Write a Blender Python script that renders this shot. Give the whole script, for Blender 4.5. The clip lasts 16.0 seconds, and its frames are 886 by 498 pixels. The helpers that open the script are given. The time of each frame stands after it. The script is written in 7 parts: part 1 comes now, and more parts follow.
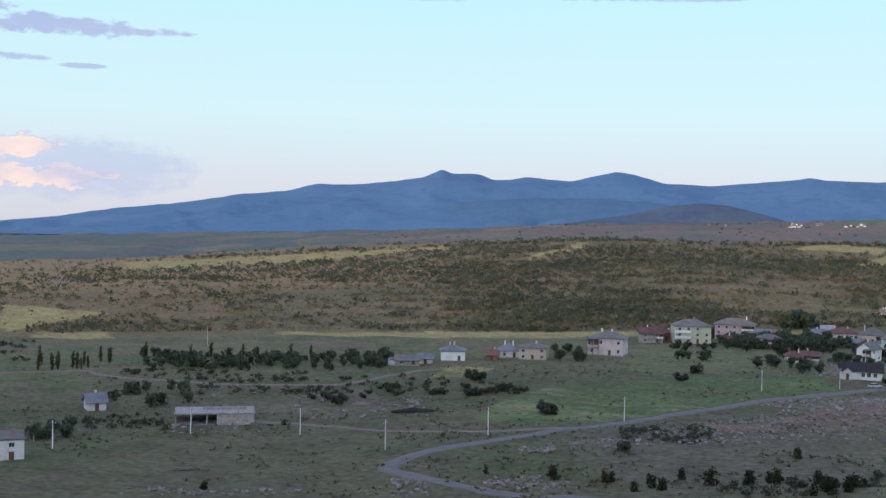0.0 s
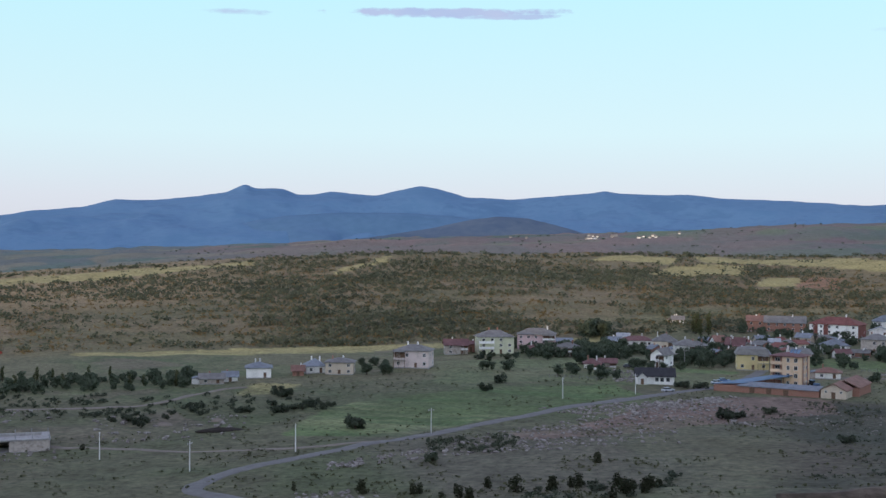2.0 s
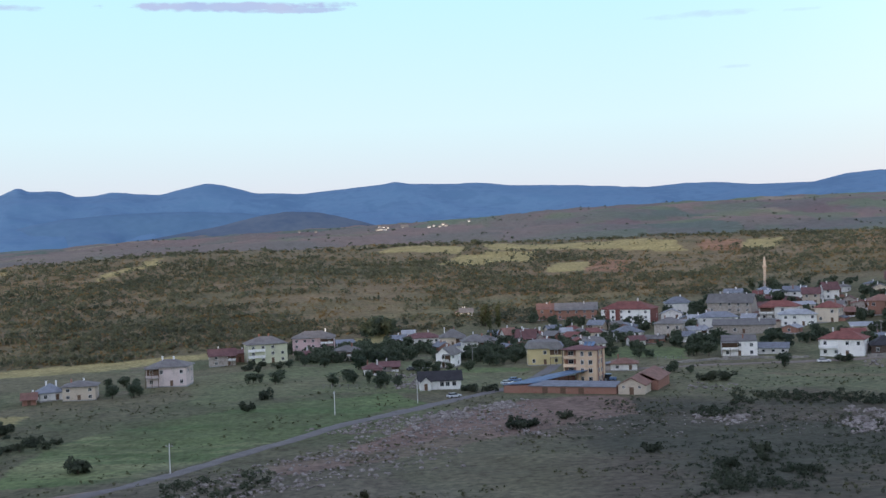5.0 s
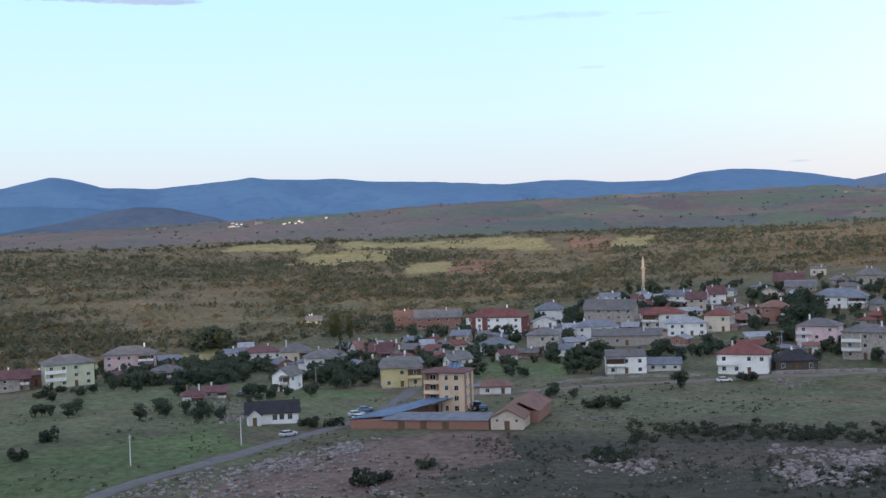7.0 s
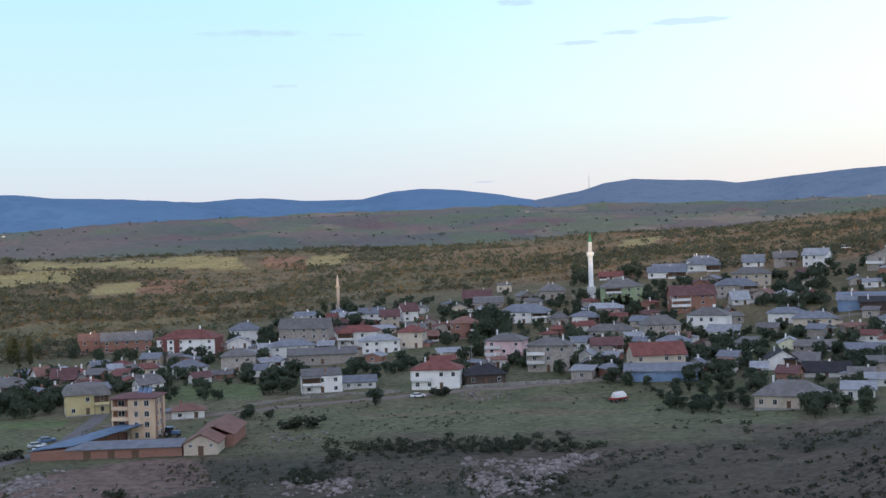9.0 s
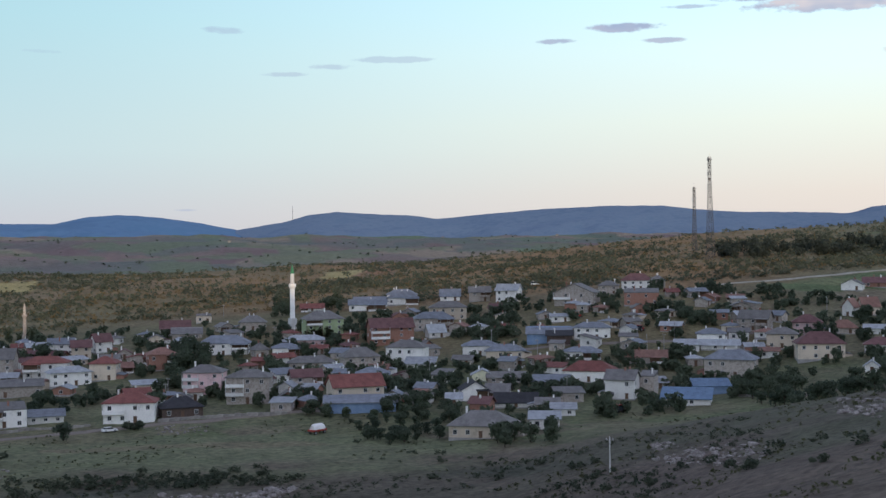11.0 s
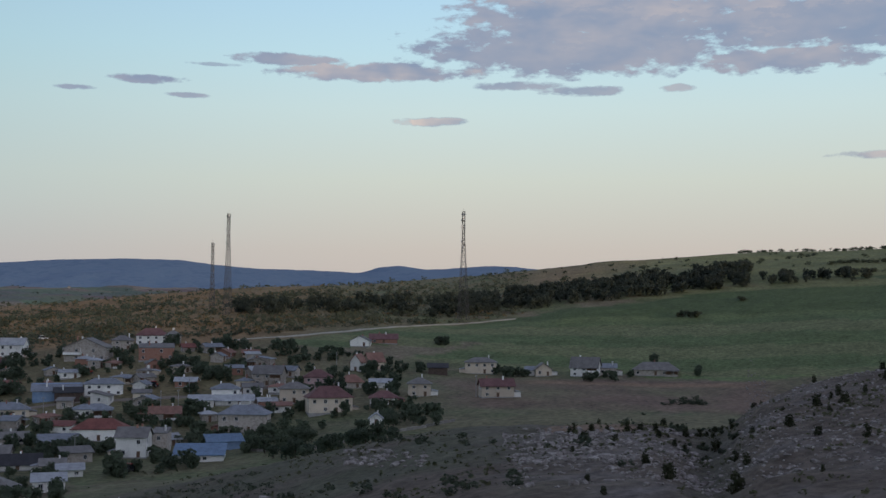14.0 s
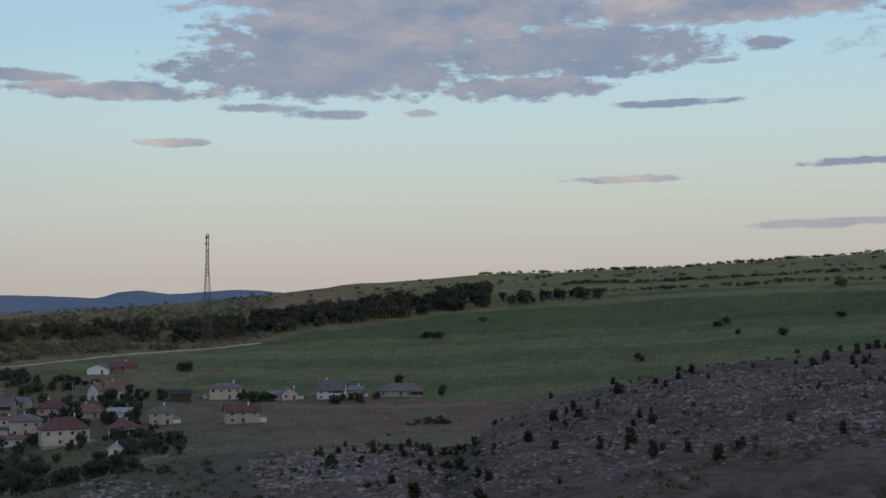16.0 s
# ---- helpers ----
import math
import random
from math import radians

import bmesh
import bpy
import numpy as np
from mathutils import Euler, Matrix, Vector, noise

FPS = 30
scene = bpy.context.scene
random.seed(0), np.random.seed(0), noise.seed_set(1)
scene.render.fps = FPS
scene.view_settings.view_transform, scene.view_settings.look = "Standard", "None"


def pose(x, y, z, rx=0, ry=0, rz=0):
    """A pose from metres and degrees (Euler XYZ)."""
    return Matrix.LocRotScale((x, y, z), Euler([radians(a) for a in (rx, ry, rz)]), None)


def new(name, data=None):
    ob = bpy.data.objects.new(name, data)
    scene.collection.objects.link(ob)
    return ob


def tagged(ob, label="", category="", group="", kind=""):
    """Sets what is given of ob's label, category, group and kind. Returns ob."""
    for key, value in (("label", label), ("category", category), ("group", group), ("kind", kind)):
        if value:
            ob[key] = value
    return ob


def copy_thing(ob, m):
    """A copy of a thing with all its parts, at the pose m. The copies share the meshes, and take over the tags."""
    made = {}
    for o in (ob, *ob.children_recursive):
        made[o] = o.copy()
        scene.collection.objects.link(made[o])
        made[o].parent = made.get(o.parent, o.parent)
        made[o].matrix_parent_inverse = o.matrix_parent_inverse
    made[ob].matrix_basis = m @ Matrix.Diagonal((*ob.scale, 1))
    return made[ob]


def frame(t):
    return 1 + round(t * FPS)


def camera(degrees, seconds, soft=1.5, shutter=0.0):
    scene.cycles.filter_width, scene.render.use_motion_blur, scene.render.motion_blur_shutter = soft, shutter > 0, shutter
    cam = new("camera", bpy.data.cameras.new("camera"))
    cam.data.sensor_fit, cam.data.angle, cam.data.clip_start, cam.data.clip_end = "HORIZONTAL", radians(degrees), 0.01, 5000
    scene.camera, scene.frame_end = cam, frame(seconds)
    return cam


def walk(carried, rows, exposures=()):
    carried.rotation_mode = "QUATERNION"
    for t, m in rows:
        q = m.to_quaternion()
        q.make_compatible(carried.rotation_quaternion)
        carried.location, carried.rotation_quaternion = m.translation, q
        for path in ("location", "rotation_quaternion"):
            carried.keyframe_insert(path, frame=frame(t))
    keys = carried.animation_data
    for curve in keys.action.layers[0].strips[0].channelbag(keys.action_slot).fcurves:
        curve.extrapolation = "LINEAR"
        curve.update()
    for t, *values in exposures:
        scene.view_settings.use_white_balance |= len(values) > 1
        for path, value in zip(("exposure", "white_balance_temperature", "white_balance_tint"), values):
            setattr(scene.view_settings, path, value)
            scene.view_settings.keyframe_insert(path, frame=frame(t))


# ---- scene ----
# One long look over a valley village: the camera pans from the plain on one side to the stony hill on the other.
EYE = 48.0
cam = camera(40.94, 16.0, soft=1.5)
# seconds, metres east, metres north, turn, pitch, lean
ROWS = [
    (0.00, -1.86, -115.99, 23.99, -1.19, 1.05),
    (0.50, -1.86, -115.99, 21.59, -1.43, 0.90),
    (1.00, -1.86, -115.99, 19.11, -1.20, 0.52),
    (1.50, -1.86, -115.99, 16.70, -0.81, 0.41),
    (2.00, -1.86, -115.99, 14.62, -0.38, 0.40),
    (2.50, -1.86, -116.00, 12.67, -0.10, 0.10),
    (3.00, -1.86, -116.00, 10.79, -0.08, -0.11),
    (3.50, -1.83, -114.50, 9.13, -0.29, -0.43),
    (4.00, -1.68, -104.80, 7.54, -0.62, -1.05),
    (4.20, -1.57, -98.00, 6.90, -0.65, -1.25),
    (4.62, -1.32, -82.50, 5.76, -0.90, -1.85),
    (5.04, -1.07, -67.00, 4.68, -0.84, -2.10),
    (5.46, -0.82, -51.50, 3.60, -0.65, -2.14),
    (5.88, -0.58, -36.00, 2.41, -0.50, -2.10),
    (6.30, -0.33, -20.50, 1.04, -0.61, -2.09),
    (6.50, -0.22, -13.60, 0.19, -0.81, -2.28),
    (7.00, -0.04, -2.60, -1.97, -1.23, -1.93),
    (7.50, -0.00, -0.00, -4.32, -1.23, -1.65),
    (8.00, -0.00, -0.00, -8.35, -0.99, -1.44),
    (8.50, -0.00, -0.00, -12.61, -0.81, -1.60),
    (9.00, -0.00, -0.00, -16.69, -0.82, -1.94),
    (9.50, -0.00, -0.00, -20.49, -0.91, -1.81),
    (9.70, -0.00, -0.00, -22.12, -0.84, -1.53),
    (10.12, 0.00, 0.00, -25.20, -0.68, -1.24),
    (10.54, 0.00, 0.00, -28.03, -0.25, -0.91),
    (10.96, 0.00, 0.00, -30.78, 0.34, -0.62),
    (11.38, 0.00, 0.00, -33.65, 0.98, -0.45),
    (11.80, -0.00, -0.00, -36.79, 1.55, -0.48),
    (12.00, -0.00, -0.00, -38.38, 1.79, -0.55),
    (12.50, -0.00, -0.00, -41.92, 2.08, -0.06),
    (13.00, -0.00, -0.00, -45.83, 2.24, 0.60),
    (13.50, -0.00, -0.00, -50.06, 2.57, 0.66),
    (14.00, -0.00, -0.00, -53.97, 3.00, 0.33),
    (14.50, -0.00, -0.00, -57.10, 3.25, 0.13),
    (15.00, -0.00, -0.00, -60.34, 3.45, -0.16),
    (15.50, -0.00, -0.00, -63.64, 3.66, -0.40),
    (16.00, -0.00, -0.00, -66.22, 4.07, -0.68),
]
EXPOSURES = [(0.0, 0.03), (3.0, 0.02), (6.5, 0.10), (8.0, 0.10), (9.0, 0.02), (9.7, -0.06), (12.0, -0.52), (13.5, -0.78), (16.0, -1.02)]
walk(cam, [(t, pose(x, y, EYE, 90 + p, 0, a) @ pose(0, 0, 0, 0, 0, r)) for t, x, y, a, p, r in ROWS], EXPOSURES)

# ---- light ----
SUN_TURN, SUN_UP = 196.0, 6.0   # bearing and height of the low evening sun, behind the camera
sun = new("sun", bpy.data.lights.new("sun", "SUN"))
sun.data.energy, sun.data.angle, sun.data.color = 2.4, radians(0.6), (1.0, 0.74, 0.46)
sun_way = Vector((math.sin(radians(SUN_TURN)) * math.cos(radians(SUN_UP)), math.cos(radians(SUN_TURN)) * math.cos(radians(SUN_UP)), math.sin(radians(SUN_UP))))
sun.rotation_euler = sun_way.to_track_quat("Z", "Y").to_euler()

world = bpy.data.worlds.new("evening_sky")
scene.world = world
world.use_nodes = True
W = world.node_tree


def wnode(kind, **props):
    n = W.nodes.new(kind)
    for k, v in props.items():
        setattr(n, k, v)
    return n


def wmath(op, a, b=None, c=None, clamp=False):
    n = wnode("ShaderNodeMath", operation=op, use_clamp=clamp)
    for i, v in enumerate((a, b, c)):
        if v is None:
            continue
        if isinstance(v, (int, float)):
            n.inputs[i].default_value = v
        else:
            W.links.new(v, n.inputs[i])
    return n.outputs[0]


def wmix(fac, a, b):
    n = wnode("ShaderNodeMix", data_type="RGBA")
    for i, v in ((0, fac), (6, a), (7, b)):
        if isinstance(v, (int, float)):
            n.inputs[i].default_value = v
        elif isinstance(v, tuple):
            n.inputs[i].default_value = (*v, 1.0)
        else:
            W.links.new(v, n.inputs[i])
    return n.outputs[2]


W.nodes.clear()
sky = wnode("ShaderNodeTexSky", sky_type="NISHITA", sun_disc=False, sun_elevation=radians(SUN_UP), sun_rotation=radians(SUN_TURN), altitude=1000.0, air_density=1.0, dust_density=1.0, ozone_density=2.0)
ray = wnode("ShaderNodeTexCoord")
xyz = wnode("ShaderNodeSeparateXYZ")
W.links.new(ray.outputs["Generated"], xyz.inputs[0])
rx, ry, rz = xyz.outputs
flat = wmath("SQRT", wmath("ADD", wmath("MULTIPLY", rx, rx), wmath("MULTIPLY", ry, ry)))
turn = wmath("MULTIPLY", wmath("ARCTAN2", rx, ry), 180 / math.pi)                 # bearing in degrees
rise = wmath("DIVIDE", rz, wmath("MAXIMUM", flat, 0.001))                          # slope of the ray


def gradient(stops):
    n = wnode("ShaderNodeValToRGB")
    W.links.new(rise, n.inputs[0])
    el = n.color_ramp.elements
    while len(el) < len(stops):
        el.new(0.5)
    for e, (p, c) in zip(el, stops):
        e.position, e.color = p, (*c, 1.0)
    return n.outputs[0]


clear = gradient([(0.0, (0.74, 0.76, 0.88)), (0.035, (0.78, 0.83, 0.95)), (0.09, (0.76, 0.98, 1.06)), (0.2, (0.63, 1.0, 1.11)), (0.34, (0.56, 0.80, 1.05)), (0.6, (0.52, 0.57, 0.84)), (1.0, (0.47, 0.52, 0.80))])
dusky = gradient([(0.0, (1.06, 0.92, 0.90)), (0.05, (1.18, 1.06, 0.97)), (0.11, (1.27, 1.34, 1.20)), (0.17, (1.22, 1.50, 1.50)), (0.22, (1.08, 1.52, 1.70)), (0.28, (0.92, 1.40, 1.78)), (0.45, (0.58, 0.68, 0.94)), (1.0, (0.47, 0.52, 0.80))])
west = wnode("ShaderNodeMapRange", interpolation_type="SMOOTHSTEP")
W.links.new(turn, west.inputs[0])
west.inputs[1].default_value, west.inputs[2].default_value = 2.0, 57.0
air = wmix(west.outputs[0], clear, dusky)
dim = wnode("ShaderNodeVectorMath", operation="SCALE")
W.links.new(sky.outputs[0], dim.inputs[0])
dim.inputs[3].default_value = 0.10
air = wmix(0.85, dim.outputs[0], air)

# the afterglow round the low sun, behind the camera
sunward = wmath("MAXIMUM", wmath("ADD", wmath("MULTIPLY", rx, math.sin(radians(SUN_TURN))), wmath("MULTIPLY", ry, math.cos(radians(SUN_TURN)))), 0.0)
afterglow = wnode("ShaderNodeVectorMath", operation="MULTIPLY_ADD")
W.links.new(wmath("POWER", sunward, 1.6), afterglow.inputs[0])
afterglow.inputs[1].default_value = (0.66, 0.62, 0.70)
W.links.new(air, afterglow.inputs[2])
air = afterglow.outputs[0]

# clouds: bearing, height (thousandths of slope), half length and half thickness, warmth of the light on them
flow = wnode("ShaderNodeCombineXYZ")
W.links.new(wmath("MULTIPLY", turn, 0.48), flow.inputs[0])
W.links.new(wmath("MULTIPLY", rise, 62.0), flow.inputs[1])


def wnoise(scale, detail, shift):
    n = wnode("ShaderNodeTexNoise")
    m = wnode("ShaderNodeVectorMath", operation="ADD")
    W.links.new(flow.outputs[0], m.inputs[0])
    m.inputs[1].default_value = (shift, shift * 0.7, 0.0)
    W.links.new(m.outputs[0], n.inputs["Vector"])
    n.inputs["Scale"].default_value, n.inputs["Detail"].default_value, n.inputs["Roughness"].default_value = scale, detail, 0.64
    return n.outputs["Fac"]


ragged = wmath("SUBTRACT", wnoise(1.5, 8.0, 3.0), 0.5)
lumps = wnoise(0.42, 3.5, 11.0)
cover_sum, warm_sum = 0.0, 0.0


def cloud(a, h, length, thick, warm=0.3, dense=1.0, rag=5.0, crisp=0.9):
    """One drift of cloud, added to the rest."""
    global cover_sum, warm_sum
    du = wmath("MULTIPLY", wmath("SUBTRACT", turn, a), 1.0 / length)
    dv = wmath("MULTIPLY", wmath("SUBTRACT", rise, h / 1000), 1000.0 / thick)
    body = wmath("SUBTRACT", 1.0, wmath("ADD", wmath("MULTIPLY", du, du), wmath("MULTIPLY", dv, dv)))
    m = wmath("MULTIPLY", wmath("MULTIPLY_ADD", ragged, rag, body), crisp, clamp=True)
    m = wmath("MULTIPLY", m, dense)
    cover_sum = wmath("MAXIMUM", cover_sum, m)
    warm_sum = wmath("MAXIMUM", warm_sum, wmath("MULTIPLY", m, warm))


# the evening drifts over the plain and the lit heap of cloud at its end
cloud(-42.6, 154, 4.4, 9.0, 0.1, 1.0, 4.4, 1.7)
cloud(-38.9, 152, 2.6, 4.0, 0.1, 1.0, 3.7, 1.6)
cloud(-45.3, 167, 1.3, 6.7, 0.1, 1.0, 4.2, 1.6)
cloud(-44.2, 127, 2.0, 3.2, 0.1, 0.9, 4.2, 1.4)
cloud(-40.9, 122, 1.4, 2.2, 0.1, 0.9, 4.2, 1.4)
cloud(-44.6, 57, 2.8, 10.5, 1.0, 1.0, 4.1, 2.4)
cloud(-43.0, 33, 3.9, 11.0, 1.0, 1.0, 4.8, 2.2)
cloud(-41.0, 40, 5.6, 27, 0.3, 0.5, 2.0, 1.6)
cloud(-14.2, 192, 5.8, 4.6, 0.15, 1.0, 3.1, 1.6)
cloud(-11.6, 189, 3.2, 3.0, 0.15, 0.9, 3.1, 1.6)
cloud(-24.3, 189, 1.8, 3.0, 0.3, 0.7, 4.2)
cloud(7.9, 170, 2.7, 3.2, 0.3, 0.35, 4.2)
cloud(9.3, 126, 0.8, 1.8, 0.2, 0.3, 3.4)
# thin wisps over the village
cloud(12.4, 168, 0.9, 1.9, 0.2, 0.35, 3.4)
cloud(18.8, 41, 0.6, 1.1, 0.1, 0.45, 3.4)
cloud(20.5, 190, 1.1, 3.5, 0.25, 0.45, 3.7, 1.6)
cloud(23.4, 154, 1.4, 2.2, 0.2, 0.45, 3.7, 1.4)
cloud(25.7, 161, 1.2, 2.9, 0.25, 0.45, 3.7, 1.5)
cloud(28.9, 167, 2.1, 2.9, 0.25, 0.45, 3.7, 1.5)
cloud(36.6, 180, 1.1, 2.4, 0.25, 0.9, 3.7, 1.5)
cloud(39.8, 190, 2.0, 4.0, 0.3, 1.0, 3.7, 1.7)
cloud(41.6, 178, 1.0, 2.7, 0.25, 0.9, 3.7, 1.6)
cloud(53.5, 160, 1.8, 4.5, 1.0, 0.9, 3.4, 1.6)
# the great cloud: a long arm, the body, its ragged lower edge
cloud(43.0, 205, 1.4, 1.9, 0.3, 0.7, 4.1, 1.4)
cloud(46.2, 211, 3.0, 6.1, 0.35, 1.0, 3.4, 2.0)
cloud(50.6, 202, 5.4, 8.6, 0.7, 1.0, 3.2, 2.2)
cloud(60.5, 222, 9.0, 25, 0.28, 1.0, 3.1, 2.2)
cloud(62.6, 248, 8.8, 31, 0.34, 1.0, 3.2, 2.2)
cloud(66.5, 276, 13.0, 32, 0.5, 1.0, 3.2, 2.0)
cloud(71.8, 238, 9.0, 27, 0.22, 1.0, 3.2, 2.2)
cloud(80.4, 270, 12.0, 18, 0.6, 1.0, 3.4, 2.0)
cloud(70.2, 208, 4.8, 12, 0.4, 1.0, 3.4, 2.0)
cloud(57.6, 191, 2.2, 4.4, 0.3, 0.9, 3.7, 1.6)
cloud(60.9, 186, 2.0, 5.0, 0.3, 0.9, 3.7, 1.6)
cloud(65.0, 187, 1.0, 3.6, 0.5, 0.8, 3.7, 1.5)
cloud(77.4, 190, 3.4, 3.8, 0.05, 1.0, 3.1, 1.8)
cloud(81.9, 235, 1.5, 6.4, 0.1, 1.0, 4.1, 1.6)
cloud(79.3, 224, 1.2, 3.0, 0.1, 0.8, 4.1, 1.4)
cloud(75.3, 127, 3.2, 3.8, 0.8, 0.85, 3.1, 1.5)
cloud(85.5, 134, 2.6, 3.8, 0.05, 0.95, 3.1, 1.6)
cloud(84.1, 85, 4.2, 4.3, 0.5, 0.75, 3.1, 1.4)
cloud(100, 230, 14, 40, 0.4, 0.8)
cloud(-90, 260, 16, 40, 0.4, 0.7)
cloud(150, 300, 20, 50, 0.4, 0.7)
glow = wmath("MULTIPLY", wmath("MULTIPLY", warm_sum, wmath("MULTIPLY", wmath("SUBTRACT", lumps, 0.36), 3.2, clamp=True)), 1.0, clamp=True)
glow = wmath("ADD", glow, wmath("MULTIPLY", wmath("SUBTRACT", warm_sum, 0.72, clamp=True), 1.3), clamp=True)
shade = wmix(west.outputs[0], (0.42, 0.52, 0.80), (0.43, 0.53, 0.76))
tone = wmix(glow, shade, wmix(west.outputs[0], (1.0, 0.80, 0.74), (1.35, 1.08, 0.94)))
air = wmix(wmath("MULTIPLY", cover_sum, 0.92, clamp=True), air, tone)
back = wnode("ShaderNodeBackground")
back.inputs[1].default_value = 1.0
w_out = wnode("ShaderNodeOutputWorld")
W.links.new(back.outputs[0], w_out.inputs[0])
W.links.new(air, back.inputs[0])

# ---- materials ----
def material(name, rough=0.9, metal=0.0):
    m = bpy.data.materials.new(name)
    m.use_nodes = True
    b = m.node_tree.nodes["Principled BSDF"]
    b.inputs["Roughness"].default_value, b.inputs["Metallic"].default_value = rough, metal
    b.inputs["Specular IOR Level"].default_value = 0.25
    return m, m.node_tree, b


def speckled(name, colours, scale=1.0, rough=0.9, metal=0.0, bump=0.0, per_thing=0.0, detail=4.0, low=0.35, high=0.65, coord="Object"):
    """Colours mixed by two sizes of noise; per_thing varies the brightness from object to object."""
    m, nt, b = material(name, rough, metal)
    tex = nt.nodes.new("ShaderNodeTexCoord")
    n1 = nt.nodes.new("ShaderNodeTexNoise")
    n1.inputs["Scale"].default_value, n1.inputs["Detail"].default_value = scale, detail
    n2 = nt.nodes.new("ShaderNodeTexNoise")
    n2.inputs["Scale"].default_value, n2.inputs["Detail"].default_value = scale * 6.3, 3.0
    for n in (n1, n2):
        nt.links.new(tex.outputs[coord], n.inputs["Vector"])
    add = nt.nodes.new("ShaderNodeMath")
    add.operation = "MULTIPLY_ADD"
    add.inputs[1].default_value = 0.45
    nt.links.new(n2.outputs["Fac"], add.inputs[0])
    half = nt.nodes.new("ShaderNodeMath")
    half.operation = "MULTIPLY"
    half.inputs[1].default_value = 0.55
    nt.links.new(n1.outputs["Fac"], half.inputs[0])
    nt.links.new(half.outputs[0], add.inputs[2])
    ramp = nt.nodes.new("ShaderNodeValToRGB")
    el = ramp.color_ramp.elements
    while len(el) < len(colours):
        el.new(0.5)
    for i, c in enumerate(colours):
        el[i].position = low + (high - low) * i / max(1, len(colours) - 1)
        el[i].color = (*c, 1.0)
    nt.links.new(add.outputs[0], ramp.inputs[0])
    out = ramp.outputs[0]
    if per_thing:
        info = nt.nodes.new("ShaderNodeObjectInfo")
        rng = nt.nodes.new("ShaderNodeMapRange")
        rng.inputs["To Min"].default_value, rng.inputs["To Max"].default_value = 1 - per_thing, 1 + per_thing
        nt.links.new(info.outputs["Random"], rng.inputs["Value"])
        hsv = nt.nodes.new("ShaderNodeHueSaturation")
        nt.links.new(rng.outputs[0], hsv.inputs["Value"])
        nt.links.new(out, hsv.inputs["Color"])
        out = hsv.outputs[0]
    nt.links.new(out, b.inputs["Base Color"])
    if bump:
        bm_ = nt.nodes.new("ShaderNodeBump")
        bm_.inputs["Strength"].default_value, bm_.inputs["Distance"].default_value = 0.6, bump
        nt.links.new(add.outputs[0], bm_.inputs["Height"])
        nt.links.new(bm_.outputs[0], b.inputs["Normal"])
    return m


# ---- the lie of the land ----
# For each bearing from the middle of the clearing: distance and height of the ground along it, in metres.
BEARINGS = []


def bearing(a, *steps):
    BEARINGS.append((a, [s[0] for s in steps], [s[1] for s in steps]))


# Unseen hill behind the camera, added to shade the village from the low sun.
bearing(-180, (0, 14), (120, 16), (240, 60), (420, 135), (900, 132), (5200, 60))
bearing(-150, (0, 14), (120, 14), (240, 50), (420, 130), (900, 122), (5200, 60))
bearing(-115, (0, 14), (200, 8), (420, 30), (900, 60), (5200, 60))
bearing(-80, (0, 14), (100, 2), (300, -2), (900, 0), (1500, 10), (5200, 20))
bearing(-60, (0, 14), (80, 2), (200, -3), (450, -3), (700, 5), (940, 7), (1050, 4), (1300, -4), (2200, -12), (5200, -10))
bearing(-45, (0, 14), (80, 2), (200, -3), (440, -2), (600, 8), (880, 13), (960, 12), (1200, 2), (2200, -4), (5200, 0))
bearing(-30, (0, 14), (80, 2), (200, -1), (440, -1), (600, 13), (900, 30), (1000, 28), (1300, 14), (2200, 20), (5200, 20))
bearing(-17, (0, 14), (80, 3), (200, 0), (450, 0), (600, 18), (840, 38), (920, 38), (1200, 22), (1700, 30), (2400, 56), (3400, 50), (5200, 40))
bearing(-6, (0, 14), (80, 4), (200, 0), (455, 0), (600, 18), (830, 38), (920, 38), (1200, 24), (1700, 40), (2400, 70), (3400, 60), (5200, 40))
bearing(2, (0, 14), (80, 5), (200, 0), (420, 1), (480, 3), (600, 18), (840, 38), (920, 37), (1200, 24), (1700, 48), (2400, 89), (3400, 70), (5200, 40))
bearing(11, (0, 14), (80, 6), (200, 0), (370, 0), (460, 6), (540, 14), (640, 22), (850, 38), (950, 36), (1300, 26), (1700, 50), (2400, 100), (3400, 80), (5200, 40))
bearing(22, (0, 14), (80, 8), (200, 0), (330, 0), (430, 8), (500, 19), (600, 26), (860, 41), (960, 39), (1300, 30), (1700, 50), (2400, 98), (3400, 80), (5200, 40))
bearing(33, (0, 15), (80, 12), (190, 3), (310, 0), (370, 3), (430, 10), (540, 25), (660, 37), (880, 48), (980, 44), (1400, 36), (2400, 90), (3400, 70), (5200, 40))
bearing(44, (0, 18), (90, 24), (180, 17), (270, 12), (330, 3), (400, 5), (480, 24), (560, 35), (650, 45), (900, 64), (1000, 58), (1500, 46), (2600, 100), (5200, 40))
bearing(55, (0, 20), (90, 29), (180, 27), (265, 23), (340, 12), (430, 17), (515, 20), (600, 36), (660, 43), (950, 76), (1050, 76), (1500, 60), (2600, 60), (5200, 40))
bearing(65, (0, 22), (90, 31), (170, 30), (240, 26), (330, 13), (430, 17), (515, 20), (600, 38), (650, 52), (800, 76), (980, 96), (1200, 95), (2000, 70), (5200, 40))
bearing(72, (0, 24), (90, 32), (170, 35), (225, 37), (320, 14), (430, 14), (515, 24), (600, 44), (690, 64), (830, 82), (1000, 98), (1250, 98), (2000, 70), (5200, 40))
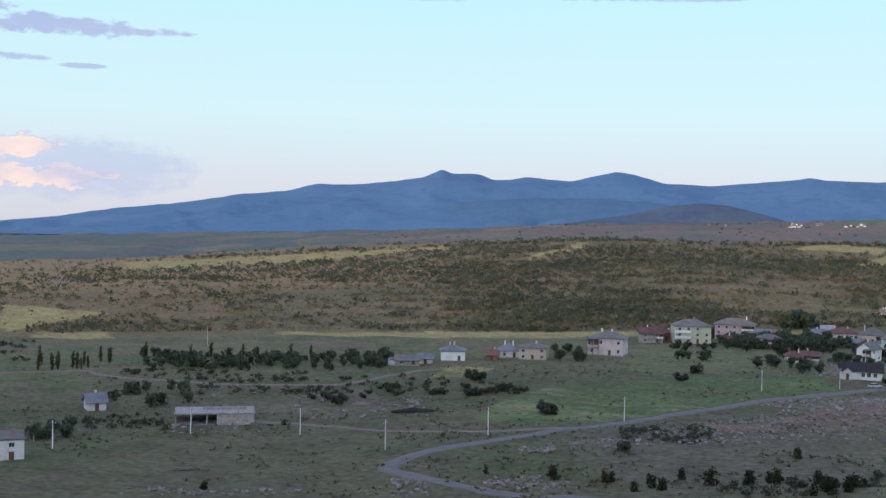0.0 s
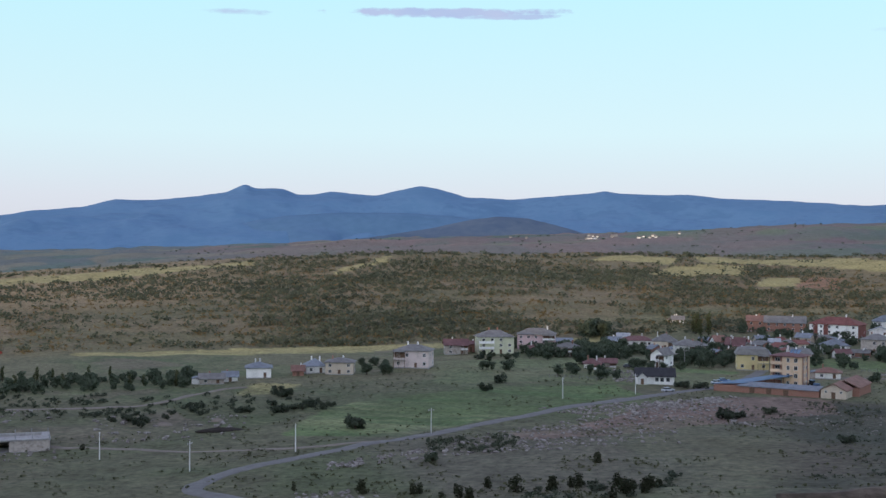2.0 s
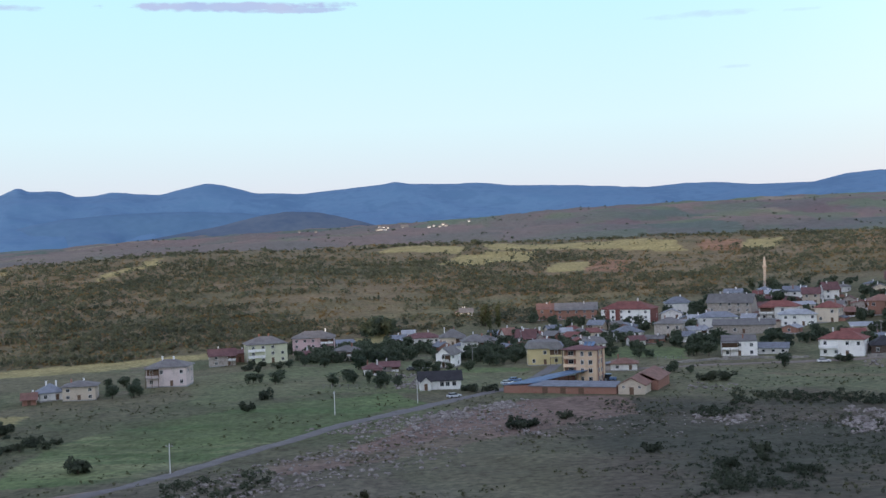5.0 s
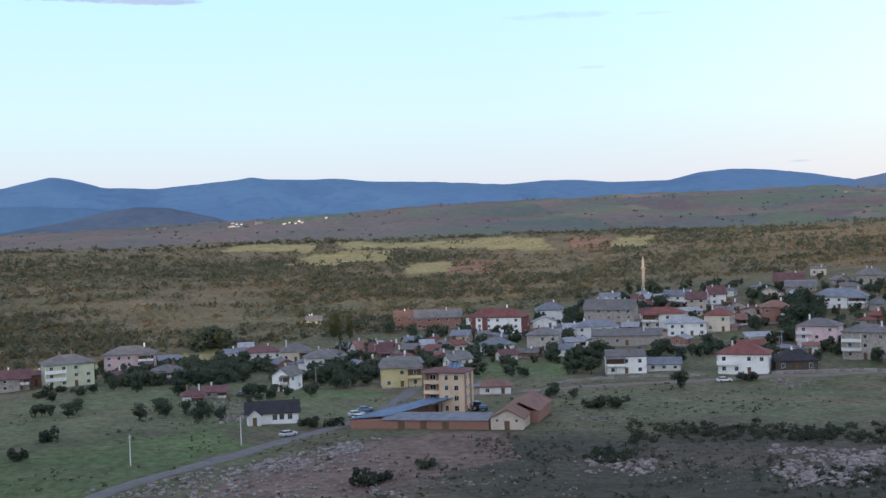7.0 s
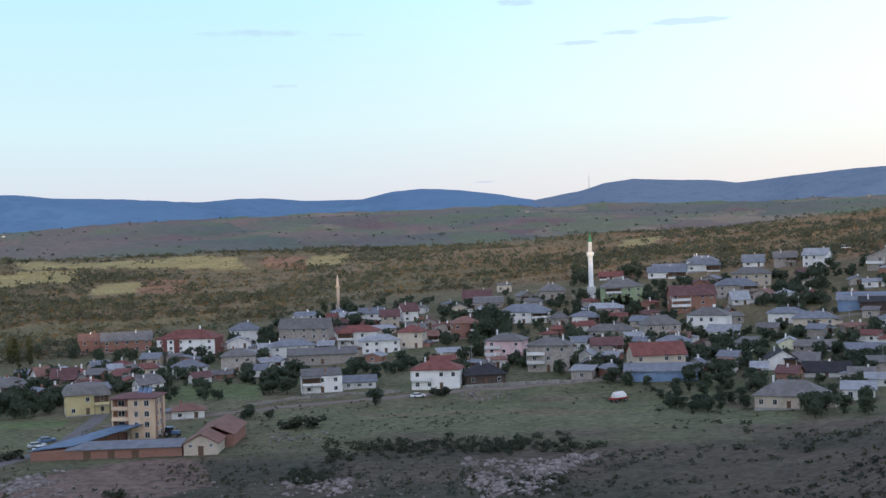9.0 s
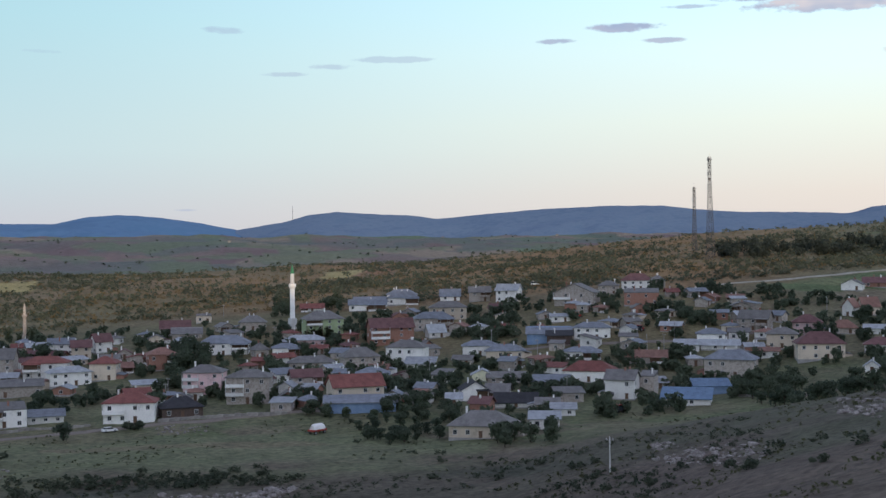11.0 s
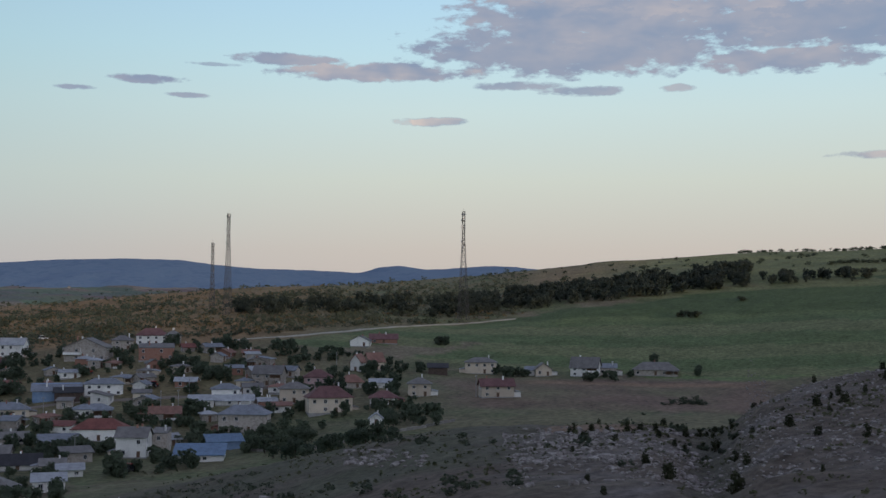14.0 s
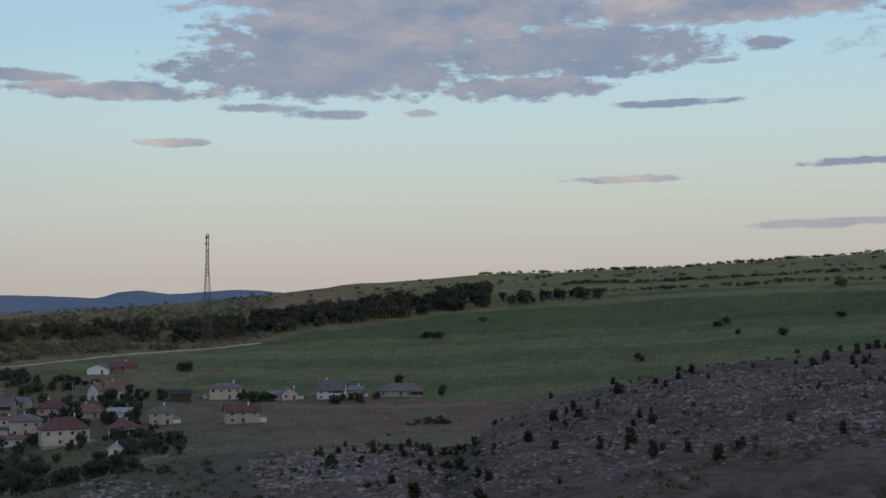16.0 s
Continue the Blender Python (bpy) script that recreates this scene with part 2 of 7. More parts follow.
bearing(79, (0, 24), (90, 34), (170, 40), (220, 42), (320, 20), (430, 18), (515, 28), (600, 48), (700, 70), (840, 86), (1000, 104), (1250, 104), (2000, 80), (5200, 40))
bearing(88, (0, 24), (90, 36), (170, 44), (220, 45.5), (320, 24), (430, 22), (515, 32), (600, 52), (700, 72), (840, 90), (1000, 109), (1250, 110), (2000, 110), (5200, 60))
bearing(120, (0, 20), (100, 34), (220, 60), (420, 100), (900, 100), (5200, 60))
# Other end of the unseen sun-blocking hill.
bearing(150, (0, 14), (120, 20), (240, 60), (420, 135), (900, 132), (5200, 60))
bearing(180, (0, 14), (120, 16), (240, 60), (420, 135), (900, 132), (5200, 60))

RING = np.concatenate([np.array([0.5]), np.geomspace(6.0, 100.0, 20), np.geomspace(101.5, 700.0, 230), np.geomspace(706.0, 1300.0, 60), np.geomspace(1330.0, 5000.0, 60)])
TURN = np.concatenate([np.linspace(-180, -76, 40), np.linspace(-75, 95, 681), np.linspace(97, 180, 32)])


def soften(a, n, axis):
    for _ in range(2):
        k = np.ones(n) / n
        pad = [(0, 0), (0, 0)]
        pad[axis] = (n // 2, n // 2)
        a = np.apply_along_axis(lambda v: np.convolve(v, k, "valid"), axis, np.pad(a, pad, mode="edge"))
    return a


def lattice(x, y, seed):
    """Smooth value noise, -1 to 1."""
    xi, yi = np.floor(x).astype(np.int64), np.floor(y).astype(np.int64)
    xf, yf = x - xi, y - yi
    u, v = xf * xf * (3 - 2 * xf), yf * yf * (3 - 2 * yf)

    def h(i, j):
        k = (i * 374761393 + j * 668265263 + seed * 974711) & 0x7FFFFFFF
        k = ((k ^ (k >> 13)) * 1274126177) & 0x7FFFFFFF
        return ((k ^ (k >> 16)) & 0xFFFF) / 32767.5 - 1.0
    return (h(xi, yi) * (1 - u) + h(xi + 1, yi) * u) * (1 - v) + (h(xi, yi + 1) * (1 - u) + h(xi + 1, yi + 1) * u) * v


def fbm(x, y, size, seed, octaves=4):
    x, y = np.asarray(x, float), np.asarray(y, float)
    total, amp = 0.0, 1.0
    for o in range(octaves):
        total = total + amp * lattice(x / size + 17.3 * o, y / size - 9.1 * o, seed + o)
        size, amp = size / 2, amp / 2
    return total


COLS = np.array([np.interp(RING, s, z) for _, s, z in BEARINGS])
FINE = np.array([np.interp(TURN, [b[0] for b in BEARINGS], COLS[:, i]) for i in range(len(RING))])
FINE = soften(soften(FINE, 17, 1), 7, 0)
GX = RING[:, None] * np.sin(np.radians(TURN))[None, :]
GY = RING[:, None] * np.cos(np.radians(TURN))[None, :]
ROUGH = np.interp(RING, [0, 150, 500, 1000, 2500, 5000], [0.5, 0.6, 1.0, 2.5, 5.0, 8.0])[:, None]
FINE = FINE + ROUGH * fbm(GX, GY, 90.0, 3) * np.interp(RING, [0, 300, 600], [0.5, 0.7, 1.0])[:, None]
# a gully runs down between the near knoll and the stony hill
FINE = FINE - 3.6 * np.exp(-((TURN - 66.6) / 1.7) ** 2)[None, :] * (np.clip((RING - 90) / 60, 0, 1) * np.clip((275 - RING) / 30, 0, 1))[:, None]
# the far country is rolling, with hollows and low knolls
FINE = FINE + (np.clip((RING - 1150) / 250, 0, 1) * np.clip((2350 - RING) / 200, 0, 1))[:, None] * 8.0 * fbm(GX, GY, 330.0, 121, 3)
STONY = np.clip((TURN - 48) / 14, 0, 1)[None, :] * np.clip((280 - RING) / 40, 0, 1)[:, None]
FINE = FINE + (0.22 + 0.3 * STONY) * fbm(GX, GY, 9.0, 11) * np.clip((900 - RING) / 300, 0, 1)[:, None]


def ground(x, y):
    d, a = math.hypot(x, y), math.degrees(math.atan2(x, y))
    i = min(max(int(np.searchsorted(RING, d)) - 1, 0), len(RING) - 2)
    j = min(max(int(np.searchsorted(TURN, a)) - 1, 0), len(TURN) - 2)
    u = min(max((d - RING[i]) / (RING[i + 1] - RING[i]), 0), 1)
    v = min(max((a - TURN[j]) / (TURN[j + 1] - TURN[j]), 0), 1)
    return float((FINE[i, j] * (1 - u) + FINE[i + 1, j] * u) * (1 - v) + (FINE[i, j + 1] * (1 - u) + FINE[i + 1, j + 1] * u) * v)


def spot(a, d):
    """A place on the ground at a bearing and distance."""
    x, y = d * math.sin(radians(a)), d * math.cos(radians(a))
    return Vector((x, y, ground(x, y)))

# ---- land cover ----
RR, AA = np.meshgrid(RING, TURN, indexing="ij")
WA = AA + 0.35 * fbm(GX, GY, 25.0, 21) * np.clip(400 / np.maximum(RR, 60), 0.3, 1.5)
WR = RR * (1 + 0.012 * fbm(GX, GY, 30.0, 31))


def within(*corners):
    """1 inside a plot given by bearings and distances, with an uneven edge."""
    inside = np.zeros(RR.shape, bool)
    n = len(corners)
    for k in range(n):
        (a0, d0), (a1, d1) = corners[k], corners[(k + 1) % n]
        if abs(d1 - d0) < 1e-6:
            d1 += 1e-3
        cross = ((d0 > WR) != (d1 > WR)) & (WA < (a1 - a0) * (WR - d0) / (d1 - d0) + a0)
        inside ^= cross
    return inside.astype(float)


def band(v, lo, hi, soft):
    return np.clip((v - lo) / soft, 0, 1) * np.clip((hi - v) / soft, 0, 1)


COVER = np.zeros(RR.shape + (3,))


def lay(mask, colour, strength=1.0):
    global COVER
    m = np.clip(mask * strength, 0, 1)[..., None]
    COVER = COVER * (1 - m) + np.array(colour) * m


broad, patch, small = fbm(GX, GY, 140.0, 41), fbm(GX, GY, 38.0, 43), fbm(GX, GY, 8.0, 47)
DRY, GREEN, EARTH, STRAW, LUSH, RUST, STONE = (0.136, 0.128, 0.074), (0.090, 0.116, 0.052), (0.172, 0.130, 0.100), (0.290, 0.255, 0.112), (0.110, 0.158, 0.060), (0.235, 0.138, 0.086), (0.205, 0.185, 0.170)
lay(np.ones(RR.shape), DRY)
lay(np.clip((330 - RR) / 60, 0, 1), (0.104, 0.100, 0.062), 0.8)
lay(np.clip(0.5 + 1.4 * patch, 0, 1), GREEN, 0.85)
lay(np.clip(patch * 1.6 - 0.35 + 0.8 * small, 0, 1), EARTH, 0.6)
# the scrub-covered hillside and the plateau beyond the valley
hill = band(RR, 425, 1100, 30) * np.clip((50 - AA) / 6, 0, 1)
lay(hill, (0.148, 0.122, 0.066))
lay(hill * np.clip(0.3 + 1.5 * broad, 0, 1), (0.108, 0.106, 0.060), 0.75)
lay(hill * np.clip(patch + 0.5 * small - 0.2, 0, 1), (0.182, 0.138, 0.084), 0.8)
lay(hill * np.clip(2.4 * fbm(GX, GY * 3.0, 60.0, 45) - 0.2, 0, 1), (0.172, 0.140, 0.084), 0.6)
lay(hill * np.clip((-24 - AA) / 10, 0, 1) * np.clip((RR - 560) / 80, 0, 1), (0.255, 0.190, 0.105), 0.8)
# Warm orange ground; the sunlit glow of this slope is painted into it.
lay(hill * np.clip((AA - 12) / 16, 0, 1) * np.clip(0.75 + 0.7 * patch, 0, 1), (0.222, 0.142, 0.070), 0.85)
# fields
for colour, plots in (
        (STRAW, (((-53.7, 440), (-49.5, 430), (-49.3, 458), (-52.6, 458)), ((-52.9, 561), (-48.2, 517), (-52.5, 484), (-54.7, 462)))),
        (STRAW, (((-44.4, 800), (-35.1, 785), (-27, 800), (-26.9, 845), (-36, 840), (-43.9, 845)), ((-23.4, 708), (-19.7, 778), (-19.6, 806), (-22.2, 756)))),
        (STRAW, (((-40, 418), (-26, 412), (-18.9, 418), (-13.9, 436), (-8.7, 454), (-8.7, 472), (-13.9, 456), (-18.9, 442), (-26, 434), (-40, 437)), ((-34.7, 282), (-31.5, 278), (-29.9, 303), (-32.3, 310)))),
        (STRAW, (((-8.5, 784), (-4.2, 783), (-4.2, 822), (-7.9, 826)), ((-5.8, 715), (-0.7, 704), (-0.4, 776), (-4.2, 770)))),
        (STRAW, (((0.1, 644), (2.1, 640), (2.3, 690), (0.4, 690)), ((4.6, 753), (7.3, 748), (6.8, 800), (-3, 826), (-3, 800)))),
        (STRAW, (((10.1, 743), (12, 741), (11.9, 807), (10.3, 804)), ((25, 734), (26.6, 733), (27.7, 824), (25.3, 783)), ((62.3, 950), (69.4, 930), (73.4, 880), (64, 880)))),
        (RUST, (((2.1, 636), (4.5, 633), (4.5, 705), (2.5, 698)), ((7.8, 747), (10.1, 735), (10.1, 797), (8.1, 800)), ((26.6, 742), (28.6, 719), (28.6, 827), (27.7, 834)))),
        (LUSH, (((-35.4, 203), (-27, 186), (-15.7, 224), (-8, 262), (-9.5, 286), (-19.2, 271), (-28.2, 249)), ((3, 360), (7.7, 354), (8, 389), (4.1, 394)), ((-7.7, 334), (-1.4, 330), (-0.6, 340), (-4.4, 352)))),
        (LUSH, (((45.8, 560), (54.8, 641), (60.1, 667), (69.3, 694), (75.5, 723), (90, 713), (90, 540), (78.6, 520), (72, 505), (68.2, 495), (60.1, 530), (50.7, 540), (47.2, 545)),))):
    for plot in plots:
        lay(within(*plot), colour, 0.92)
# Sunlit tan of the upper ridge, its light put into the ground colour.
lay(band(RR, 780, 1100, 30) * band(AA, 56, 69, 3) * np.clip(0.6 + patch, 0, 1), (0.205, 0.150, 0.082), 0.8)
upland = band(RR, 470, 1400, 20) * np.clip((AA - 60) / 6, 0, 1)
lay(upland * np.clip((WR - 690) / 30, 0, 1), (0.125, 0.145, 0.060), 0.8)
lay(upland * band(np.sin(WR / 13.0 + 0.35 * AA + 2 * broad), 0.55, 2, 0.2), (0.165, 0.170, 0.07), 0.45)
green_field = within((45.8, 560), (54.8, 641), (60.1, 667), (75, 723), (90, 713), (90, 540), (72, 505), (50.7, 540))
strip = np.floor((RR + 0.9 * (AA - 45)) / 21.0 + 0.25 * broad)
lay(green_field, (0.092, 0.124, 0.054), 0.9)
lay(green_field * (np.sin(strip * 12.9898) > 0.2), (0.056, 0.086, 0.036), 0.85)
lay(green_field * (np.sin(strip * 78.233) > 0.45), (0.150, 0.160, 0.078), 0.75)
lay(within((47, 545), (50, 560), (56, 575), (52, 535)), (0.20, 0.155, 0.115), 0.7)
lay(within((-21, 288), (-2, 292), (2, 345), (-8, 375), (-21, 365)) * np.clip(0.75 + 0.6 * patch, 0, 1), (0.135, 0.160, 0.078), 0.75)
lay(within((4, 285), (33, 268), (33, 312), (22, 325), (4, 335)) * np.clip(0.7 + 0.6 * patch, 0, 1), (0.125, 0.138, 0.076), 0.8)
lay(band(RR, 330, 560, 20) * band(AA, -10, 52, 4) * np.clip(0.7 + 0.8 * patch, 0, 1), (0.112, 0.122, 0.066), 0.7)
lay(within((-64, 160), (-20, 110), (-24, 180), (-40, 210), (-60, 230)) * np.clip(0.4 + patch, 0, 1), (0.110, 0.125, 0.072), 0.6)
lay(np.clip((320 - RR) / 60, 0, 1) * np.clip((-8 - AA) / 6, 0, 1) * np.clip(0.7 + 0.6 * patch, 0, 1), (0.076, 0.088, 0.044), 0.8)
sown = within((-35.4, 203), (-27, 186), (-15.7, 224), (-8, 262), (-9.5, 286), (-19.2, 271), (-28.2, 249))
lay(sown * np.clip(1.8 * fbm(GX * 0.35, GY * 2.2, 22.0, 61) - 0.1, 0, 1), (0.175, 0.195, 0.095), 0.8)
lay(sown * np.clip(1.8 * fbm(GX * 0.35, GY * 2.2, 16.0, 63) - 0.3, 0, 1), (0.070, 0.112, 0.042), 0.8)
# bare bank behind the stony hill, spoil slope under the road, dirt on the common
lay(band(RR, 395, 505, 10) * band(AA, 53, 72, 3) * np.clip(0.75 + 0.7 * patch, 0, 1), (0.150, 0.104, 0.080), 0.9)
# Lighter tan strip paints the lit cut at the top of the bank.
lay(band(RR, 476, 494, 4) * band(AA, 57, 69, 2), (0.215, 0.145, 0.092), 0.8)
lay(within((-14, 200), (-2, 262), (3, 268), (3, 245), (-6, 215), (-12, 190)), (0.185, 0.128, 0.105), 0.9)
lay(band(RR, 170, 290, 12) * band(AA, -6, 45, 4) * np.clip(0.15 + patch, 0, 1), (0.105, 0.084, 0.064), 0.85)
lay(band(RR, 60, 268, 14) * band(AA, -1, 50, 6), (0.082, 0.069, 0.053), 0.85)
lay(band(RR, 90, 215, 14) * band(AA, -34, 2, 5) * np.clip(0.6 + patch, 0, 1), (0.118, 0.104, 0.080), 0.7)
lay(band(RR, 60, 268, 14) * band(AA, -1, 50, 5) * np.clip(1.4 * patch + 0.35, 0, 1), (0.050, 0.054, 0.037), 0.9)
lay(band(RR, 190, 262, 10) * band(AA, 22, 48, 4) * np.clip(1.6 * fbm(GX, GY, 22.0, 49) - 0.2, 0, 1), (0.125, 0.093, 0.074), 0.8)
lay(within((12, 322), (20, 316), (24, 312), (26, 305), (20, 308), (12, 316)), (0.20, 0.14, 0.10), 0.35)
lay(within((-62, 300), (-40, 262), (-38, 200), (-60, 190)) * np.clip(0.2 + patch, 0, 1), (0.150, 0.122, 0.092), 0.7)
lay(within((-19, 186), (-12, 208), (-2, 262), (4, 268), (5, 238), (-4, 204), (-10, 182), (-18, 174)) * np.clip(0.7 + 0.7 * patch, 0, 1), (0.170, 0.120, 0.098), 0.8)
# the near stony hill
near_hill = np.clip((285 - RR) / 15, 0, 1) * np.clip((AA - 34) / 8, 0, 1) * np.clip((150 - AA) / 8, 0, 1)
lay(near_hill, (0.096, 0.075, 0.062), 0.85)
lay(near_hill * np.clip((64 - AA) / 10, 0, 1) * np.clip(patch * 1.3 + 0.5, 0, 1), (0.068, 0.072, 0.044), 0.85)
lay(near_hill * np.clip(small + 0.6 * patch + 0.25, 0, 1) * np.clip((AA - 54) / 8, 0.12, 1) * np.clip((80 - AA) / 9, 0.3, 1), (0.148, 0.134, 0.128), 0.7)
lay(near_hill * np.exp(-((AA - 66.6) / 1.3) ** 2), (0.052, 0.054, 0.036), 0.7)
lay(within((59, 222), (63.5, 214), (63, 240), (59.5, 246)), (0.185, 0.128, 0.088), 0.8)


def field_cells(size, seed):
    """A patchwork: for each spot of ground the number of its field, 0 to 1."""
    ux, uy = GX / size + 0.35 * fbm(GX, GY, size * 1.3, seed + 3), GY / (size * 1.5) + 0.3 * fbm(GX, GY, size * 1.3, seed + 7)
    near, number = np.full(RR.shape, 9.0), np.zeros(RR.shape)
    for dx in (-1, 0, 1):
        for dy in (-1, 0, 1):
            cx, cy = np.floor(ux) + dx, np.floor(uy) + dy
            jx, jy = lattice(cx, cy, seed) * 0.4 + 0.5, lattice(cx, cy, seed + 1) * 0.4 + 0.5
            gap = (cx + jx - ux) ** 2 + (cy + jy - uy) ** 2
            closer = gap < near
            near = np.where(closer, gap, near)
            number = np.where(closer, lattice(cx, cy, seed + 2) * 0.5 + 0.5, number)
    return number


# the far rolling country: brown fallow, grey-green pasture and stubble, in fields, cooled by painted haze
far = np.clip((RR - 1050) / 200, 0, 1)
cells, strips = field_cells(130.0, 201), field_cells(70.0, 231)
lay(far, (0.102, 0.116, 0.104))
for lo, hi, colour in ((0.0, 0.22, (0.190, 0.132, 0.118)), (0.22, 0.38, (0.098, 0.148, 0.086)), (0.38, 0.55, (0.144, 0.118, 0.108)), (0.62, 0.74, (0.078, 0.108, 0.086)), (0.74, 0.84, (0.205, 0.172, 0.132)), (0.90, 1.0, (0.130, 0.092, 0.096))):
    lay(far * ((cells >= lo) & (cells < hi)), colour, 0.95)
lay(far * (strips > 0.72) * np.clip((AA + 6) / 10, 0, 1), (0.108, 0.144, 0.088), 0.75)
lay(far * (strips < 0.2), (0.150, 0.114, 0.110), 0.7)
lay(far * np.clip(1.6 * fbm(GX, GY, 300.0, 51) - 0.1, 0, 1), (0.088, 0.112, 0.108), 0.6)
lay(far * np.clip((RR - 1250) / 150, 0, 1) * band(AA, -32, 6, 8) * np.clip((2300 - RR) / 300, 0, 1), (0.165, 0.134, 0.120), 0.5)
# Distance haze, laid into the ground colour as a bluish tint.
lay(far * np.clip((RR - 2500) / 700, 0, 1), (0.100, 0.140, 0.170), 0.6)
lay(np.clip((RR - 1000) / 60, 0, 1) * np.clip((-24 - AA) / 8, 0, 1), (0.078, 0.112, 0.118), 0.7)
lay(np.clip((RR - 1250) / 60, 0, 1) * np.clip((-24 - AA) / 8, 0, 1) * (cells > 0.7), (0.175, 0.165, 0.115), 0.6)

m_land, nt, bsdf = material("land", 0.95)
att = nt.nodes.new("ShaderNodeAttribute")
att.attribute_name = "cover"
tex = nt.nodes.new("ShaderNodeTexCoord")
fine = nt.nodes.new("ShaderNodeTexNoise")
fine.inputs["Scale"].default_value, fine.inputs["Detail"].default_value, fine.inputs["Roughness"].default_value = 0.55, 6.0, 0.65
clump = nt.nodes.new("ShaderNodeTexNoise")
clump.inputs["Scale"].default_value, clump.inputs["Detail"].default_value = 0.09, 4.0
stretch = nt.nodes.new("ShaderNodeMapping")
stretch.inputs["Scale"].default_value = (1.0, 1.0, 3.0)
nt.links.new(tex.outputs["Object"], stretch.inputs[0])
for n in (fine, clump):
    nt.links.new(stretch.outputs[0], n.inputs["Vector"])
amount = nt.nodes.new("ShaderNodeMath")
amount.operation = "MULTIPLY_ADD"
amount.inputs[1].default_value = 2.4
amount.inputs[2].default_value = -0.22
nt.links.new(fine.outputs["Fac"], amount.inputs[0])
amount2 = nt.nodes.new("ShaderNodeMath")
amount2.operation = "MULTIPLY_ADD"
amount2.inputs[1].default_value = 1.03
amount2.inputs[2].default_value = 0.62
nt.links.new(clump.outputs["Fac"], amount2.inputs[0])
both = nt.nodes.new("ShaderNodeMath")
both.operation = "MULTIPLY"
nt.links.new(amount.outputs[0], both.inputs[0])
nt.links.new(amount2.outputs[0], both.inputs[1])
scaled = nt.nodes.new("ShaderNodeVectorMath")
scaled.operation = "SCALE"
nt.links.new(att.outputs["Color"], scaled.inputs[0])
nt.links.new(both.outputs[0], scaled.inputs[3])
nt.links.new(scaled.outputs[0], bsdf.inputs["Base Color"])
rel = nt.nodes.new("ShaderNodeBump")
rel.inputs["Strength"].default_value, rel.inputs["Distance"].default_value = 0.7, 0.5
nt.links.new(fine.outputs["Fac"], rel.inputs["Height"])
nt.links.new(rel.outputs[0], bsdf.inputs["Normal"])


def sheet(name, xs, ys, zs, mat, cover=None):
    """A smooth height field as one mesh."""
    nr, nc = xs.shape
    me = bpy.data.meshes.new(name)
    ii, jj = np.meshgrid(np.arange(nr - 1), np.arange(nc - 1), indexing="ij")
    q0 = (ii * nc + jj).ravel()
    me.from_pydata(np.stack([xs, ys, zs], -1).reshape(-1, 3).tolist(), [], np.stack([q0 + nc, q0 + nc + 1, q0 + 1, q0], 1).tolist())
    me.polygons.foreach_set("use_smooth", [True] * len(me.polygons))
    if cover is not None:
        layer = me.attributes.new("cover", "FLOAT_COLOR", "POINT")
        layer.data.foreach_set("color", np.concatenate([cover, np.ones(cover.shape[:2] + (1,))], -1).astype(np.float32).ravel())
    me.materials.append(mat)
    return new(name, me)


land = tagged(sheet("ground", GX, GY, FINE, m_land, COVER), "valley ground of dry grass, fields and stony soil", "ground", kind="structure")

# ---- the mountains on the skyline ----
# Aerial haze is painted into these base colours as blue and grey-blue.
m_range = speckled("far_forest_haze_blue", [(0.076, 0.170, 0.305), (0.094, 0.198, 0.345), (0.082, 0.184, 0.325)], 0.004, 0.95, low=0.4, high=0.6)
m_hills = speckled("haze_tinted_hills", [(0.102, 0.168, 0.262), (0.132, 0.198, 0.288), (0.112, 0.182, 0.276)], 0.006, 0.95, low=0.4, high=0.6)
m_shoulder = speckled("wooded_shoulder_haze_blue", [(0.066, 0.148, 0.265), (0.082, 0.172, 0.300)], 0.005, 0.95, low=0.4, high=0.6)
m_fore = speckled("forest_ridge_haze_blue", [(0.058, 0.098, 0.165), (0.088, 0.128, 0.185)], 0.006, 0.95, low=0.4, high=0.6)


def mountains(name, label, bearings, slopes, d, deep, mat, seed, lumps=10.0):
    """A range whose skyline rises by these thousandths of the distance at these bearings."""
    a = np.arange(bearings[0], bearings[-1] + 0.01, 0.1)
    crest = EYE + (soften(np.interp(a, bearings, slopes)[None, :], 3, 1)[0] + 0.22 * fbm(a * 10.0, a * 0.0 + seed, 5.0, seed + 9)) * d / 1000
    steps = np.linspace(-1, 0.2, 32)
    A2, S2 = np.meshgrid(np.radians(a), steps)
    far_off = d + deep * S2
    x, y = far_off * np.sin(A2), far_off * np.cos(A2)
    shape = np.where(S2 < 0, (1 + S2) ** 0.8, 1 - 1.2 * S2)
    spur = fbm(x, y, 700.0, seed) * 34 + np.abs(fbm(x, y, 260.0, seed + 5)) * -lumps * 2.2
    broad_crest = soften(crest[None, :], 25, 1)[0]
    z = broad_crest[None, :] * shape + (crest - broad_crest)[None, :] * np.clip(1 + S2 * 5, 0, 1) + spur * np.sin(np.pi * np.clip(1 + S2, 0, 1)) ** 1.0 * np.clip(-S2 * 3, 0, 1)
    z = np.minimum(z, EYE + (crest[None, :] - EYE) * far_off / d - 1.5 * np.abs(S2) * 4)
    return tagged(sheet(name, x, y, z, mat), label, "mountains", kind="structure")


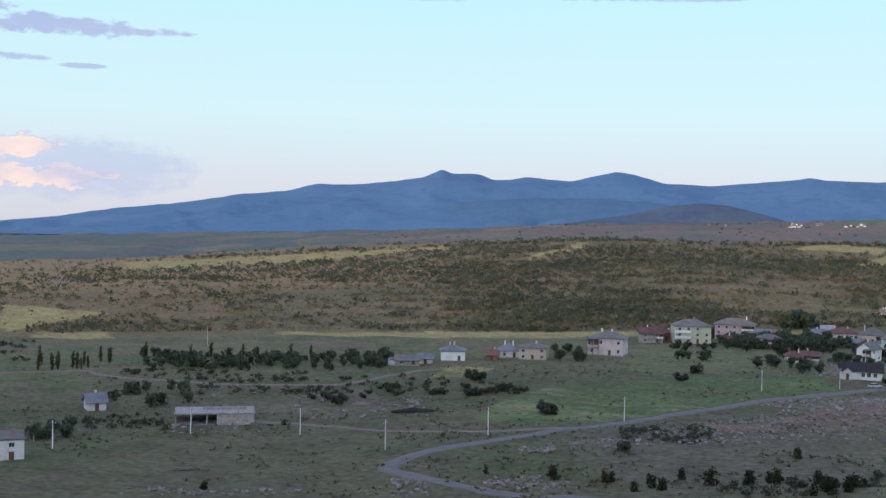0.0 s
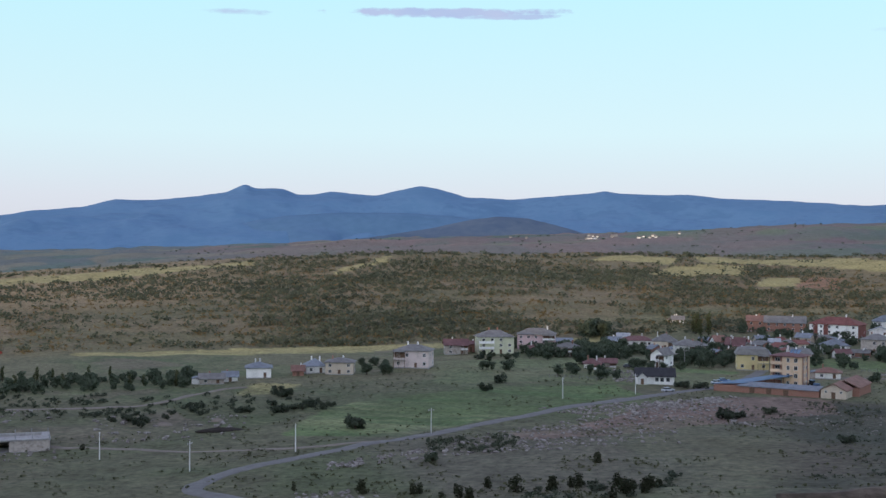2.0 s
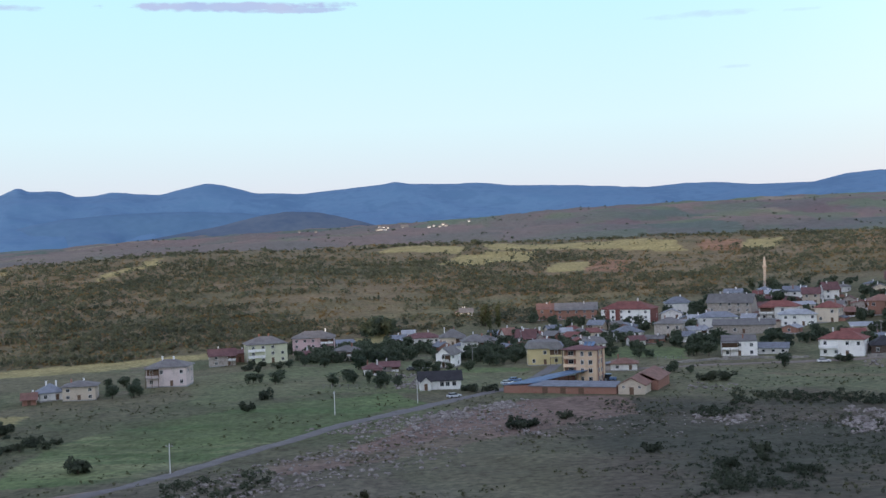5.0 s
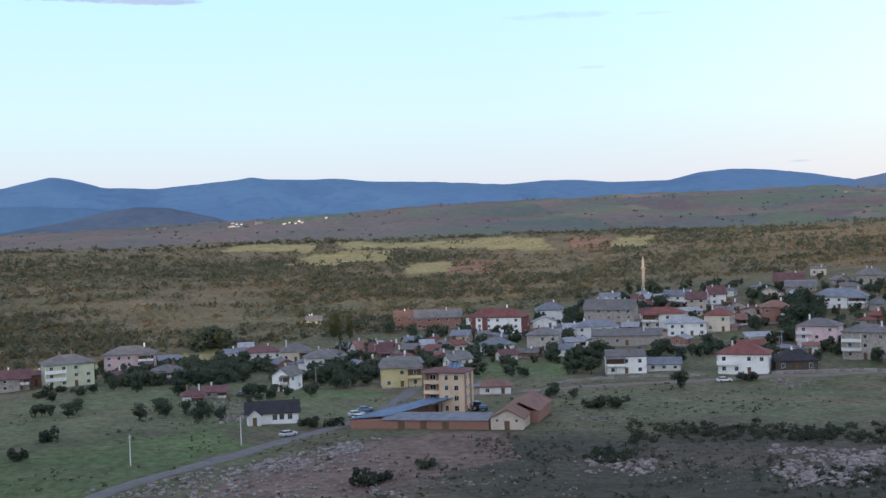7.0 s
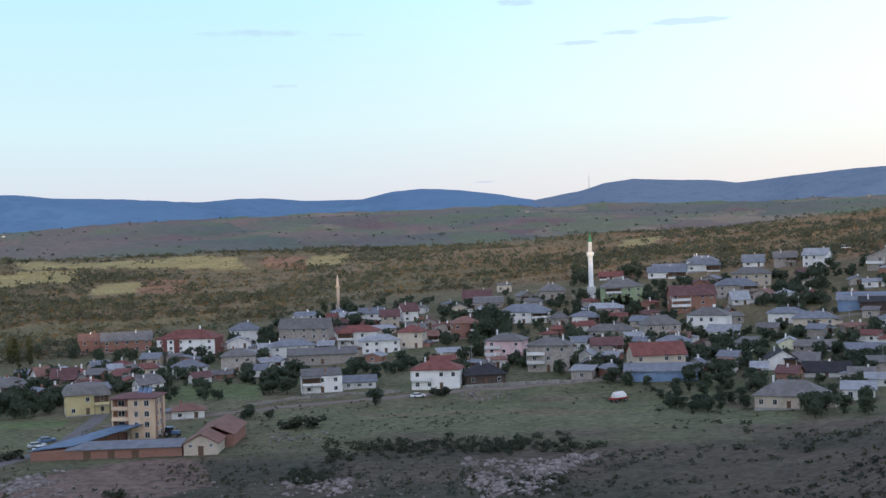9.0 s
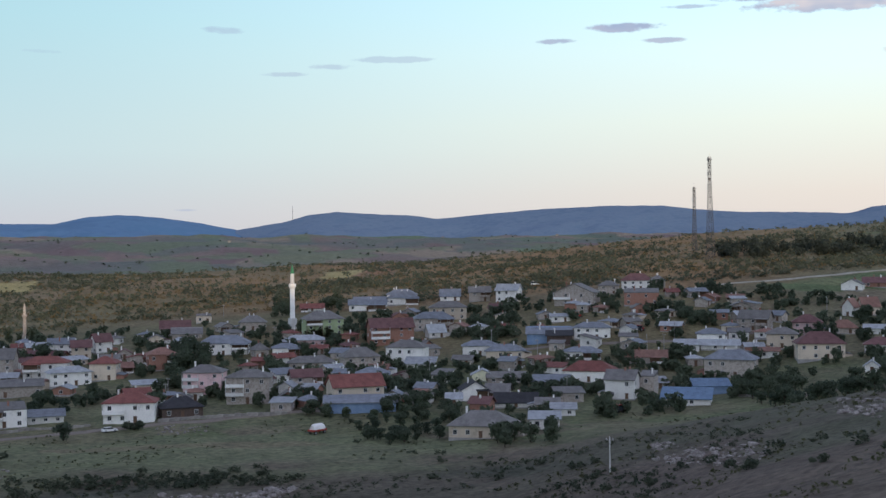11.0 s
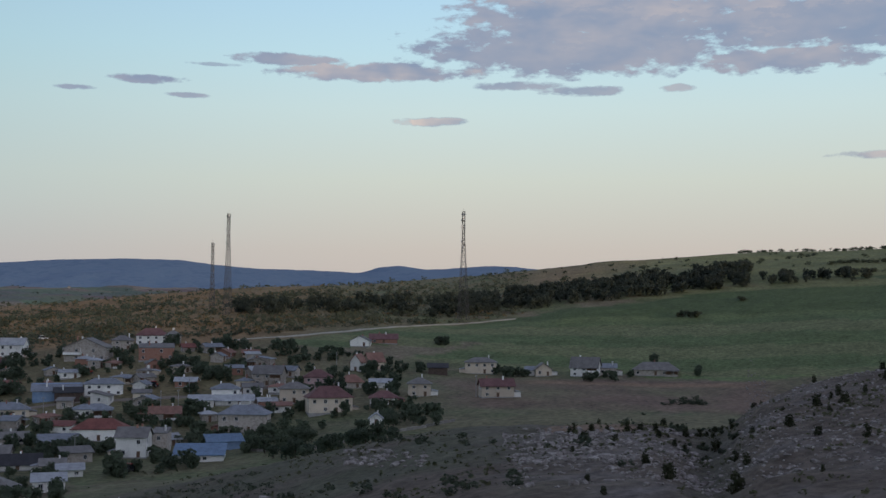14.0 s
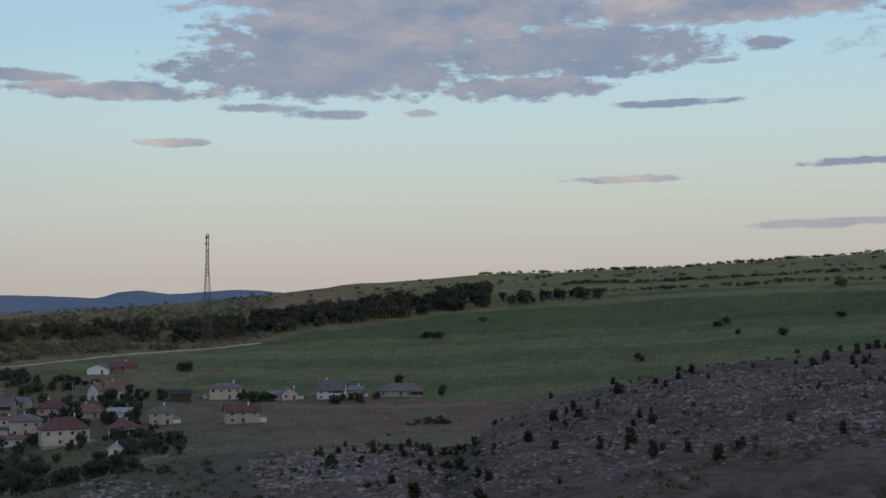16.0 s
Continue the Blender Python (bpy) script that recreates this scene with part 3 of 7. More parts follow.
mountains("backdrop_mountains", "forested mountain range along the horizon, tinted blue for haze",
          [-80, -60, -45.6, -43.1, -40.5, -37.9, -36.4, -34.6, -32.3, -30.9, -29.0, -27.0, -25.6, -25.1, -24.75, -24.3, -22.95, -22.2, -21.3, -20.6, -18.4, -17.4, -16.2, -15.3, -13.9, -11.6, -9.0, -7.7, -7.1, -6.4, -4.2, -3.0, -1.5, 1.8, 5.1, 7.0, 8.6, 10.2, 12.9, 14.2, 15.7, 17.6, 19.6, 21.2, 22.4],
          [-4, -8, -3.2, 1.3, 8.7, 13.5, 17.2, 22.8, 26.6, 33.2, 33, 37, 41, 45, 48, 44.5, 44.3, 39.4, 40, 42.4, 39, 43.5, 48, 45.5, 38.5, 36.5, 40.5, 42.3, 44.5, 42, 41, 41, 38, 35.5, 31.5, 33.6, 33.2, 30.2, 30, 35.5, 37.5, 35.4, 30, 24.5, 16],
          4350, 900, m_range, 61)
mountains("backdrop_hills", "hills along the horizon, tinted grey-blue for haze",
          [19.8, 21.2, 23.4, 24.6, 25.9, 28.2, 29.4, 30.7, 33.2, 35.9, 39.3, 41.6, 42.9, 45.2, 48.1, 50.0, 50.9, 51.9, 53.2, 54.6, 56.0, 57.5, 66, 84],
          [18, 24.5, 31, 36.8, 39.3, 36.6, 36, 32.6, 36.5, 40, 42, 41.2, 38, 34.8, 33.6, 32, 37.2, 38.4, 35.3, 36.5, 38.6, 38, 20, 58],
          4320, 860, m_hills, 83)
mountains("backdrop_shoulder", "wooded shoulder before the mountain range, tinted blue for haze",
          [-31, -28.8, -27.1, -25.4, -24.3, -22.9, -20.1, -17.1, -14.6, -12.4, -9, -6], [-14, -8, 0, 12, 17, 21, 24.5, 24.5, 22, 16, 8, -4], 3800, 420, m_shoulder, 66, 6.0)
mountains("backdrop_foothills", "dark wooded foothill before the mountain range, tinted blue for haze",
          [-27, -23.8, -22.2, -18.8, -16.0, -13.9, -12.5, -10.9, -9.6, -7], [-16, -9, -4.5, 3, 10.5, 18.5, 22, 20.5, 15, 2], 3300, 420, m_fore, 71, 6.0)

# ---- building kit ----
def link(name, bm, mat, parent=None, label="", smooth=False):
    me = bpy.data.meshes.new(name)
    bm.to_mesh(me)
    bm.free()
    if smooth:
        me.polygons.foreach_set("use_smooth", [True] * len(me.polygons))
    for m in (mat if isinstance(mat, (list, tuple)) else (mat,)):
        me.materials.append(m)
    ob = new(name, me)
    ob.parent = parent
    if label:
        ob["label"] = label
    return ob


part = link


def thing(name, place, turn=0.0, label="", category="", group=""):
    """An empty at the base of a thing, to hold its parts."""
    ob = new(name)
    ob.empty_display_size = 0.5
    ob.matrix_basis = Matrix.Translation(place) @ Matrix.Rotation(radians(turn), 4, "Z")
    return tagged(ob, label, category, group)


def box(bm, x0, x1, y0, y1, z0, z1, mat=0):
    v = [bm.verts.new(p) for p in ((x0, y0, z0), (x1, y0, z0), (x1, y1, z0), (x0, y1, z0), (x0, y0, z1), (x1, y0, z1), (x1, y1, z1), (x0, y1, z1))]
    for f in ((3, 2, 1, 0), (4, 5, 6, 7), (0, 1, 5, 4), (1, 2, 6, 5), (2, 3, 7, 6), (3, 0, 4, 7)):
        bm.faces.new([v[i] for i in f]).material_index = mat
    return v


def solid(bm, rings):
    """A closed body through rings of equal length."""
    loops = [[bm.verts.new(p) for p in r] for r in rings]
    for lo, hi in zip(loops, loops[1:]):
        n = len(lo)
        for i in range(n):
            bm.faces.new((lo[i], lo[(i + 1) % n], hi[(i + 1) % n], hi[i]))
    bm.faces.new(loops[0][::-1])
    bm.faces.new(loops[-1])


def rod(bm, p, q, r, n=6, r2=None):
    p, q = Vector(p), Vector(q)
    m = (q - p).to_track_quat("Z", "Y").to_matrix()
    r2 = r if r2 is None else r2
    ring = lambda c, s: [c + m @ Vector((s * math.cos(2 * math.pi * k / n), s * math.sin(2 * math.pi * k / n), 0)) for k in range(n)]
    solid(bm, [ring(p, r), ring(q, r2)])


def made(fn, *args):
    bm = bmesh.new()
    fn(bm, *args)
    return bm


# ---- paints and roofs ----
def plaster(name, c, stain=0.75):
    return speckled(name, [tuple(v * stain for v in c), c, tuple(min(0.85, v * 1.06) for v in c)], 0.35, 0.9, per_thing=0.2, bump=0.02, low=0.36, high=0.6)


WALL = {
    "W": (plaster("white_plaster", (0.80, 0.78, 0.75)), "white plastered"), "C": (plaster("cream_plaster", (0.66, 0.64, 0.48)), "cream plastered"),
    "P": (plaster("pink_plaster", (0.64, 0.46, 0.46)), "pink plastered"), "G": (speckled("grey_stone", [(0.23, 0.20, 0.18), (0.42, 0.37, 0.33), (0.48, 0.43, 0.39)], 1.4, 0.95, bump=0.05, per_thing=0.15), "grey stone"),
    "B": (speckled("raw_brick", [(0.30, 0.13, 0.09), (0.36, 0.20, 0.155), (0.32, 0.165, 0.125)], 1.1, 0.95, bump=0.03, per_thing=0.1), "raw brick"), "Y": (plaster("yellow_plaster", (0.66, 0.55, 0.30)), "yellow plastered"),
    "K": (plaster("beige_plaster", (0.61, 0.52, 0.42)), "beige plastered"), "L": (plaster("pale_lime_plaster", (0.66, 0.66, 0.48)), "pale yellow-green plastered"),
    "D": (speckled("dark_boards", [(0.07, 0.05, 0.045), (0.15, 0.11, 0.09)], 1.5, 0.9, bump=0.03), "dark boarded"), "N": (speckled("blue_paint", [(0.16, 0.25, 0.42), (0.28, 0.38, 0.52)], 0.7, 0.7), "blue painted"),
    "E": (plaster("green_plaster", (0.33, 0.40, 0.24)), "green plastered"), "R": (plaster("rose_grey_plaster", (0.58, 0.49, 0.47)), "rose-grey plastered"),
}


def roofing(name, c, metal=0.0, rough=0.75, ribs=5.0):
    """Tiles or sheet metal: streaked colour with ribs running down the slope."""
    m = speckled(name, [tuple(v * 0.7 for v in c), c, tuple(min(0.9, v * 1.25) for v in c)], 0.5, rough, metal, per_thing=0.12)
    nt = m.node_tree
    wave = nt.nodes.new("ShaderNodeTexWave")
    wave.inputs["Scale"].default_value, wave.inputs["Distortion"].default_value = ribs / 3, 0.6
    tc = nt.nodes.new("ShaderNodeTexCoord")
    nt.links.new(tc.outputs["Object"], wave.inputs["Vector"])
    b = nt.nodes.new("ShaderNodeBump")
    b.inputs["Strength"].default_value, b.inputs["Distance"].default_value = 0.5, 0.06
    nt.links.new(wave.outputs["Fac"], b.inputs["Height"])
    nt.links.new(b.outputs[0], nt.nodes["Principled BSDF"].inputs["Normal"])
    return m


ROOF = {
    "g": (roofing("grey_tiles", (0.185, 0.178, 0.170)), "grey tiled"), "m": (roofing("maroon_tiles", (0.165, 0.088, 0.085)), "maroon tiled"), "r": (roofing("red_tiles", (0.225, 0.088, 0.074)), "red tiled"),
    "o": (roofing("orange_tiles", (0.245, 0.138, 0.108)), "orange-brown tiled"), "b": (roofing("blue_grey_sheet", (0.205, 0.225, 0.255), 0.0, 0.7), "blue-grey sheet metal"), "w": (roofing("pale_sheet", (0.36, 0.38, 0.40), 0.0, 0.7), "pale sheet metal"),
    "d": (roofing("black_tiles", (0.045, 0.045, 0.05)), "black tiled"), "u": (roofing("blue_sheet", (0.14, 0.22, 0.33), 0.0, 0.6), "blue sheet metal"),
}
m_frame = speckled("window_frame_paint", [(0.55, 0.55, 0.55), (0.72, 0.72, 0.72)], 3.0, 0.6)
m_wood = speckled("brown_wood", [(0.10, 0.06, 0.04), (0.20, 0.13, 0.09)], 4.0, 0.8, bump=0.01)
m_glass, _nt, _b = material("window_glass", 0.06)
_b.inputs["Base Color"].default_value, _b.inputs["Specular IOR Level"].default_value = (0.025, 0.03, 0.035, 1), 0.5
m_white = plaster("whitewash", (0.80, 0.79, 0.77), 0.85)
m_concrete = speckled("concrete", [(0.26, 0.25, 0.24), (0.42, 0.41, 0.40)], 0.8, 0.95, bump=0.03)
m_steel = speckled("galvanised_steel", [(0.22, 0.23, 0.24), (0.36, 0.37, 0.38)], 2.0, 0.5, 0.6)
m_dark = speckled("dark_steel", [(0.05, 0.05, 0.055), (0.11, 0.11, 0.12)], 2.0, 0.6, 0.3)

WINDOWS = {}


def window(parent, x, y, z, turn, w=1.05, h=1.25, shutter=False):
    """A framed pane set in the face of a wall; x, y, z is the middle of its sill."""
    key = (w, h)
    if key not in WINDOWS:
        bm = bmesh.new()
        t = 0.09
        for a in ((-w / 2 - t, -w / 2, 0, h), (w / 2, w / 2 + t, 0, h), (-w / 2 - t, w / 2 + t, h, h + t), (-w / 2 - t - 0.05, w / 2 + t + 0.05, -t, 0), (-0.03, 0.03, 0, h)):
            box(bm, a[0], a[1], -0.09, 0.06, a[2], a[3])
        f = bpy.data.meshes.new("window")
        bm.to_mesh(f)
        bm.free()
        f.materials.append(m_frame)
        bm = bmesh.new()
        box(bm, -w / 2, w / 2, -0.03, 0.0, 0, h)
        p = bpy.data.meshes.new("pane")
        bm.to_mesh(p)
        bm.free()
        p.materials.append(m_glass)
        WINDOWS[key] = (f, p)
    f, p = WINDOWS[key]
    ob = new("window", f)
    ob.parent = parent
    ob.matrix_basis = Matrix.Translation((x, y, z)) @ Matrix.Rotation(radians(turn), 4, "Z")
    pane = new("pane", p)
    pane.parent = ob
    return ob


def roof_bm(kind, w, l, h, rise, over=0.6, t=0.18):
    bm = bmesh.new()
    X, Y = w / 2 + over, l / 2 + over
    if kind in ("hip", "mansard"):
        if kind == "mansard":
            k = 0.8
            rings = [[(-X, -Y, h), (X, -Y, h), (X, Y, h), (-X, Y, h)], [(-X, -Y, h + t), (X, -Y, h + t), (X, Y, h + t), (-X, Y, h + t)],
                     [(-X * k, -Y * k, h + rise), (X * k, -Y * k, h + rise), (X * k, Y * k, h + rise), (-X * k, Y * k, h + rise)], [(-X * 0.3, -0.1, h + rise * 1.35), (X * 0.3, -0.1, h + rise * 1.35), (X * 0.3, 0.1, h + rise * 1.35), (-X * 0.3, 0.1, h + rise * 1.35)]]
        else:
            r = max(0.25, (max(X, Y) - min(X, Y)))
            rx, ry = (r, 0.06) if X >= Y else (0.06, r)
            rings = [[(-X, -Y, h), (X, -Y, h), (X, Y, h), (-X, Y, h)], [(-X, -Y, h + t), (X, -Y, h + t), (X, Y, h + t), (-X, Y, h + t)],
                     [(-rx, -ry, h + rise), (rx, -ry, h + rise), (rx, ry, h + rise), (-rx, ry, h + rise)]]
        solid(bm, rings)
    elif kind in ("gable", "front"):
        if kind == "front":
            X, Y = Y, X
        k = rise / max(0.5, (Y - over))
        e = h - over * k
        prof = [(-Y, e), (0, h + rise), (Y, e), (Y, e + t), (0, h + rise + t * 1.2), (-Y, e + t)]
        a = [bm.verts.new((-X, y, z)) for y, z in prof]
        b = [bm.verts.new((X, y, z)) for y, z in prof]
        n = len(prof)
        for i in range(n):
            bm.faces.new((a[i], b[i], b[(i + 1) % n], a[(i + 1) % n]))
        for s in (a, b):
            bm.faces.new((s[0], s[1], s[4], s[5]))
            bm.faces.new((s[1], s[2], s[3], s[4]))
        if kind == "front":
            bmesh.ops.rotate(bm, verts=bm.verts, matrix=Matrix.Rotation(radians(90), 3, "Z"))
    elif kind == "lean":
        solid(bm, [[(-X, -Y, h - 0.05), (X, -Y, h - 0.05), (X, Y, h + rise), (-X, Y, h + rise)], [(-X, -Y, h + t), (X, -Y, h + t), (X, Y, h + rise + t), (-X, Y, h + rise + t)]])
    else:
        box(bm, -w / 2 - 0.12, w / 2 + 0.12, -l / 2 - 0.12, l / 2 + 0.12, h, h + 0.14)
        box(bm, -w / 2, w / 2, -l / 2 + 0.0, -l / 2 + 0.2, h + 0.14, h + 0.3)
        solid(bm, [[(-w / 2, -l / 2 + 0.3, h + 0.14), (w / 2, -l / 2 + 0.3, h + 0.14), (w / 2, l / 2, h + 0.14), (-w / 2, l / 2, h + 0.14)], [(-w / 2, -l / 2 + 0.4, h + 0.2), (w / 2, -l / 2 + 0.4, h + 0.2), (w / 2, l / 2, h + rise), (-w / 2, l / 2, h + rise)]])
    bmesh.ops.recalc_face_normals(bm, faces=bm.faces)
    return bm


KIND_WORDS = {"hip": "hipped", "gable": "gabled", "front": "gabled", "lean": "sloping", "flat": "low", "mansard": "mansard"}
HOUSES = []
dice = random.Random(5)


def house(x, y, w, l, h, rise, turn, kind, wall, roof, extra=""):
    z0 = ground(x - math.sin(radians(-turn)) * l / 2, y - math.cos(radians(turn)) * l / 2)
    low = min(ground(x + sx * w * 0.5, y + sy * l * 0.5) for sx in (-1, 1) for sy in (-1, 1))
    wm, ww = WALL[wall]
    rm, rw = ROOF[roof]
    h = max(h, 1.9)
    floors = max(1, int(round(h / 2.6)))
    shed = kind == "lean" and h < 3.2
    size = {1: "single-storey", 2: "two-storey", 3: "three-storey"}.get(floors, "tall")
    name, cat = ("shed", "shed") if shed else ("house", "house")
    ob = thing(name, (x, y, z0), turn, f"{ww} {'shed' if shed else size + ' house'} with a {rw} {KIND_WORDS[kind]} roof", cat, "village buildings")
    HOUSES.append((x, y, max(w, l) / 2))
    bm = bmesh.new()
    box(bm, -w / 2, w / 2, -l / 2, l / 2, min(0, low - z0) - 0.8, h)
    if kind in ("gable", "front"):
        gx = w if kind == "gable" else l
        gy = l if kind == "gable" else w
        for s in (-1, 1):
            tri = [(s * gx / 2, -gy / 2, h), (s * gx / 2, gy / 2, h), (s * gx / 2, 0, h + rise - 0.02)]
            inn = [(p[0] - s * 0.3, p[1], p[2]) for p in tri]
            if kind == "front":
                tri, inn = [(-p[1], p[0], p[2]) for p in tri], [(-p[1], p[0], p[2]) for p in inn]
            solid(bm, [tri, inn])
    elif kind == "lean":
        solid(bm, [[(-w / 2, -l / 2, h), (w / 2, -l / 2, h), (w / 2, l / 2, h), (-w / 2, l / 2, h)], [(-w / 2, -l / 2, h + 0.01), (w / 2, -l / 2, h + 0.01), (w / 2, l / 2, h + rise), (-w / 2, l / 2, h + rise)]])
    bmesh.ops.recalc_face_normals(bm, faces=bm.faces)
    part("wall", bm, wm, ob)
    part("roof", roof_bm(kind, w, l, h, rise), rm, ob, f"{rw} roof")
    # chimneys, whitewashed, on the ridge
    if not shed:
        for k in range(dice.choice((1, 1, 2)) if w > 5 else 1):
            cx = (dice.uniform(-0.32, 0.32)) * w
            cy = dice.uniform(-0.1, 0.22) * l
            bm = bmesh.new()
            top = h + rise + dice.uniform(0.5, 1.0)
            box(bm, cx - 0.24, cx + 0.24, cy - 0.24, cy + 0.24, h + 0.1, top)
            box(bm, cx - 0.31, cx + 0.31, cy - 0.31, cy + 0.31, top, top + 0.1)
            part("chimney", bm, m_white if dice.random() < 0.75 else WALL["B"][0], ob)
    # windows and door
    if kind == "lean" and wall in ("D", "N"):
        return ob
    step = h / floors
    n = max(1, int(w / 3.3))
    wh = min(1.15, step * 0.42)
    for f in range(floors):
        for k in range(n):
            wx = (k + 0.5) / n * w - w / 2
            if f == 0 and k == n // 2 and not shed:
                bm = bmesh.new()
                box(bm, -0.5, 0.5, -0.05, 0.05, 0, min(2.0, step * 0.8))
                box(bm, -0.6, 0.6, -0.09, 0.0, min(2.0, step * 0.8), min(2.1, step * 0.85))
                d = part("door", bm, m_wood, ob, "brown wooden door")
                d.location = (wx, -l / 2, 0)
            elif wh > 0.6 and dice.random() < 0.72:
                window(ob, wx, -l / 2, f * step + step * 0.36, 0, 0.95, round(wh, 2))
        for s in (-1, 1):
            for k in range(max(1, int(l / 3.4))):
                if wh > 0.6 and dice.random() < 0.5:
                    window(ob, s * w / 2, ((k + 0.5) / max(1, int(l / 3.4)) - 0.5) * l, f * step + step * 0.36, 90 * s, 0.95, round(wh, 2))
    if extra == "balc":
        for f in range(1, floors):
            bm = bmesh.new()
            bx0, bx1 = -w / 2 - 0.1, -w / 2 + w * 0.42
            box(bm, bx0, bx1, -l / 2 - 1.2, -l / 2, f * step - 0.18, f * step)
            box(bm, bx0, bx1, -l / 2 - 1.2, -l / 2 - 1.08, f * step, f * step + 0.85)
            for ex in (bx0, bx1 - 0.12):
                box(bm, ex, ex + 0.12, -l / 2 - 1.08, -l / 2, f * step, f * step + 0.85)
                box(bm, ex, ex + 0.14, -l / 2 - 1.2, -l / 2 - 1.06, f * step + 0.85, (f + 1) * step - 0.18)
            part("balcony", bm, m_white, ob, "white balcony with solid parapet")
    if extra == "school":
        for s in (-0.42, -0.2):
            part("wall_panel", made(box, s * w, s * w + w * 0.1, -l / 2 - 0.06, -l / 2, 0.3, h - 0.1), ROOF["r"][0], ob, "red painted wall panel")
        part("wall_panel", made(box, w / 2, w / 2 + 0.06, -l / 2 + 1, l / 2, 0.3, h - 0.1), ROOF["r"][0], ob, "red painted wall panel")
    elif not extra and not shed and w > 5.5:
        # plinth, lean-to, porch or loggia, as village houses have them
        part("plinth", made(box, -w / 2 - 0.06, w / 2 + 0.06, -l / 2 - 0.06, l / 2 + 0.06, min(0, low - z0) - 0.8, 0.3), m_concrete, ob)
        what = dice.random()
        if what < 0.4:
            s = dice.choice((-1, 1))
            x0, x1 = (w / 2, w / 2 + 2.6) if s > 0 else (-w / 2 - 2.6, -w / 2)
            part("lean_to", made(box, x0, x1, -l / 2 + 1.0, l / 2 - 0.5, -1.5, 1.9), WALL[dice.choice("GWKB")][0], ob)
            bm = bmesh.new()
            za, zb = (2.5, 1.9) if s > 0 else (1.9, 2.5)
            solid(bm, [[(x0 - 0.1, -l / 2 + 0.7, za), (x1 + 0.1, -l / 2 + 0.7, zb), (x1 + 0.1, l / 2 - 0.2, zb), (x0 - 0.1, l / 2 - 0.2, za)], [(x0 - 0.1, -l / 2 + 0.7, za + 0.12), (x1 + 0.1, -l / 2 + 0.7, zb + 0.12), (x1 + 0.1, l / 2 - 0.2, zb + 0.12), (x0 - 0.1, l / 2 - 0.2, za + 0.12)]])
            part("lean_to_roof", bm, ROOF[dice.choice("bwgmo")][0], ob)
        elif what < 0.75:
            bw = dice.uniform(0.3, 0.5) * w
            bx = dice.choice((-w / 2, w / 2 - bw))
            zf = (floors - 1) * step
            part("porch_floor", made(box, bx, bx + bw, -l / 2 - 1.5, -l / 2 - 0.06, zf - 0.15, zf + 0.02), m_concrete, ob)
            part("porch_parapet", made(box, bx, bx + bw, -l / 2 - 1.5, -l / 2 - 1.4, zf + 0.02, zf + 0.8), m_white if dice.random() < 0.5 else wm, ob)
            for px in (bx, bx + bw / 2 - 0.08, bx + bw - 0.16):
                part("post", made(box, px, px + 0.16, -l / 2 - 1.5, -l / 2 - 1.34, -1.0, zf + step - 0.25), m_wood, ob)
            bm = bmesh.new()
            solid(bm, [[(bx - 0.2, -l / 2 - 1.8, zf + step - 0.3), (bx + bw + 0.2, -l / 2 - 1.8, zf + step - 0.3), (bx + bw + 0.2, -l / 2 + 0.1, zf + step + 0.02), (bx - 0.2, -l / 2 + 0.1, zf + step + 0.02)], [(bx - 0.2, -l / 2 - 1.8, zf + step - 0.2), (bx + bw + 0.2, -l / 2 - 1.8, zf + step - 0.2), (bx + bw + 0.2, -l / 2 + 0.1, zf + step + 0.12), (bx - 0.2, -l / 2 + 0.1, zf + step + 0.12)]])
            part("porch_roof", bm, rm, ob)
            # Thin dark panel on the wall stands in for the shade behind the porch.
            part("loggia", made(box, bx + 0.2, bx + bw - 0.2, -l / 2 - 0.05, -l / 2, zf + 0.1, zf + step - 0.35), m_wood, ob, "dark panel standing in for the shade behind the porch")
    return ob


# ---- the village, house by house ----
house(-108.6, 381.3, 15.0, 10.0, 7.1, 2.8, 23.8, "hip", "L", "g", "balc")
house(-124.4, 376.4, 9.8, 8.0, 4.1, 2.1, 18.2, "gable", "G", "m")
house(-120.2, 386.2, 5.4, 6.0, 3.5, 1.0, 17.2, "gable", "B", "m")
house(-96.3, 415.4, 16.8, 10.0, 6.7, 2.8, 7.0, "hip", "P", "g")
house(-96.4, 424.6, 8.9, 6.0, 2.5, 1.4, 12.7, "lean", "W", "b")
house(-92.6, 390.0, 7.7, 7.0, 2.1, 1.7, 23.3, "hip", "G", "m")
house(-76.8, 380.7, 9.4, 8.0, 3.9, 1.8, -0.7, "hip", "G", "g")
house(-86.1, 431.9, 7.3, 6.0, 1.9, 1.3, 17.2, "lean", "W", "b")
house(-60.2, 332.4, 5.9, 7.0, 1.9, 1.9, 10.2, "hip", "W", "m")
house(-55.6, 341.9, 6.6, 6.0, 1.3, 1.2, 9.2, "gable", "G", "m")
house(-35.7, 353.0, 5.7, 9.0, 4.9, 2.2, -19.3, "front", "W", "g")
house(-53.7, 441.1, 14.3, 8.0, 2.7, 2.1, 11.9, "hip", "W", "m")
house(-61.9, 459.7, 5.5, 5.0, 2.0, 1.3, 7.6, "lean", "W", "w")
house(-39.8, 427.0, 10.2, 9.0, 3.7, 3.3, 5.3, "hip", "K", "g")
house(-28.3, 393.3, 10.1, 8.0, 4.7, 2.6, 14.1, "hip", "W", "g")
house(-65.2, 448.6, 6.5, 6.0, 1.7, 1.3, 8.2, "gable", "W", "b")
house(-16.3, 420.5, 4.8, 7.0, 3.8, 2.4, 22.2, "gable", "W", "o")
house(-8.4, 409.2, 7.7, 8.0, 3.5, 3.1, -8.8, "gable", "W", "m")
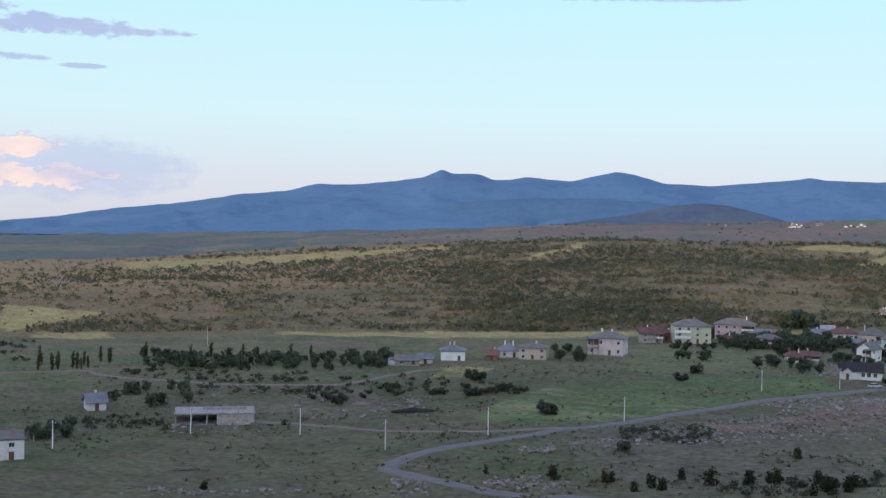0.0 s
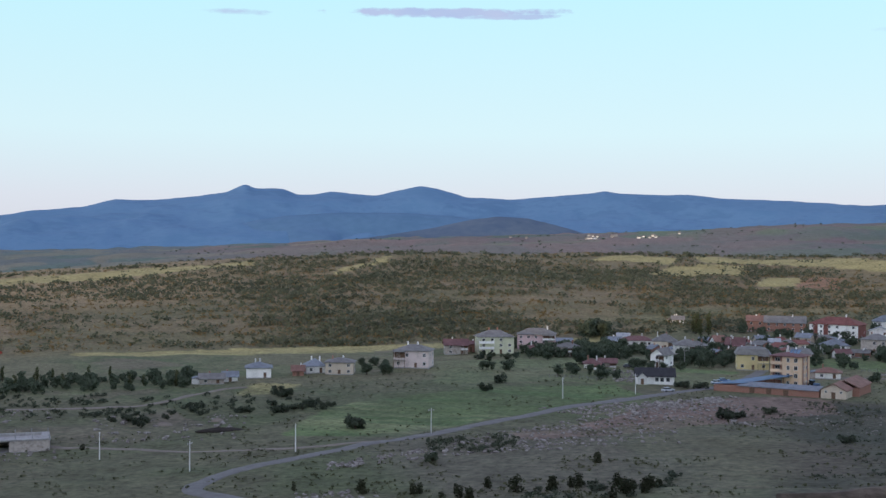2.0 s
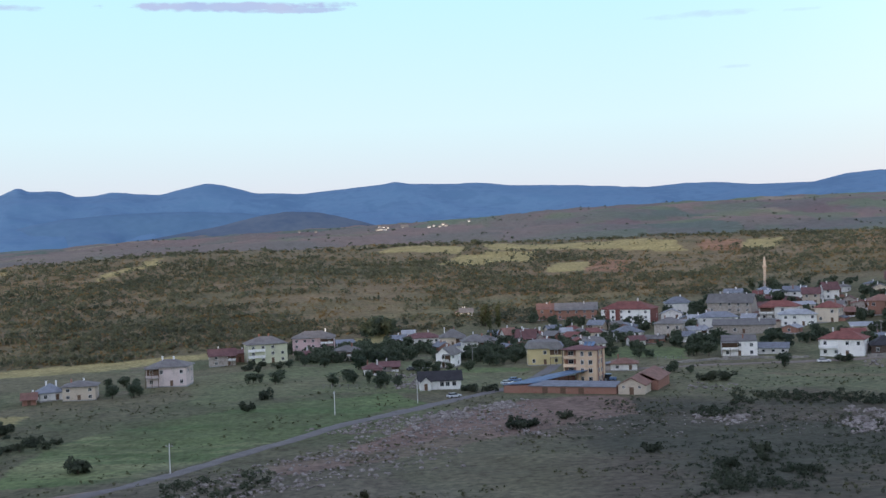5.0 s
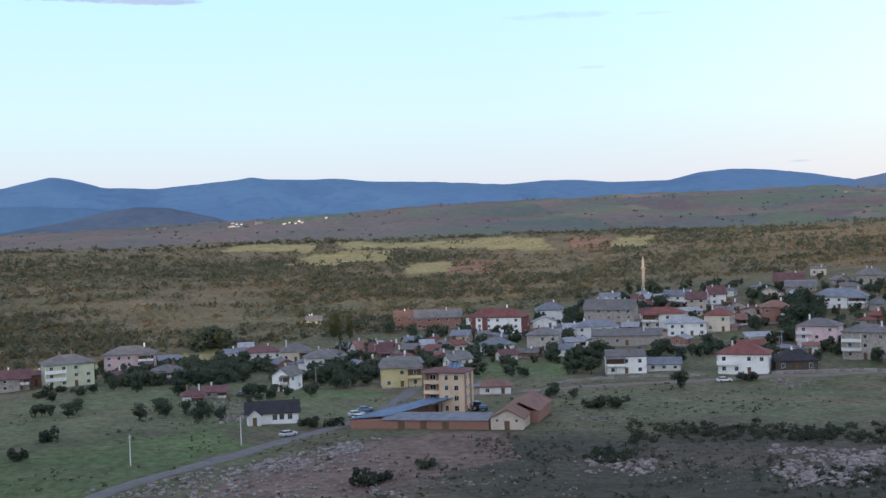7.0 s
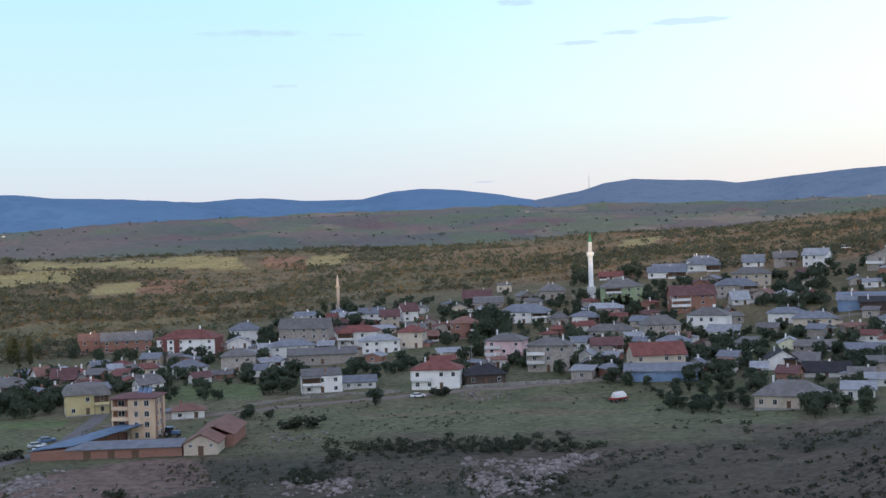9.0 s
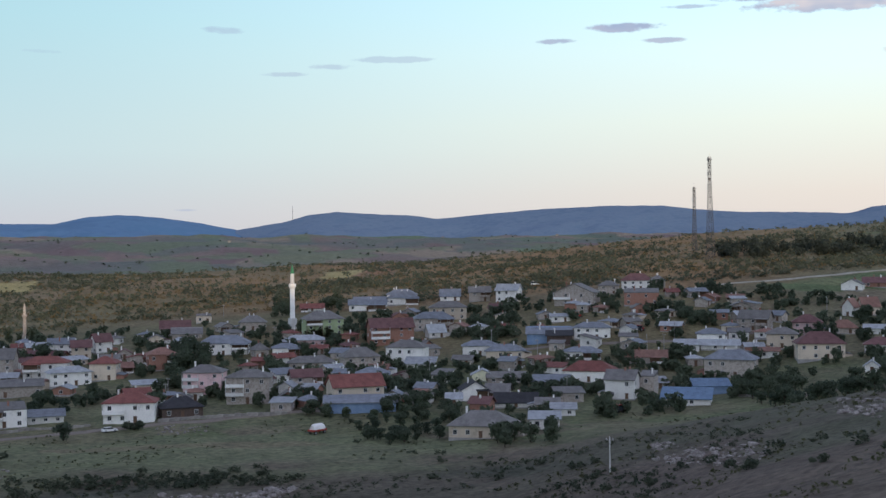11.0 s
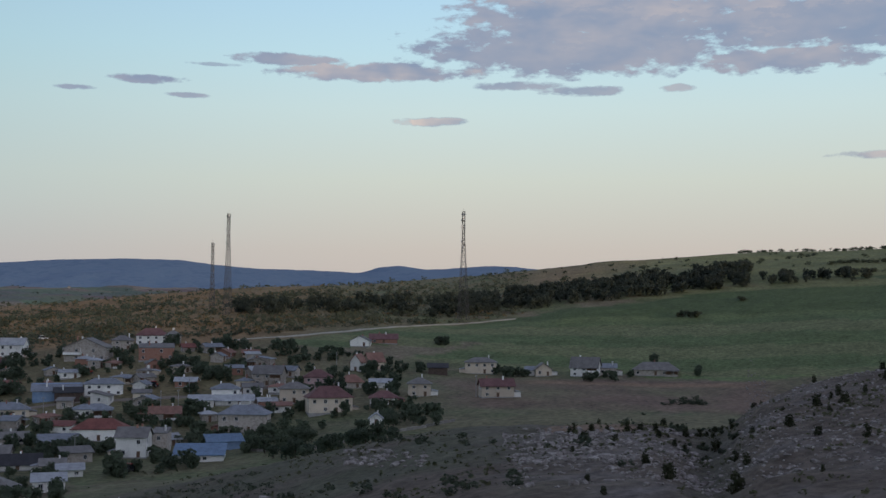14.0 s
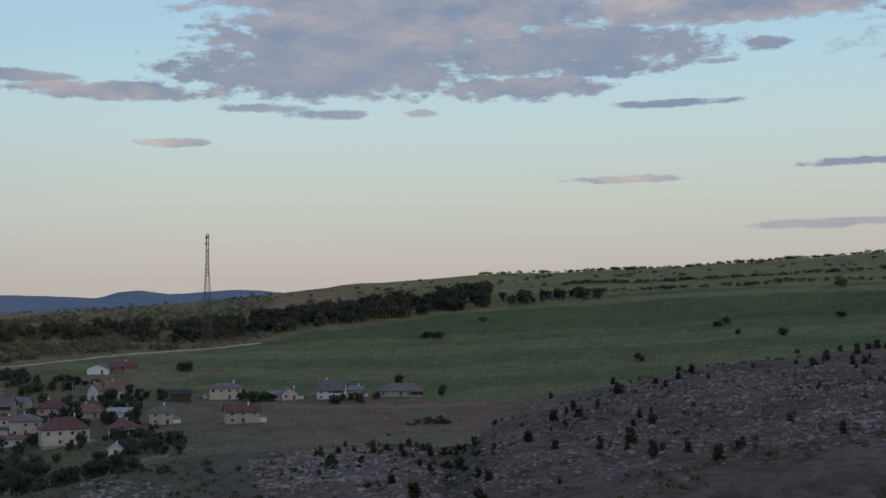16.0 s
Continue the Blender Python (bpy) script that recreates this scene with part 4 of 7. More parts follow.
house(-22.6, 433.7, 4.5, 6.0, 2.5, 1.4, 3.0, "lean", "W", "b")
house(-3.8, 408.8, 7.3, 7.0, 1.2, 2.9, 10.5, "front", "G", "g")
house(-1.7, 350.8, 11.7, 9.0, 5.8, 2.3, 4.3, "mansard", "Y", "g")
house(24.6, 327.9, 8.6, 7.0, 2.2, 1.7, -4.3, "hip", "W", "o")
house(36.5, 461.9, 22.2, 12.0, 7.0, 3.3, -22.5, "hip", "W", "r", "school")
house(-0.1, 493.8, 8.4, 9.0, 5.2, 2.3, 0.0, "gable", "B", "o")
house(13.9, 492.1, 19.1, 10.0, 4.7, 2.8, -1.6, "gable", "B", "g")
house(-38.8, 506.3, 6.0, 5.0, 1.7, 1.7, 4.4, "gable", "W", "g")
house(59.9, 480.6, 11.5, 8.0, 5.1, 3.0, 2.9, "hip", "W", "b")
house(48.7, 411.9, 10.9, 9.0, 5.9, 2.4, -14.7, "hip", "G", "g")
house(55.4, 466.5, 9.0, 5.0, 2.7, 1.8, -6.7, "front", "W", "w")
house(32.2, 413.0, 10.7, 8.0, 3.3, 2.6, 7.6, "hip", "W", "b")
house(70.6, 432.6, 15.7, 8.0, 4.6, 2.3, -1.2, "hip", "W", "b")
house(80.4, 456.3, 19.5, 8.0, 7.0, 3.3, -24.9, "gable", "G", "g")
house(77.8, 411.5, 23.5, 7.0, 3.6, 1.8, -10.6, "lean", "G", "g")
house(67.1, 358.1, 12.2, 8.0, 5.2, 1.7, -6.5, "flat", "W", "g")
house(79.1, 358.7, 10.0, 6.0, 1.2, 1.4, -12.4, "lean", "W", "b")
house(99.9, 343.7, 14.4, 9.0, 5.8, 2.5, -24.1, "hip", "W", "r", "balc")
house(114.1, 341.9, 11.9, 8.0, 2.9, 3.1, -8.3, "hip", "D", "d")
house(97.7, 440.7, 15.2, 8.0, 5.6, 2.4, -22.4, "hip", "W", "r")
house(100.5, 420.0, 13.9, 7.0, 4.7, 2.1, -1.4, "hip", "W", "w")
house(113.2, 420.4, 9.1, 8.0, 6.0, 2.5, -29.0, "hip", "K", "r")
house(112.7, 482.4, 9.9, 6.0, 4.2, 2.1, -13.1, "lean", "W", "b")
house(116.7, 467.5, 7.3, 7.0, 5.0, 2.3, -13.9, "gable", "K", "m")
house(125.9, 473.4, 6.6, 7.0, 4.7, 2.8, 5.2, "gable", "W", "m")
house(90.7, 514.9, 8.7, 5.0, 1.7, 1.5, -9.9, "gable", "W", "b")
house(134.9, 424.5, 10.2, 8.0, 5.7, 2.5, -9.5, "hip", "B", "o")
house(163.2, 435.4, 19.0, 9.0, 4.4, 3.1, -28.4, "hip", "W", "b")
house(133.3, 373.9, 12.4, 9.0, 7.0, 2.4, -33.5, "hip", "P", "g", "balc")
house(160.9, 487.6, 12.1, 7.0, 3.2, 2.9, -18.3, "gable", "W", "m")
house(161.7, 475.2, 11.9, 6.0, 2.1, 2.4, -18.8, "lean", "G", "g")
house(138.9, 348.9, 13.1, 9.0, 8.1, 2.3, -31.7, "hip", "G", "g", "balc")
house(180.8, 508.3, 6.6, 5.0, 3.1, 1.0, -19.6, "flat", "K", "g")
house(188.3, 469.1, 10.8, 7.0, 3.6, 2.9, -21.9, "hip", "G", "g")
house(171.4, 420.4, 5.1, 6.0, 2.8, 2.8, -2.2, "hip", "G", "g")
house(179.6, 414.3, 10.2, 7.0, 3.6, 1.9, -23.4, "hip", "W", "b")
house(194.3, 430.1, 16.7, 8.0, 2.2, 2.0, -24.3, "hip", "P", "w")
house(208.0, 442.6, 15.5, 10.0, 6.7, 3.5, -13.2, "hip", "E", "g")
house(231.0, 502.4, 10.5, 6.0, 1.8, 1.8, -24.7, "gable", "W", "r")
house(251.9, 487.2, 16.9, 7.0, 3.1, 2.1, -27.3, "gable", "W", "b")
house(275.9, 497.7, 14.3, 8.0, 4.6, 2.7, -29.0, "hip", "W", "b")
house(223.3, 412.5, 17.1, 8.0, 6.6, 3.3, -14.4, "gable", "B", "m", "balc")
house(192.5, 378.9, 12.8, 8.0, 4.4, 3.4, -11.9, "hip", "G", "g")
house(178.9, 390.4, 16.2, 7.0, 2.4, 2.4, -24.6, "hip", "G", "g")
house(160.6, 354.9, 9.8, 7.0, 4.8, 2.0, -14.4, "gable", "G", "m")
house(185.1, 354.6, 10.9, 8.0, 3.0, 2.3, -27.6, "hip", "W", "b")
house(164.2, 326.5, 15.8, 9.0, 6.2, 3.1, -10.7, "gable", "K", "r")
house(160.4, 315.6, 20.9, 6.0, 3.0, 1.7, -26.9, "lean", "N", "b")
house(209.8, 374.8, 13.8, 9.0, 6.3, 2.6, -43.2, "hip", "W", "g")
house(208.2, 362.5, 10.2, 6.0, 2.2, 2.0, -39.9, "lean", "W", "w")
house(261.0, 501.1, 16.1, 6.0, 2.4, 2.1, -27.5, "lean", "W", "b")
house(274.9, 494.8, 14.7, 8.0, 3.2, 3.2, -29.1, "hip", "W", "b")
house(295.3, 485.2, 9.4, 6.0, 2.7, 3.0, -31.3, "gable", "W", "b")
house(302.2, 469.7, 9.8, 7.0, 4.5, 2.4, -32.8, "gable", "G", "g")
house(308.6, 454.7, 10.4, 7.0, 5.7, 2.6, -54.2, "gable", "W", "w")
house(321.8, 420.5, 18.1, 9.0, 6.0, 3.8, -57.4, "front", "G", "g", "balc")
house(347.8, 430.6, 9.2, 7.0, 3.9, 2.4, -38.9, "hip", "G", "g")
house(266.4, 439.6, 15.8, 8.0, 5.3, 2.7, -31.2, "hip", "K", "g")
house(250.7, 425.7, 16.1, 8.0, 4.7, 2.8, -22.5, "hip", "G", "b")
house(242.0, 409.3, 6.9, 5.0, 2.7, 2.7, -10.6, "gable", "W", "w")
house(237.2, 368.8, 12.8, 7.0, 3.7, 2.1, -32.7, "hip", "W", "b")
house(242.7, 360.4, 14.0, 7.0, 2.7, 2.5, -34.0, "hip", "K", "b")
house(267.9, 367.8, 16.8, 6.0, 3.4, 2.6, -36.1, "lean", "N", "b")
house(269.0, 362.6, 9.6, 5.0, 3.4, 1.7, -36.6, "lean", "D", "d")
house(282.5, 359.9, 13.6, 7.0, 4.3, 2.2, -38.1, "hip", "W", "b")
house(262.9, 340.9, 13.2, 7.0, 2.8, 1.8, -37.6, "hip", "W", "b")
house(246.1, 314.7, 16.7, 9.0, 3.8, 3.2, -46.0, "hip", "W", "r")
house(230.1, 314.9, 11.4, 6.0, 1.7, 1.8, -36.2, "lean", "G", "b")
house(215.8, 334.4, 7.0, 6.0, 2.3, 1.7, -32.8, "front", "C", "w")
house(221.3, 328.4, 12.2, 6.0, 2.2, 1.5, -34.0, "gable", "G", "g")
house(198.8, 313.2, 8.3, 8.0, 3.7, 2.4, -24.4, "front", "W", "d")
house(206.7, 311.1, 7.2, 7.0, 2.3, 2.1, -43.6, "gable", "G", "g")
house(190.2, 310.9, 4.5, 5.0, 1.9, 1.4, -31.5, "gable", "W", "w")
house(202.2, 294.8, 12.5, 7.0, 1.7, 2.4, -34.4, "gable", "W", "d")
house(168.3, 260.3, 16.7, 10.0, 3.2, 3.6, -42.9, "hip", "K", "g")
house(187.8, 260.3, 7.9, 6.0, 2.6, 1.4, -35.8, "lean", "W", "w")
house(205.1, 275.0, 6.8, 4.0, 1.1, 1.3, -36.7, "lean", "W", "w")
house(237.1, 287.3, 8.9, 9.0, 6.3, 2.5, -51.5, "gable", "W", "g")
house(247.7, 287.5, 4.9, 7.0, 6.1, 1.4, -52.7, "flat", "G", "g")
house(243.4, 265.3, 14.2, 8.0, 1.9, 2.5, -48.5, "lean", "W", "u")
house(262.3, 275.0, 10.8, 6.0, 2.5, 1.8, -33.6, "lean", "N", "u")
house(276.6, 322.0, 14.0, 7.0, 2.4, 2.0, -40.7, "gable", "G", "o")
house(295.3, 321.5, 8.7, 5.0, 2.3, 1.7, -42.6, "lean", "W", "w")
house(305.6, 320.0, 10.0, 7.0, 4.6, 2.1, -43.7, "hip", "W", "b")
house(304.8, 314.6, 13.5, 6.0, 1.7, 1.7, -44.1, "gable", "W", "w")
house(286.8, 290.9, 16.3, 9.0, 6.0, 3.1, -54.6, "hip", "G", "b")
house(362.6, 428.1, 14.1, 8.0, 4.2, 3.4, -40.3, "hip", "W", "m")
house(369.4, 421.6, 6.9, 7.0, 3.7, 2.7, -41.2, "hip", "G", "g")
house(333.7, 391.0, 14.6, 8.0, 5.3, 1.9, -40.5, "flat", "B", "g")
house(330.1, 321.8, 10.9, 8.0, 4.8, 2.8, -60.7, "gable", "G", "g")
house(319.8, 299.3, 10.5, 8.0, 5.2, 2.5, -46.9, "hip", "K", "g")
house(341.2, 307.0, 10.4, 8.0, 4.3, 3.0, -48.0, "hip", "P", "m")
house(315.9, 279.1, 15.3, 9.0, 5.4, 4.0, -38.5, "hip", "K", "m")
house(350.4, 298.0, 9.1, 6.0, 2.2, 3.0, -49.6, "hip", "G", "o")
house(427.7, 358.3, 8.8, 8.0, 2.9, 2.1, -60.0, "front", "W", "g")
house(442.7, 356.7, 12.9, 7.0, 2.4, 2.2, -51.1, "gable", "B", "m")
house(379.2, 318.9, 4.4, 7.0, 4.0, 2.8, -69.9, "front", "W", "o")
house(388.0, 317.7, 6.5, 7.0, 3.8, 3.3, -30.7, "gable", "K", "o")
house(333.0, 268.1, 9.7, 7.0, 2.4, 2.6, -51.2, "hip", "W", "m")
house(357.2, 289.0, 8.3, 5.0, 1.5, 1.3, -51.0, "lean", "W", "w")
house(301.5, 245.8, 4.1, 4.0, 2.2, 1.5, -50.8, "front", "W", "w")
house(350.4, 265.2, 8.3, 7.0, 4.6, 2.3, -52.9, "hip", "K", "g")
house(427.7, 290.5, 13.4, 8.0, 4.9, 2.2, -55.8, "hip", "K", "g")
house(359.3, 237.2, 11.8, 7.0, 4.3, 2.2, -46.6, "gable", "K", "m")
house(438.7, 265.9, 7.0, 6.0, 3.2, 2.4, -48.8, "front", "K", "g")
house(436.8, 270.9, 4.1, 4.0, 2.2, 1.5, -58.2, "lean", "W", "b")
house(448.8, 250.5, 11.6, 8.0, 4.1, 4.1, -72.8, "gable", "W", "g")
house(456.2, 244.2, 7.8, 5.0, 3.2, 1.7, -61.8, "lean", "G", "b")
house(467.9, 227.0, 18.7, 8.0, 2.5, 3.4, -64.1, "hip", "G", "g")
house(407.7, 298.9, 8.1, 5.0, 2.9, 1.7, -53.8, "lean", "D", "d")
house(-181.4, 70.7, 4.9, 8.0, 4.0, 0.8, 43.9, "flat", "W", "g")
house(-215.1, 135.9, 4.8, 6.0, 2.3, 1.9, 50.3, "gable", "W", "b")
house(-180.8, 257.3, 8.2, 6.0, 2.0, 1.4, 25.6, "gable", "G", "g")
house(-178.3, 266.8, 5.0, 5.0, 1.6, 1.4, 24.8, "gable", "W", "b")
house(-172.1, 277.2, 8.7, 9.0, 3.6, 2.0, 23.4, "hip", "W", "b")
house(-156.9, 293.1, 7.1, 7.0, 2.5, 2.7, 28.8, "hip", "W", "b")
house(-160.5, 285.8, 4.1, 6.0, 1.6, 1.6, 21.5, "gable", "B", "o")
house(-146.9, 293.0, 10.0, 8.0, 4.3, 1.6, 13.5, "hip", "K", "g")
house(-126.3, 318.5, 13.3, 10.0, 6.4, 2.3, 4.0, "hip", "R", "g")

# ---- more of the village: small houses and sheds between the larger ones ----
dice = random.Random(23)
tries = 0
while tries < 2600 and len(HOUSES) < 285:
    tries += 1
    a = dice.uniform(-6, 47)
    d0, d1 = np.interp(a, [-6, 0, 11, 25, 34, 40, 47], [395, 380, 410, 350, 335, 375, 430]), np.interp(a, [-6, 0, 11, 25, 34, 42, 47], [430, 440, 520, 510, 530, 540, 500])
    p = spot(a, dice.uniform(d0, d1))
    w, l = dice.uniform(4.5, 8.5), dice.uniform(4.5, 6.5)
    if any((p.x - hx) ** 2 + (p.y - hy) ** 2 < (r + w * 0.5 + 1.0) ** 2 for hx, hy, r in HOUSES):
        continue
    house(p.x, p.y, w, l, dice.uniform(2.0, 3.0), dice.uniform(0.9, 1.6), -a + dice.choice((-25, -12, 0, 10, 25, 70)), dice.choice(("hip", "gable", "gable", "lean", "front")), dice.choice("GGGKWWB"), dice.choice("ggbbmowr"))

# ---- places of the single things ----
APARTMENT = (10.7, 299.6, 0)
FARM_A = (-13.7, 279.0, 0)
FARM_B = (19.0, 269.6, 0)
BUNGALOW = (-33.7, 292.9, 0)
SHELL = (-176.9, 136.2, 0)
SHELL_TURN = 34.8
MAST_A = (528.1, 370.3)
MAST_B = (457.4, 478.6)
MAST_C = (482.7, 518.0)
MINARET_STONE = (106.9, 522.5)
MINARET_WHITE = (201.8, 458.6)
POLES = ((-65.3, 201), (-55.3, 209), (-48.9, 195), (-45.7, 164), (-36.3, 176), (-24.8, 191), (-13.3, 250), (-8.1, 265), (38.9, 215))
VILLAGE_POLES = ((33.3, 444, 8.0), (34.7, 421, 7.2), (41.5, 436, 6.2), (44.6, 457, 6.5), (55.6, 431, 8.0), (17.8, 373, 8.0), (20.5, 552, 5.8), (36.9, 371, 7.1), (35.5, 430, 7.2), (30.3, 398, 7.6), (-1.5, 406, 6.8), (17.9, 389, 6.9), (11.3, 493, 6.6), (48.9, 488, 8.0), (40.7, 429, 8.0), (22.9, 474, 7.2), (42.0, 451, 6.7), (39.8, 377, 5.9), (-4.4, 349, 7.5))

# ---- the ochre apartment block and the walled farmyard before it ----
def apartment_block():
    p = Vector(APARTMENT)
    turn = -20.0
    z0 = ground(p.x, p.y - 5)
    ob = thing("apartment_block", (p.x, p.y, z0), turn, "ochre four-storey apartment block with red-brown roof and balconies", "apartment block", "village buildings")
    HOUSES.append((p.x, p.y, 8))
    w, l, h, s = 10.4, 9.0, 10.2, 2.55
    m_ochre = plaster("ochre_plaster", (0.66, 0.49, 0.34))
    bm = bmesh.new()
    box(bm, -w / 2 + 4.0, w / 2, -l / 2, l / 2, -1.5, h)
    box(bm, -w / 2, -w / 2 + 4.0, -l / 2 + 1.4, l / 2, -1.5, h)
    box(bm, -w / 2, -w / 2 + 0.25, -l / 2, -l / 2 + 1.4, s * 0, h)
    part("wall", bm, m_ochre, ob)
    bm = bmesh.new()
    box(bm, w / 2, w / 2 + 0.08, -l / 2 + 1.2, -l / 2 + 2.4, 0, h)
    box(bm, w / 2, w / 2 + 0.08, l / 2 - 3.2, l / 2 - 2.0, 0, h)
    part("wall_stripe", bm, WALL["B"][0], ob, "brown vertical stripes on the side wall")
    part("roof", roof_bm("hip", w, l, h, 1.3, 0.6), ROOF["m"][0], ob, "red-brown hipped roof")
    bm = bmesh.new()
    box(bm, -1.6, -1.0, 0.6, 1.2, h + 0.4, h + 2.2)
    part("chimney", bm, m_white, ob)
    for k, cx in enumerate((0.2, 1.4, 2.6)):
        bm = bmesh.new()
        solid(bm, [[(cx, -1.2, h + 0.9), (cx + 0.9, -1.2, h + 0.9), (cx + 0.9, 0.4, h + 1.9), (cx, 0.4, h + 1.9)], [(cx, -1.25, h + 1.0), (cx + 0.9, -1.25, h + 1.0), (cx + 0.9, 0.35, h + 2.0), (cx, 0.35, h + 2.0)]])
        rod(bm, (cx, 0.6, h + 1.9), (cx + 0.9, 0.6, h + 1.9), 0.28, 10)
        part("solar_heater", bm, [ROOF["u"][0]], ob, "blue solar water heater")
    for f in range(4):
        z = f * s
        bm = bmesh.new()
        box(bm, -w / 2 + 0.25, -w / 2 + 4.0, -l / 2 - 0.2, -l / 2 + 1.4, z - 0.16, z)
        box(bm, -w / 2, -w / 2 + 4.0, -l / 2 - 0.3, -l / 2 - 0.18, z - 0.16, z + (0.8 if f else 0.3))
        part("balcony", bm, m_white if f < 2 else m_ochre, ob)
        bm = bmesh.new()
        box(bm, -w / 2 + 0.4, -w / 2 + 3.9, -l / 2 + 1.3, -l / 2 + 1.392, z + 0.05, z + s - 0.2)
        part("wall_panel", bm, WALL["B"][0] if f else m_white, ob, "brick-red back wall of the balcony")
        window(ob, -w / 2 + 2.0, -l / 2 + 1.28, z + 0.8, 0, 1.5, 1.2)
        window(ob, w / 2 - 1.8, -l / 2, z + 0.8, 0, 1.05, 1.25)
        window(ob, w / 2 - 4.4, -l / 2, z + 0.8, 0, 0.8, 1.25)
        for k in (-2.0, 0.8):
            window(ob, w / 2 + 0.02, k, z + 0.8, 90, 1.05, 1.25)


apartment_block()


def farmyard():
    """Low brick sheds round a yard, roofed in blue-grey sheet, with a gabled barn at the end."""
    p0, p1 = Vector(FARM_A), Vector(FARM_B)          # the two ends of the front wall
    run = p1 - p0
    turn = math.degrees(math.atan2(run.y, run.x))
    L = run.length
    z0 = min(ground(p0.x, p0.y), ground(p1.x, p1.y))
    ob = thing("farm_sheds", (p0.x, p0.y, z0), turn, "long low brick farm sheds with blue-grey sheet roofs", "farm building", "village buildings")
    for k in range(5):
        HOUSES.append((p0.x + run.x * k / 4, p0.y + run.y * k / 4, 6))
    W0 = L - 0.5
    bm = bmesh.new()
    box(bm, 0, W0, 0, 5.0, -2, 2.1)
    solid(bm, [[(0.2, 5.0, -2), (3.0, 5.0, -2), (15.8, 24.0, -2), (14.8, 24.0, -2)], [(0.2, 5.0, 2.1), (3.0, 5.0, 2.1), (15.8, 24.0, 2.4), (14.8, 24.0, 2.4)]])
    part("wall", bm, WALL["B"][0], ob, "raw brick wall")
    bm = bmesh.new()
    solid(bm, [[(7.5, -0.4, 2.1), (W0, -0.4, 2.1), (W0, 5.6, 3.0), (9.0, 5.6, 3.0)], [(7.5, -0.4, 2.25), (W0, -0.4, 2.25), (W0, 5.6, 3.15), (9.0, 5.6, 3.15)]])
    part("roof", bm, ROOF["b"][0], ob)
    bm = bmesh.new()
    solid(bm, [[(-0.5, -0.5, 2.3), (9.0, 2.0, 2.75), (20.5, 23.0, 4.1), (14.5, 25.0, 3.9)], [(-0.5, -0.5, 2.45), (9.0, 2.0, 2.9), (20.5, 23.0, 4.25), (14.5, 25.0, 4.05)]])
    part("roof", bm, ROOF["u"][0], ob, "dark blue sheet roof")
    for k in range(6):
        bm = bmesh.new()
        box(bm, 9.6 + k * 2.0, 9.8 + k * 2.0, 4.0 + k * 3.6, 4.2 + k * 3.6, -0.5, 2.7 + k * 0.22)
        part("post", bm, m_wood, ob)
    for k in range(3):
        bm = bmesh.new()
        box(bm, W0 * (0.35 + 0.16 * k), W0 * (0.35 + 0.16 * k) + 1.6, -0.06, 0.0, -0.2, 1.8)
        part("door", bm, m_wood, ob)
    # gabled barn at the end, its roof running back
    ob2 = thing("barn", (p1.x, p1.y, z0), turn, "beige gabled barn with a long orange tiled roof", "barn", "village buildings")
    HOUSES.append((p1.x + 5, p1.y + 10, 12))
    bm = bmesh.new()
    w, l, h, r = 7.6, 9.0, 2.7, 2.0
    box(bm, 0, w, 0, l, -2, h)
    solid(bm, [[(0, 0, h), (w, 0, h), (w / 2, 0, h + r)], [(0, 0.3, h), (w, 0.3, h), (w / 2, 0.3, h + r)]])
    part("wall", bm, WALL["K"][0], ob2)
    bm = roof_bm("front", w, l, h, r, 0.4)
    bmesh.ops.translate(bm, verts=bm.verts, vec=(w / 2, l / 2, 0))
    part("roof", bm, ROOF["o"][0], ob2)
    bm = bmesh.new()
    box(bm, w * 0.42, w * 0.58, -0.06, 0, -0.2, 2.1)
    part("door", bm, m_wood, ob2)
    for s in (0.2, 0.8):
        window(ob2, w * s, 0, 1.9, 0, 0.6, 0.6)
    ob3 = thing("barn", (p1.x, p1.y, z0), turn, "long brick barn with an orange tiled roof behind the gabled barn", "barn", "village buildings")
    bm = bmesh.new()
    box(bm, 0.5, 9.5, 10.0, 28.0, -2, 2.8)
    part("wall", bm, WALL["B"][0], ob3)
    bm = roof_bm("front", 9.0, 18.0, 2.8, 2.0, 0.4)
    bmesh.ops.translate(bm, verts=bm.verts, vec=(5.0, 19.0, 0))
    part("roof", bm, ROOF["o"][0], ob3)


farmyard()


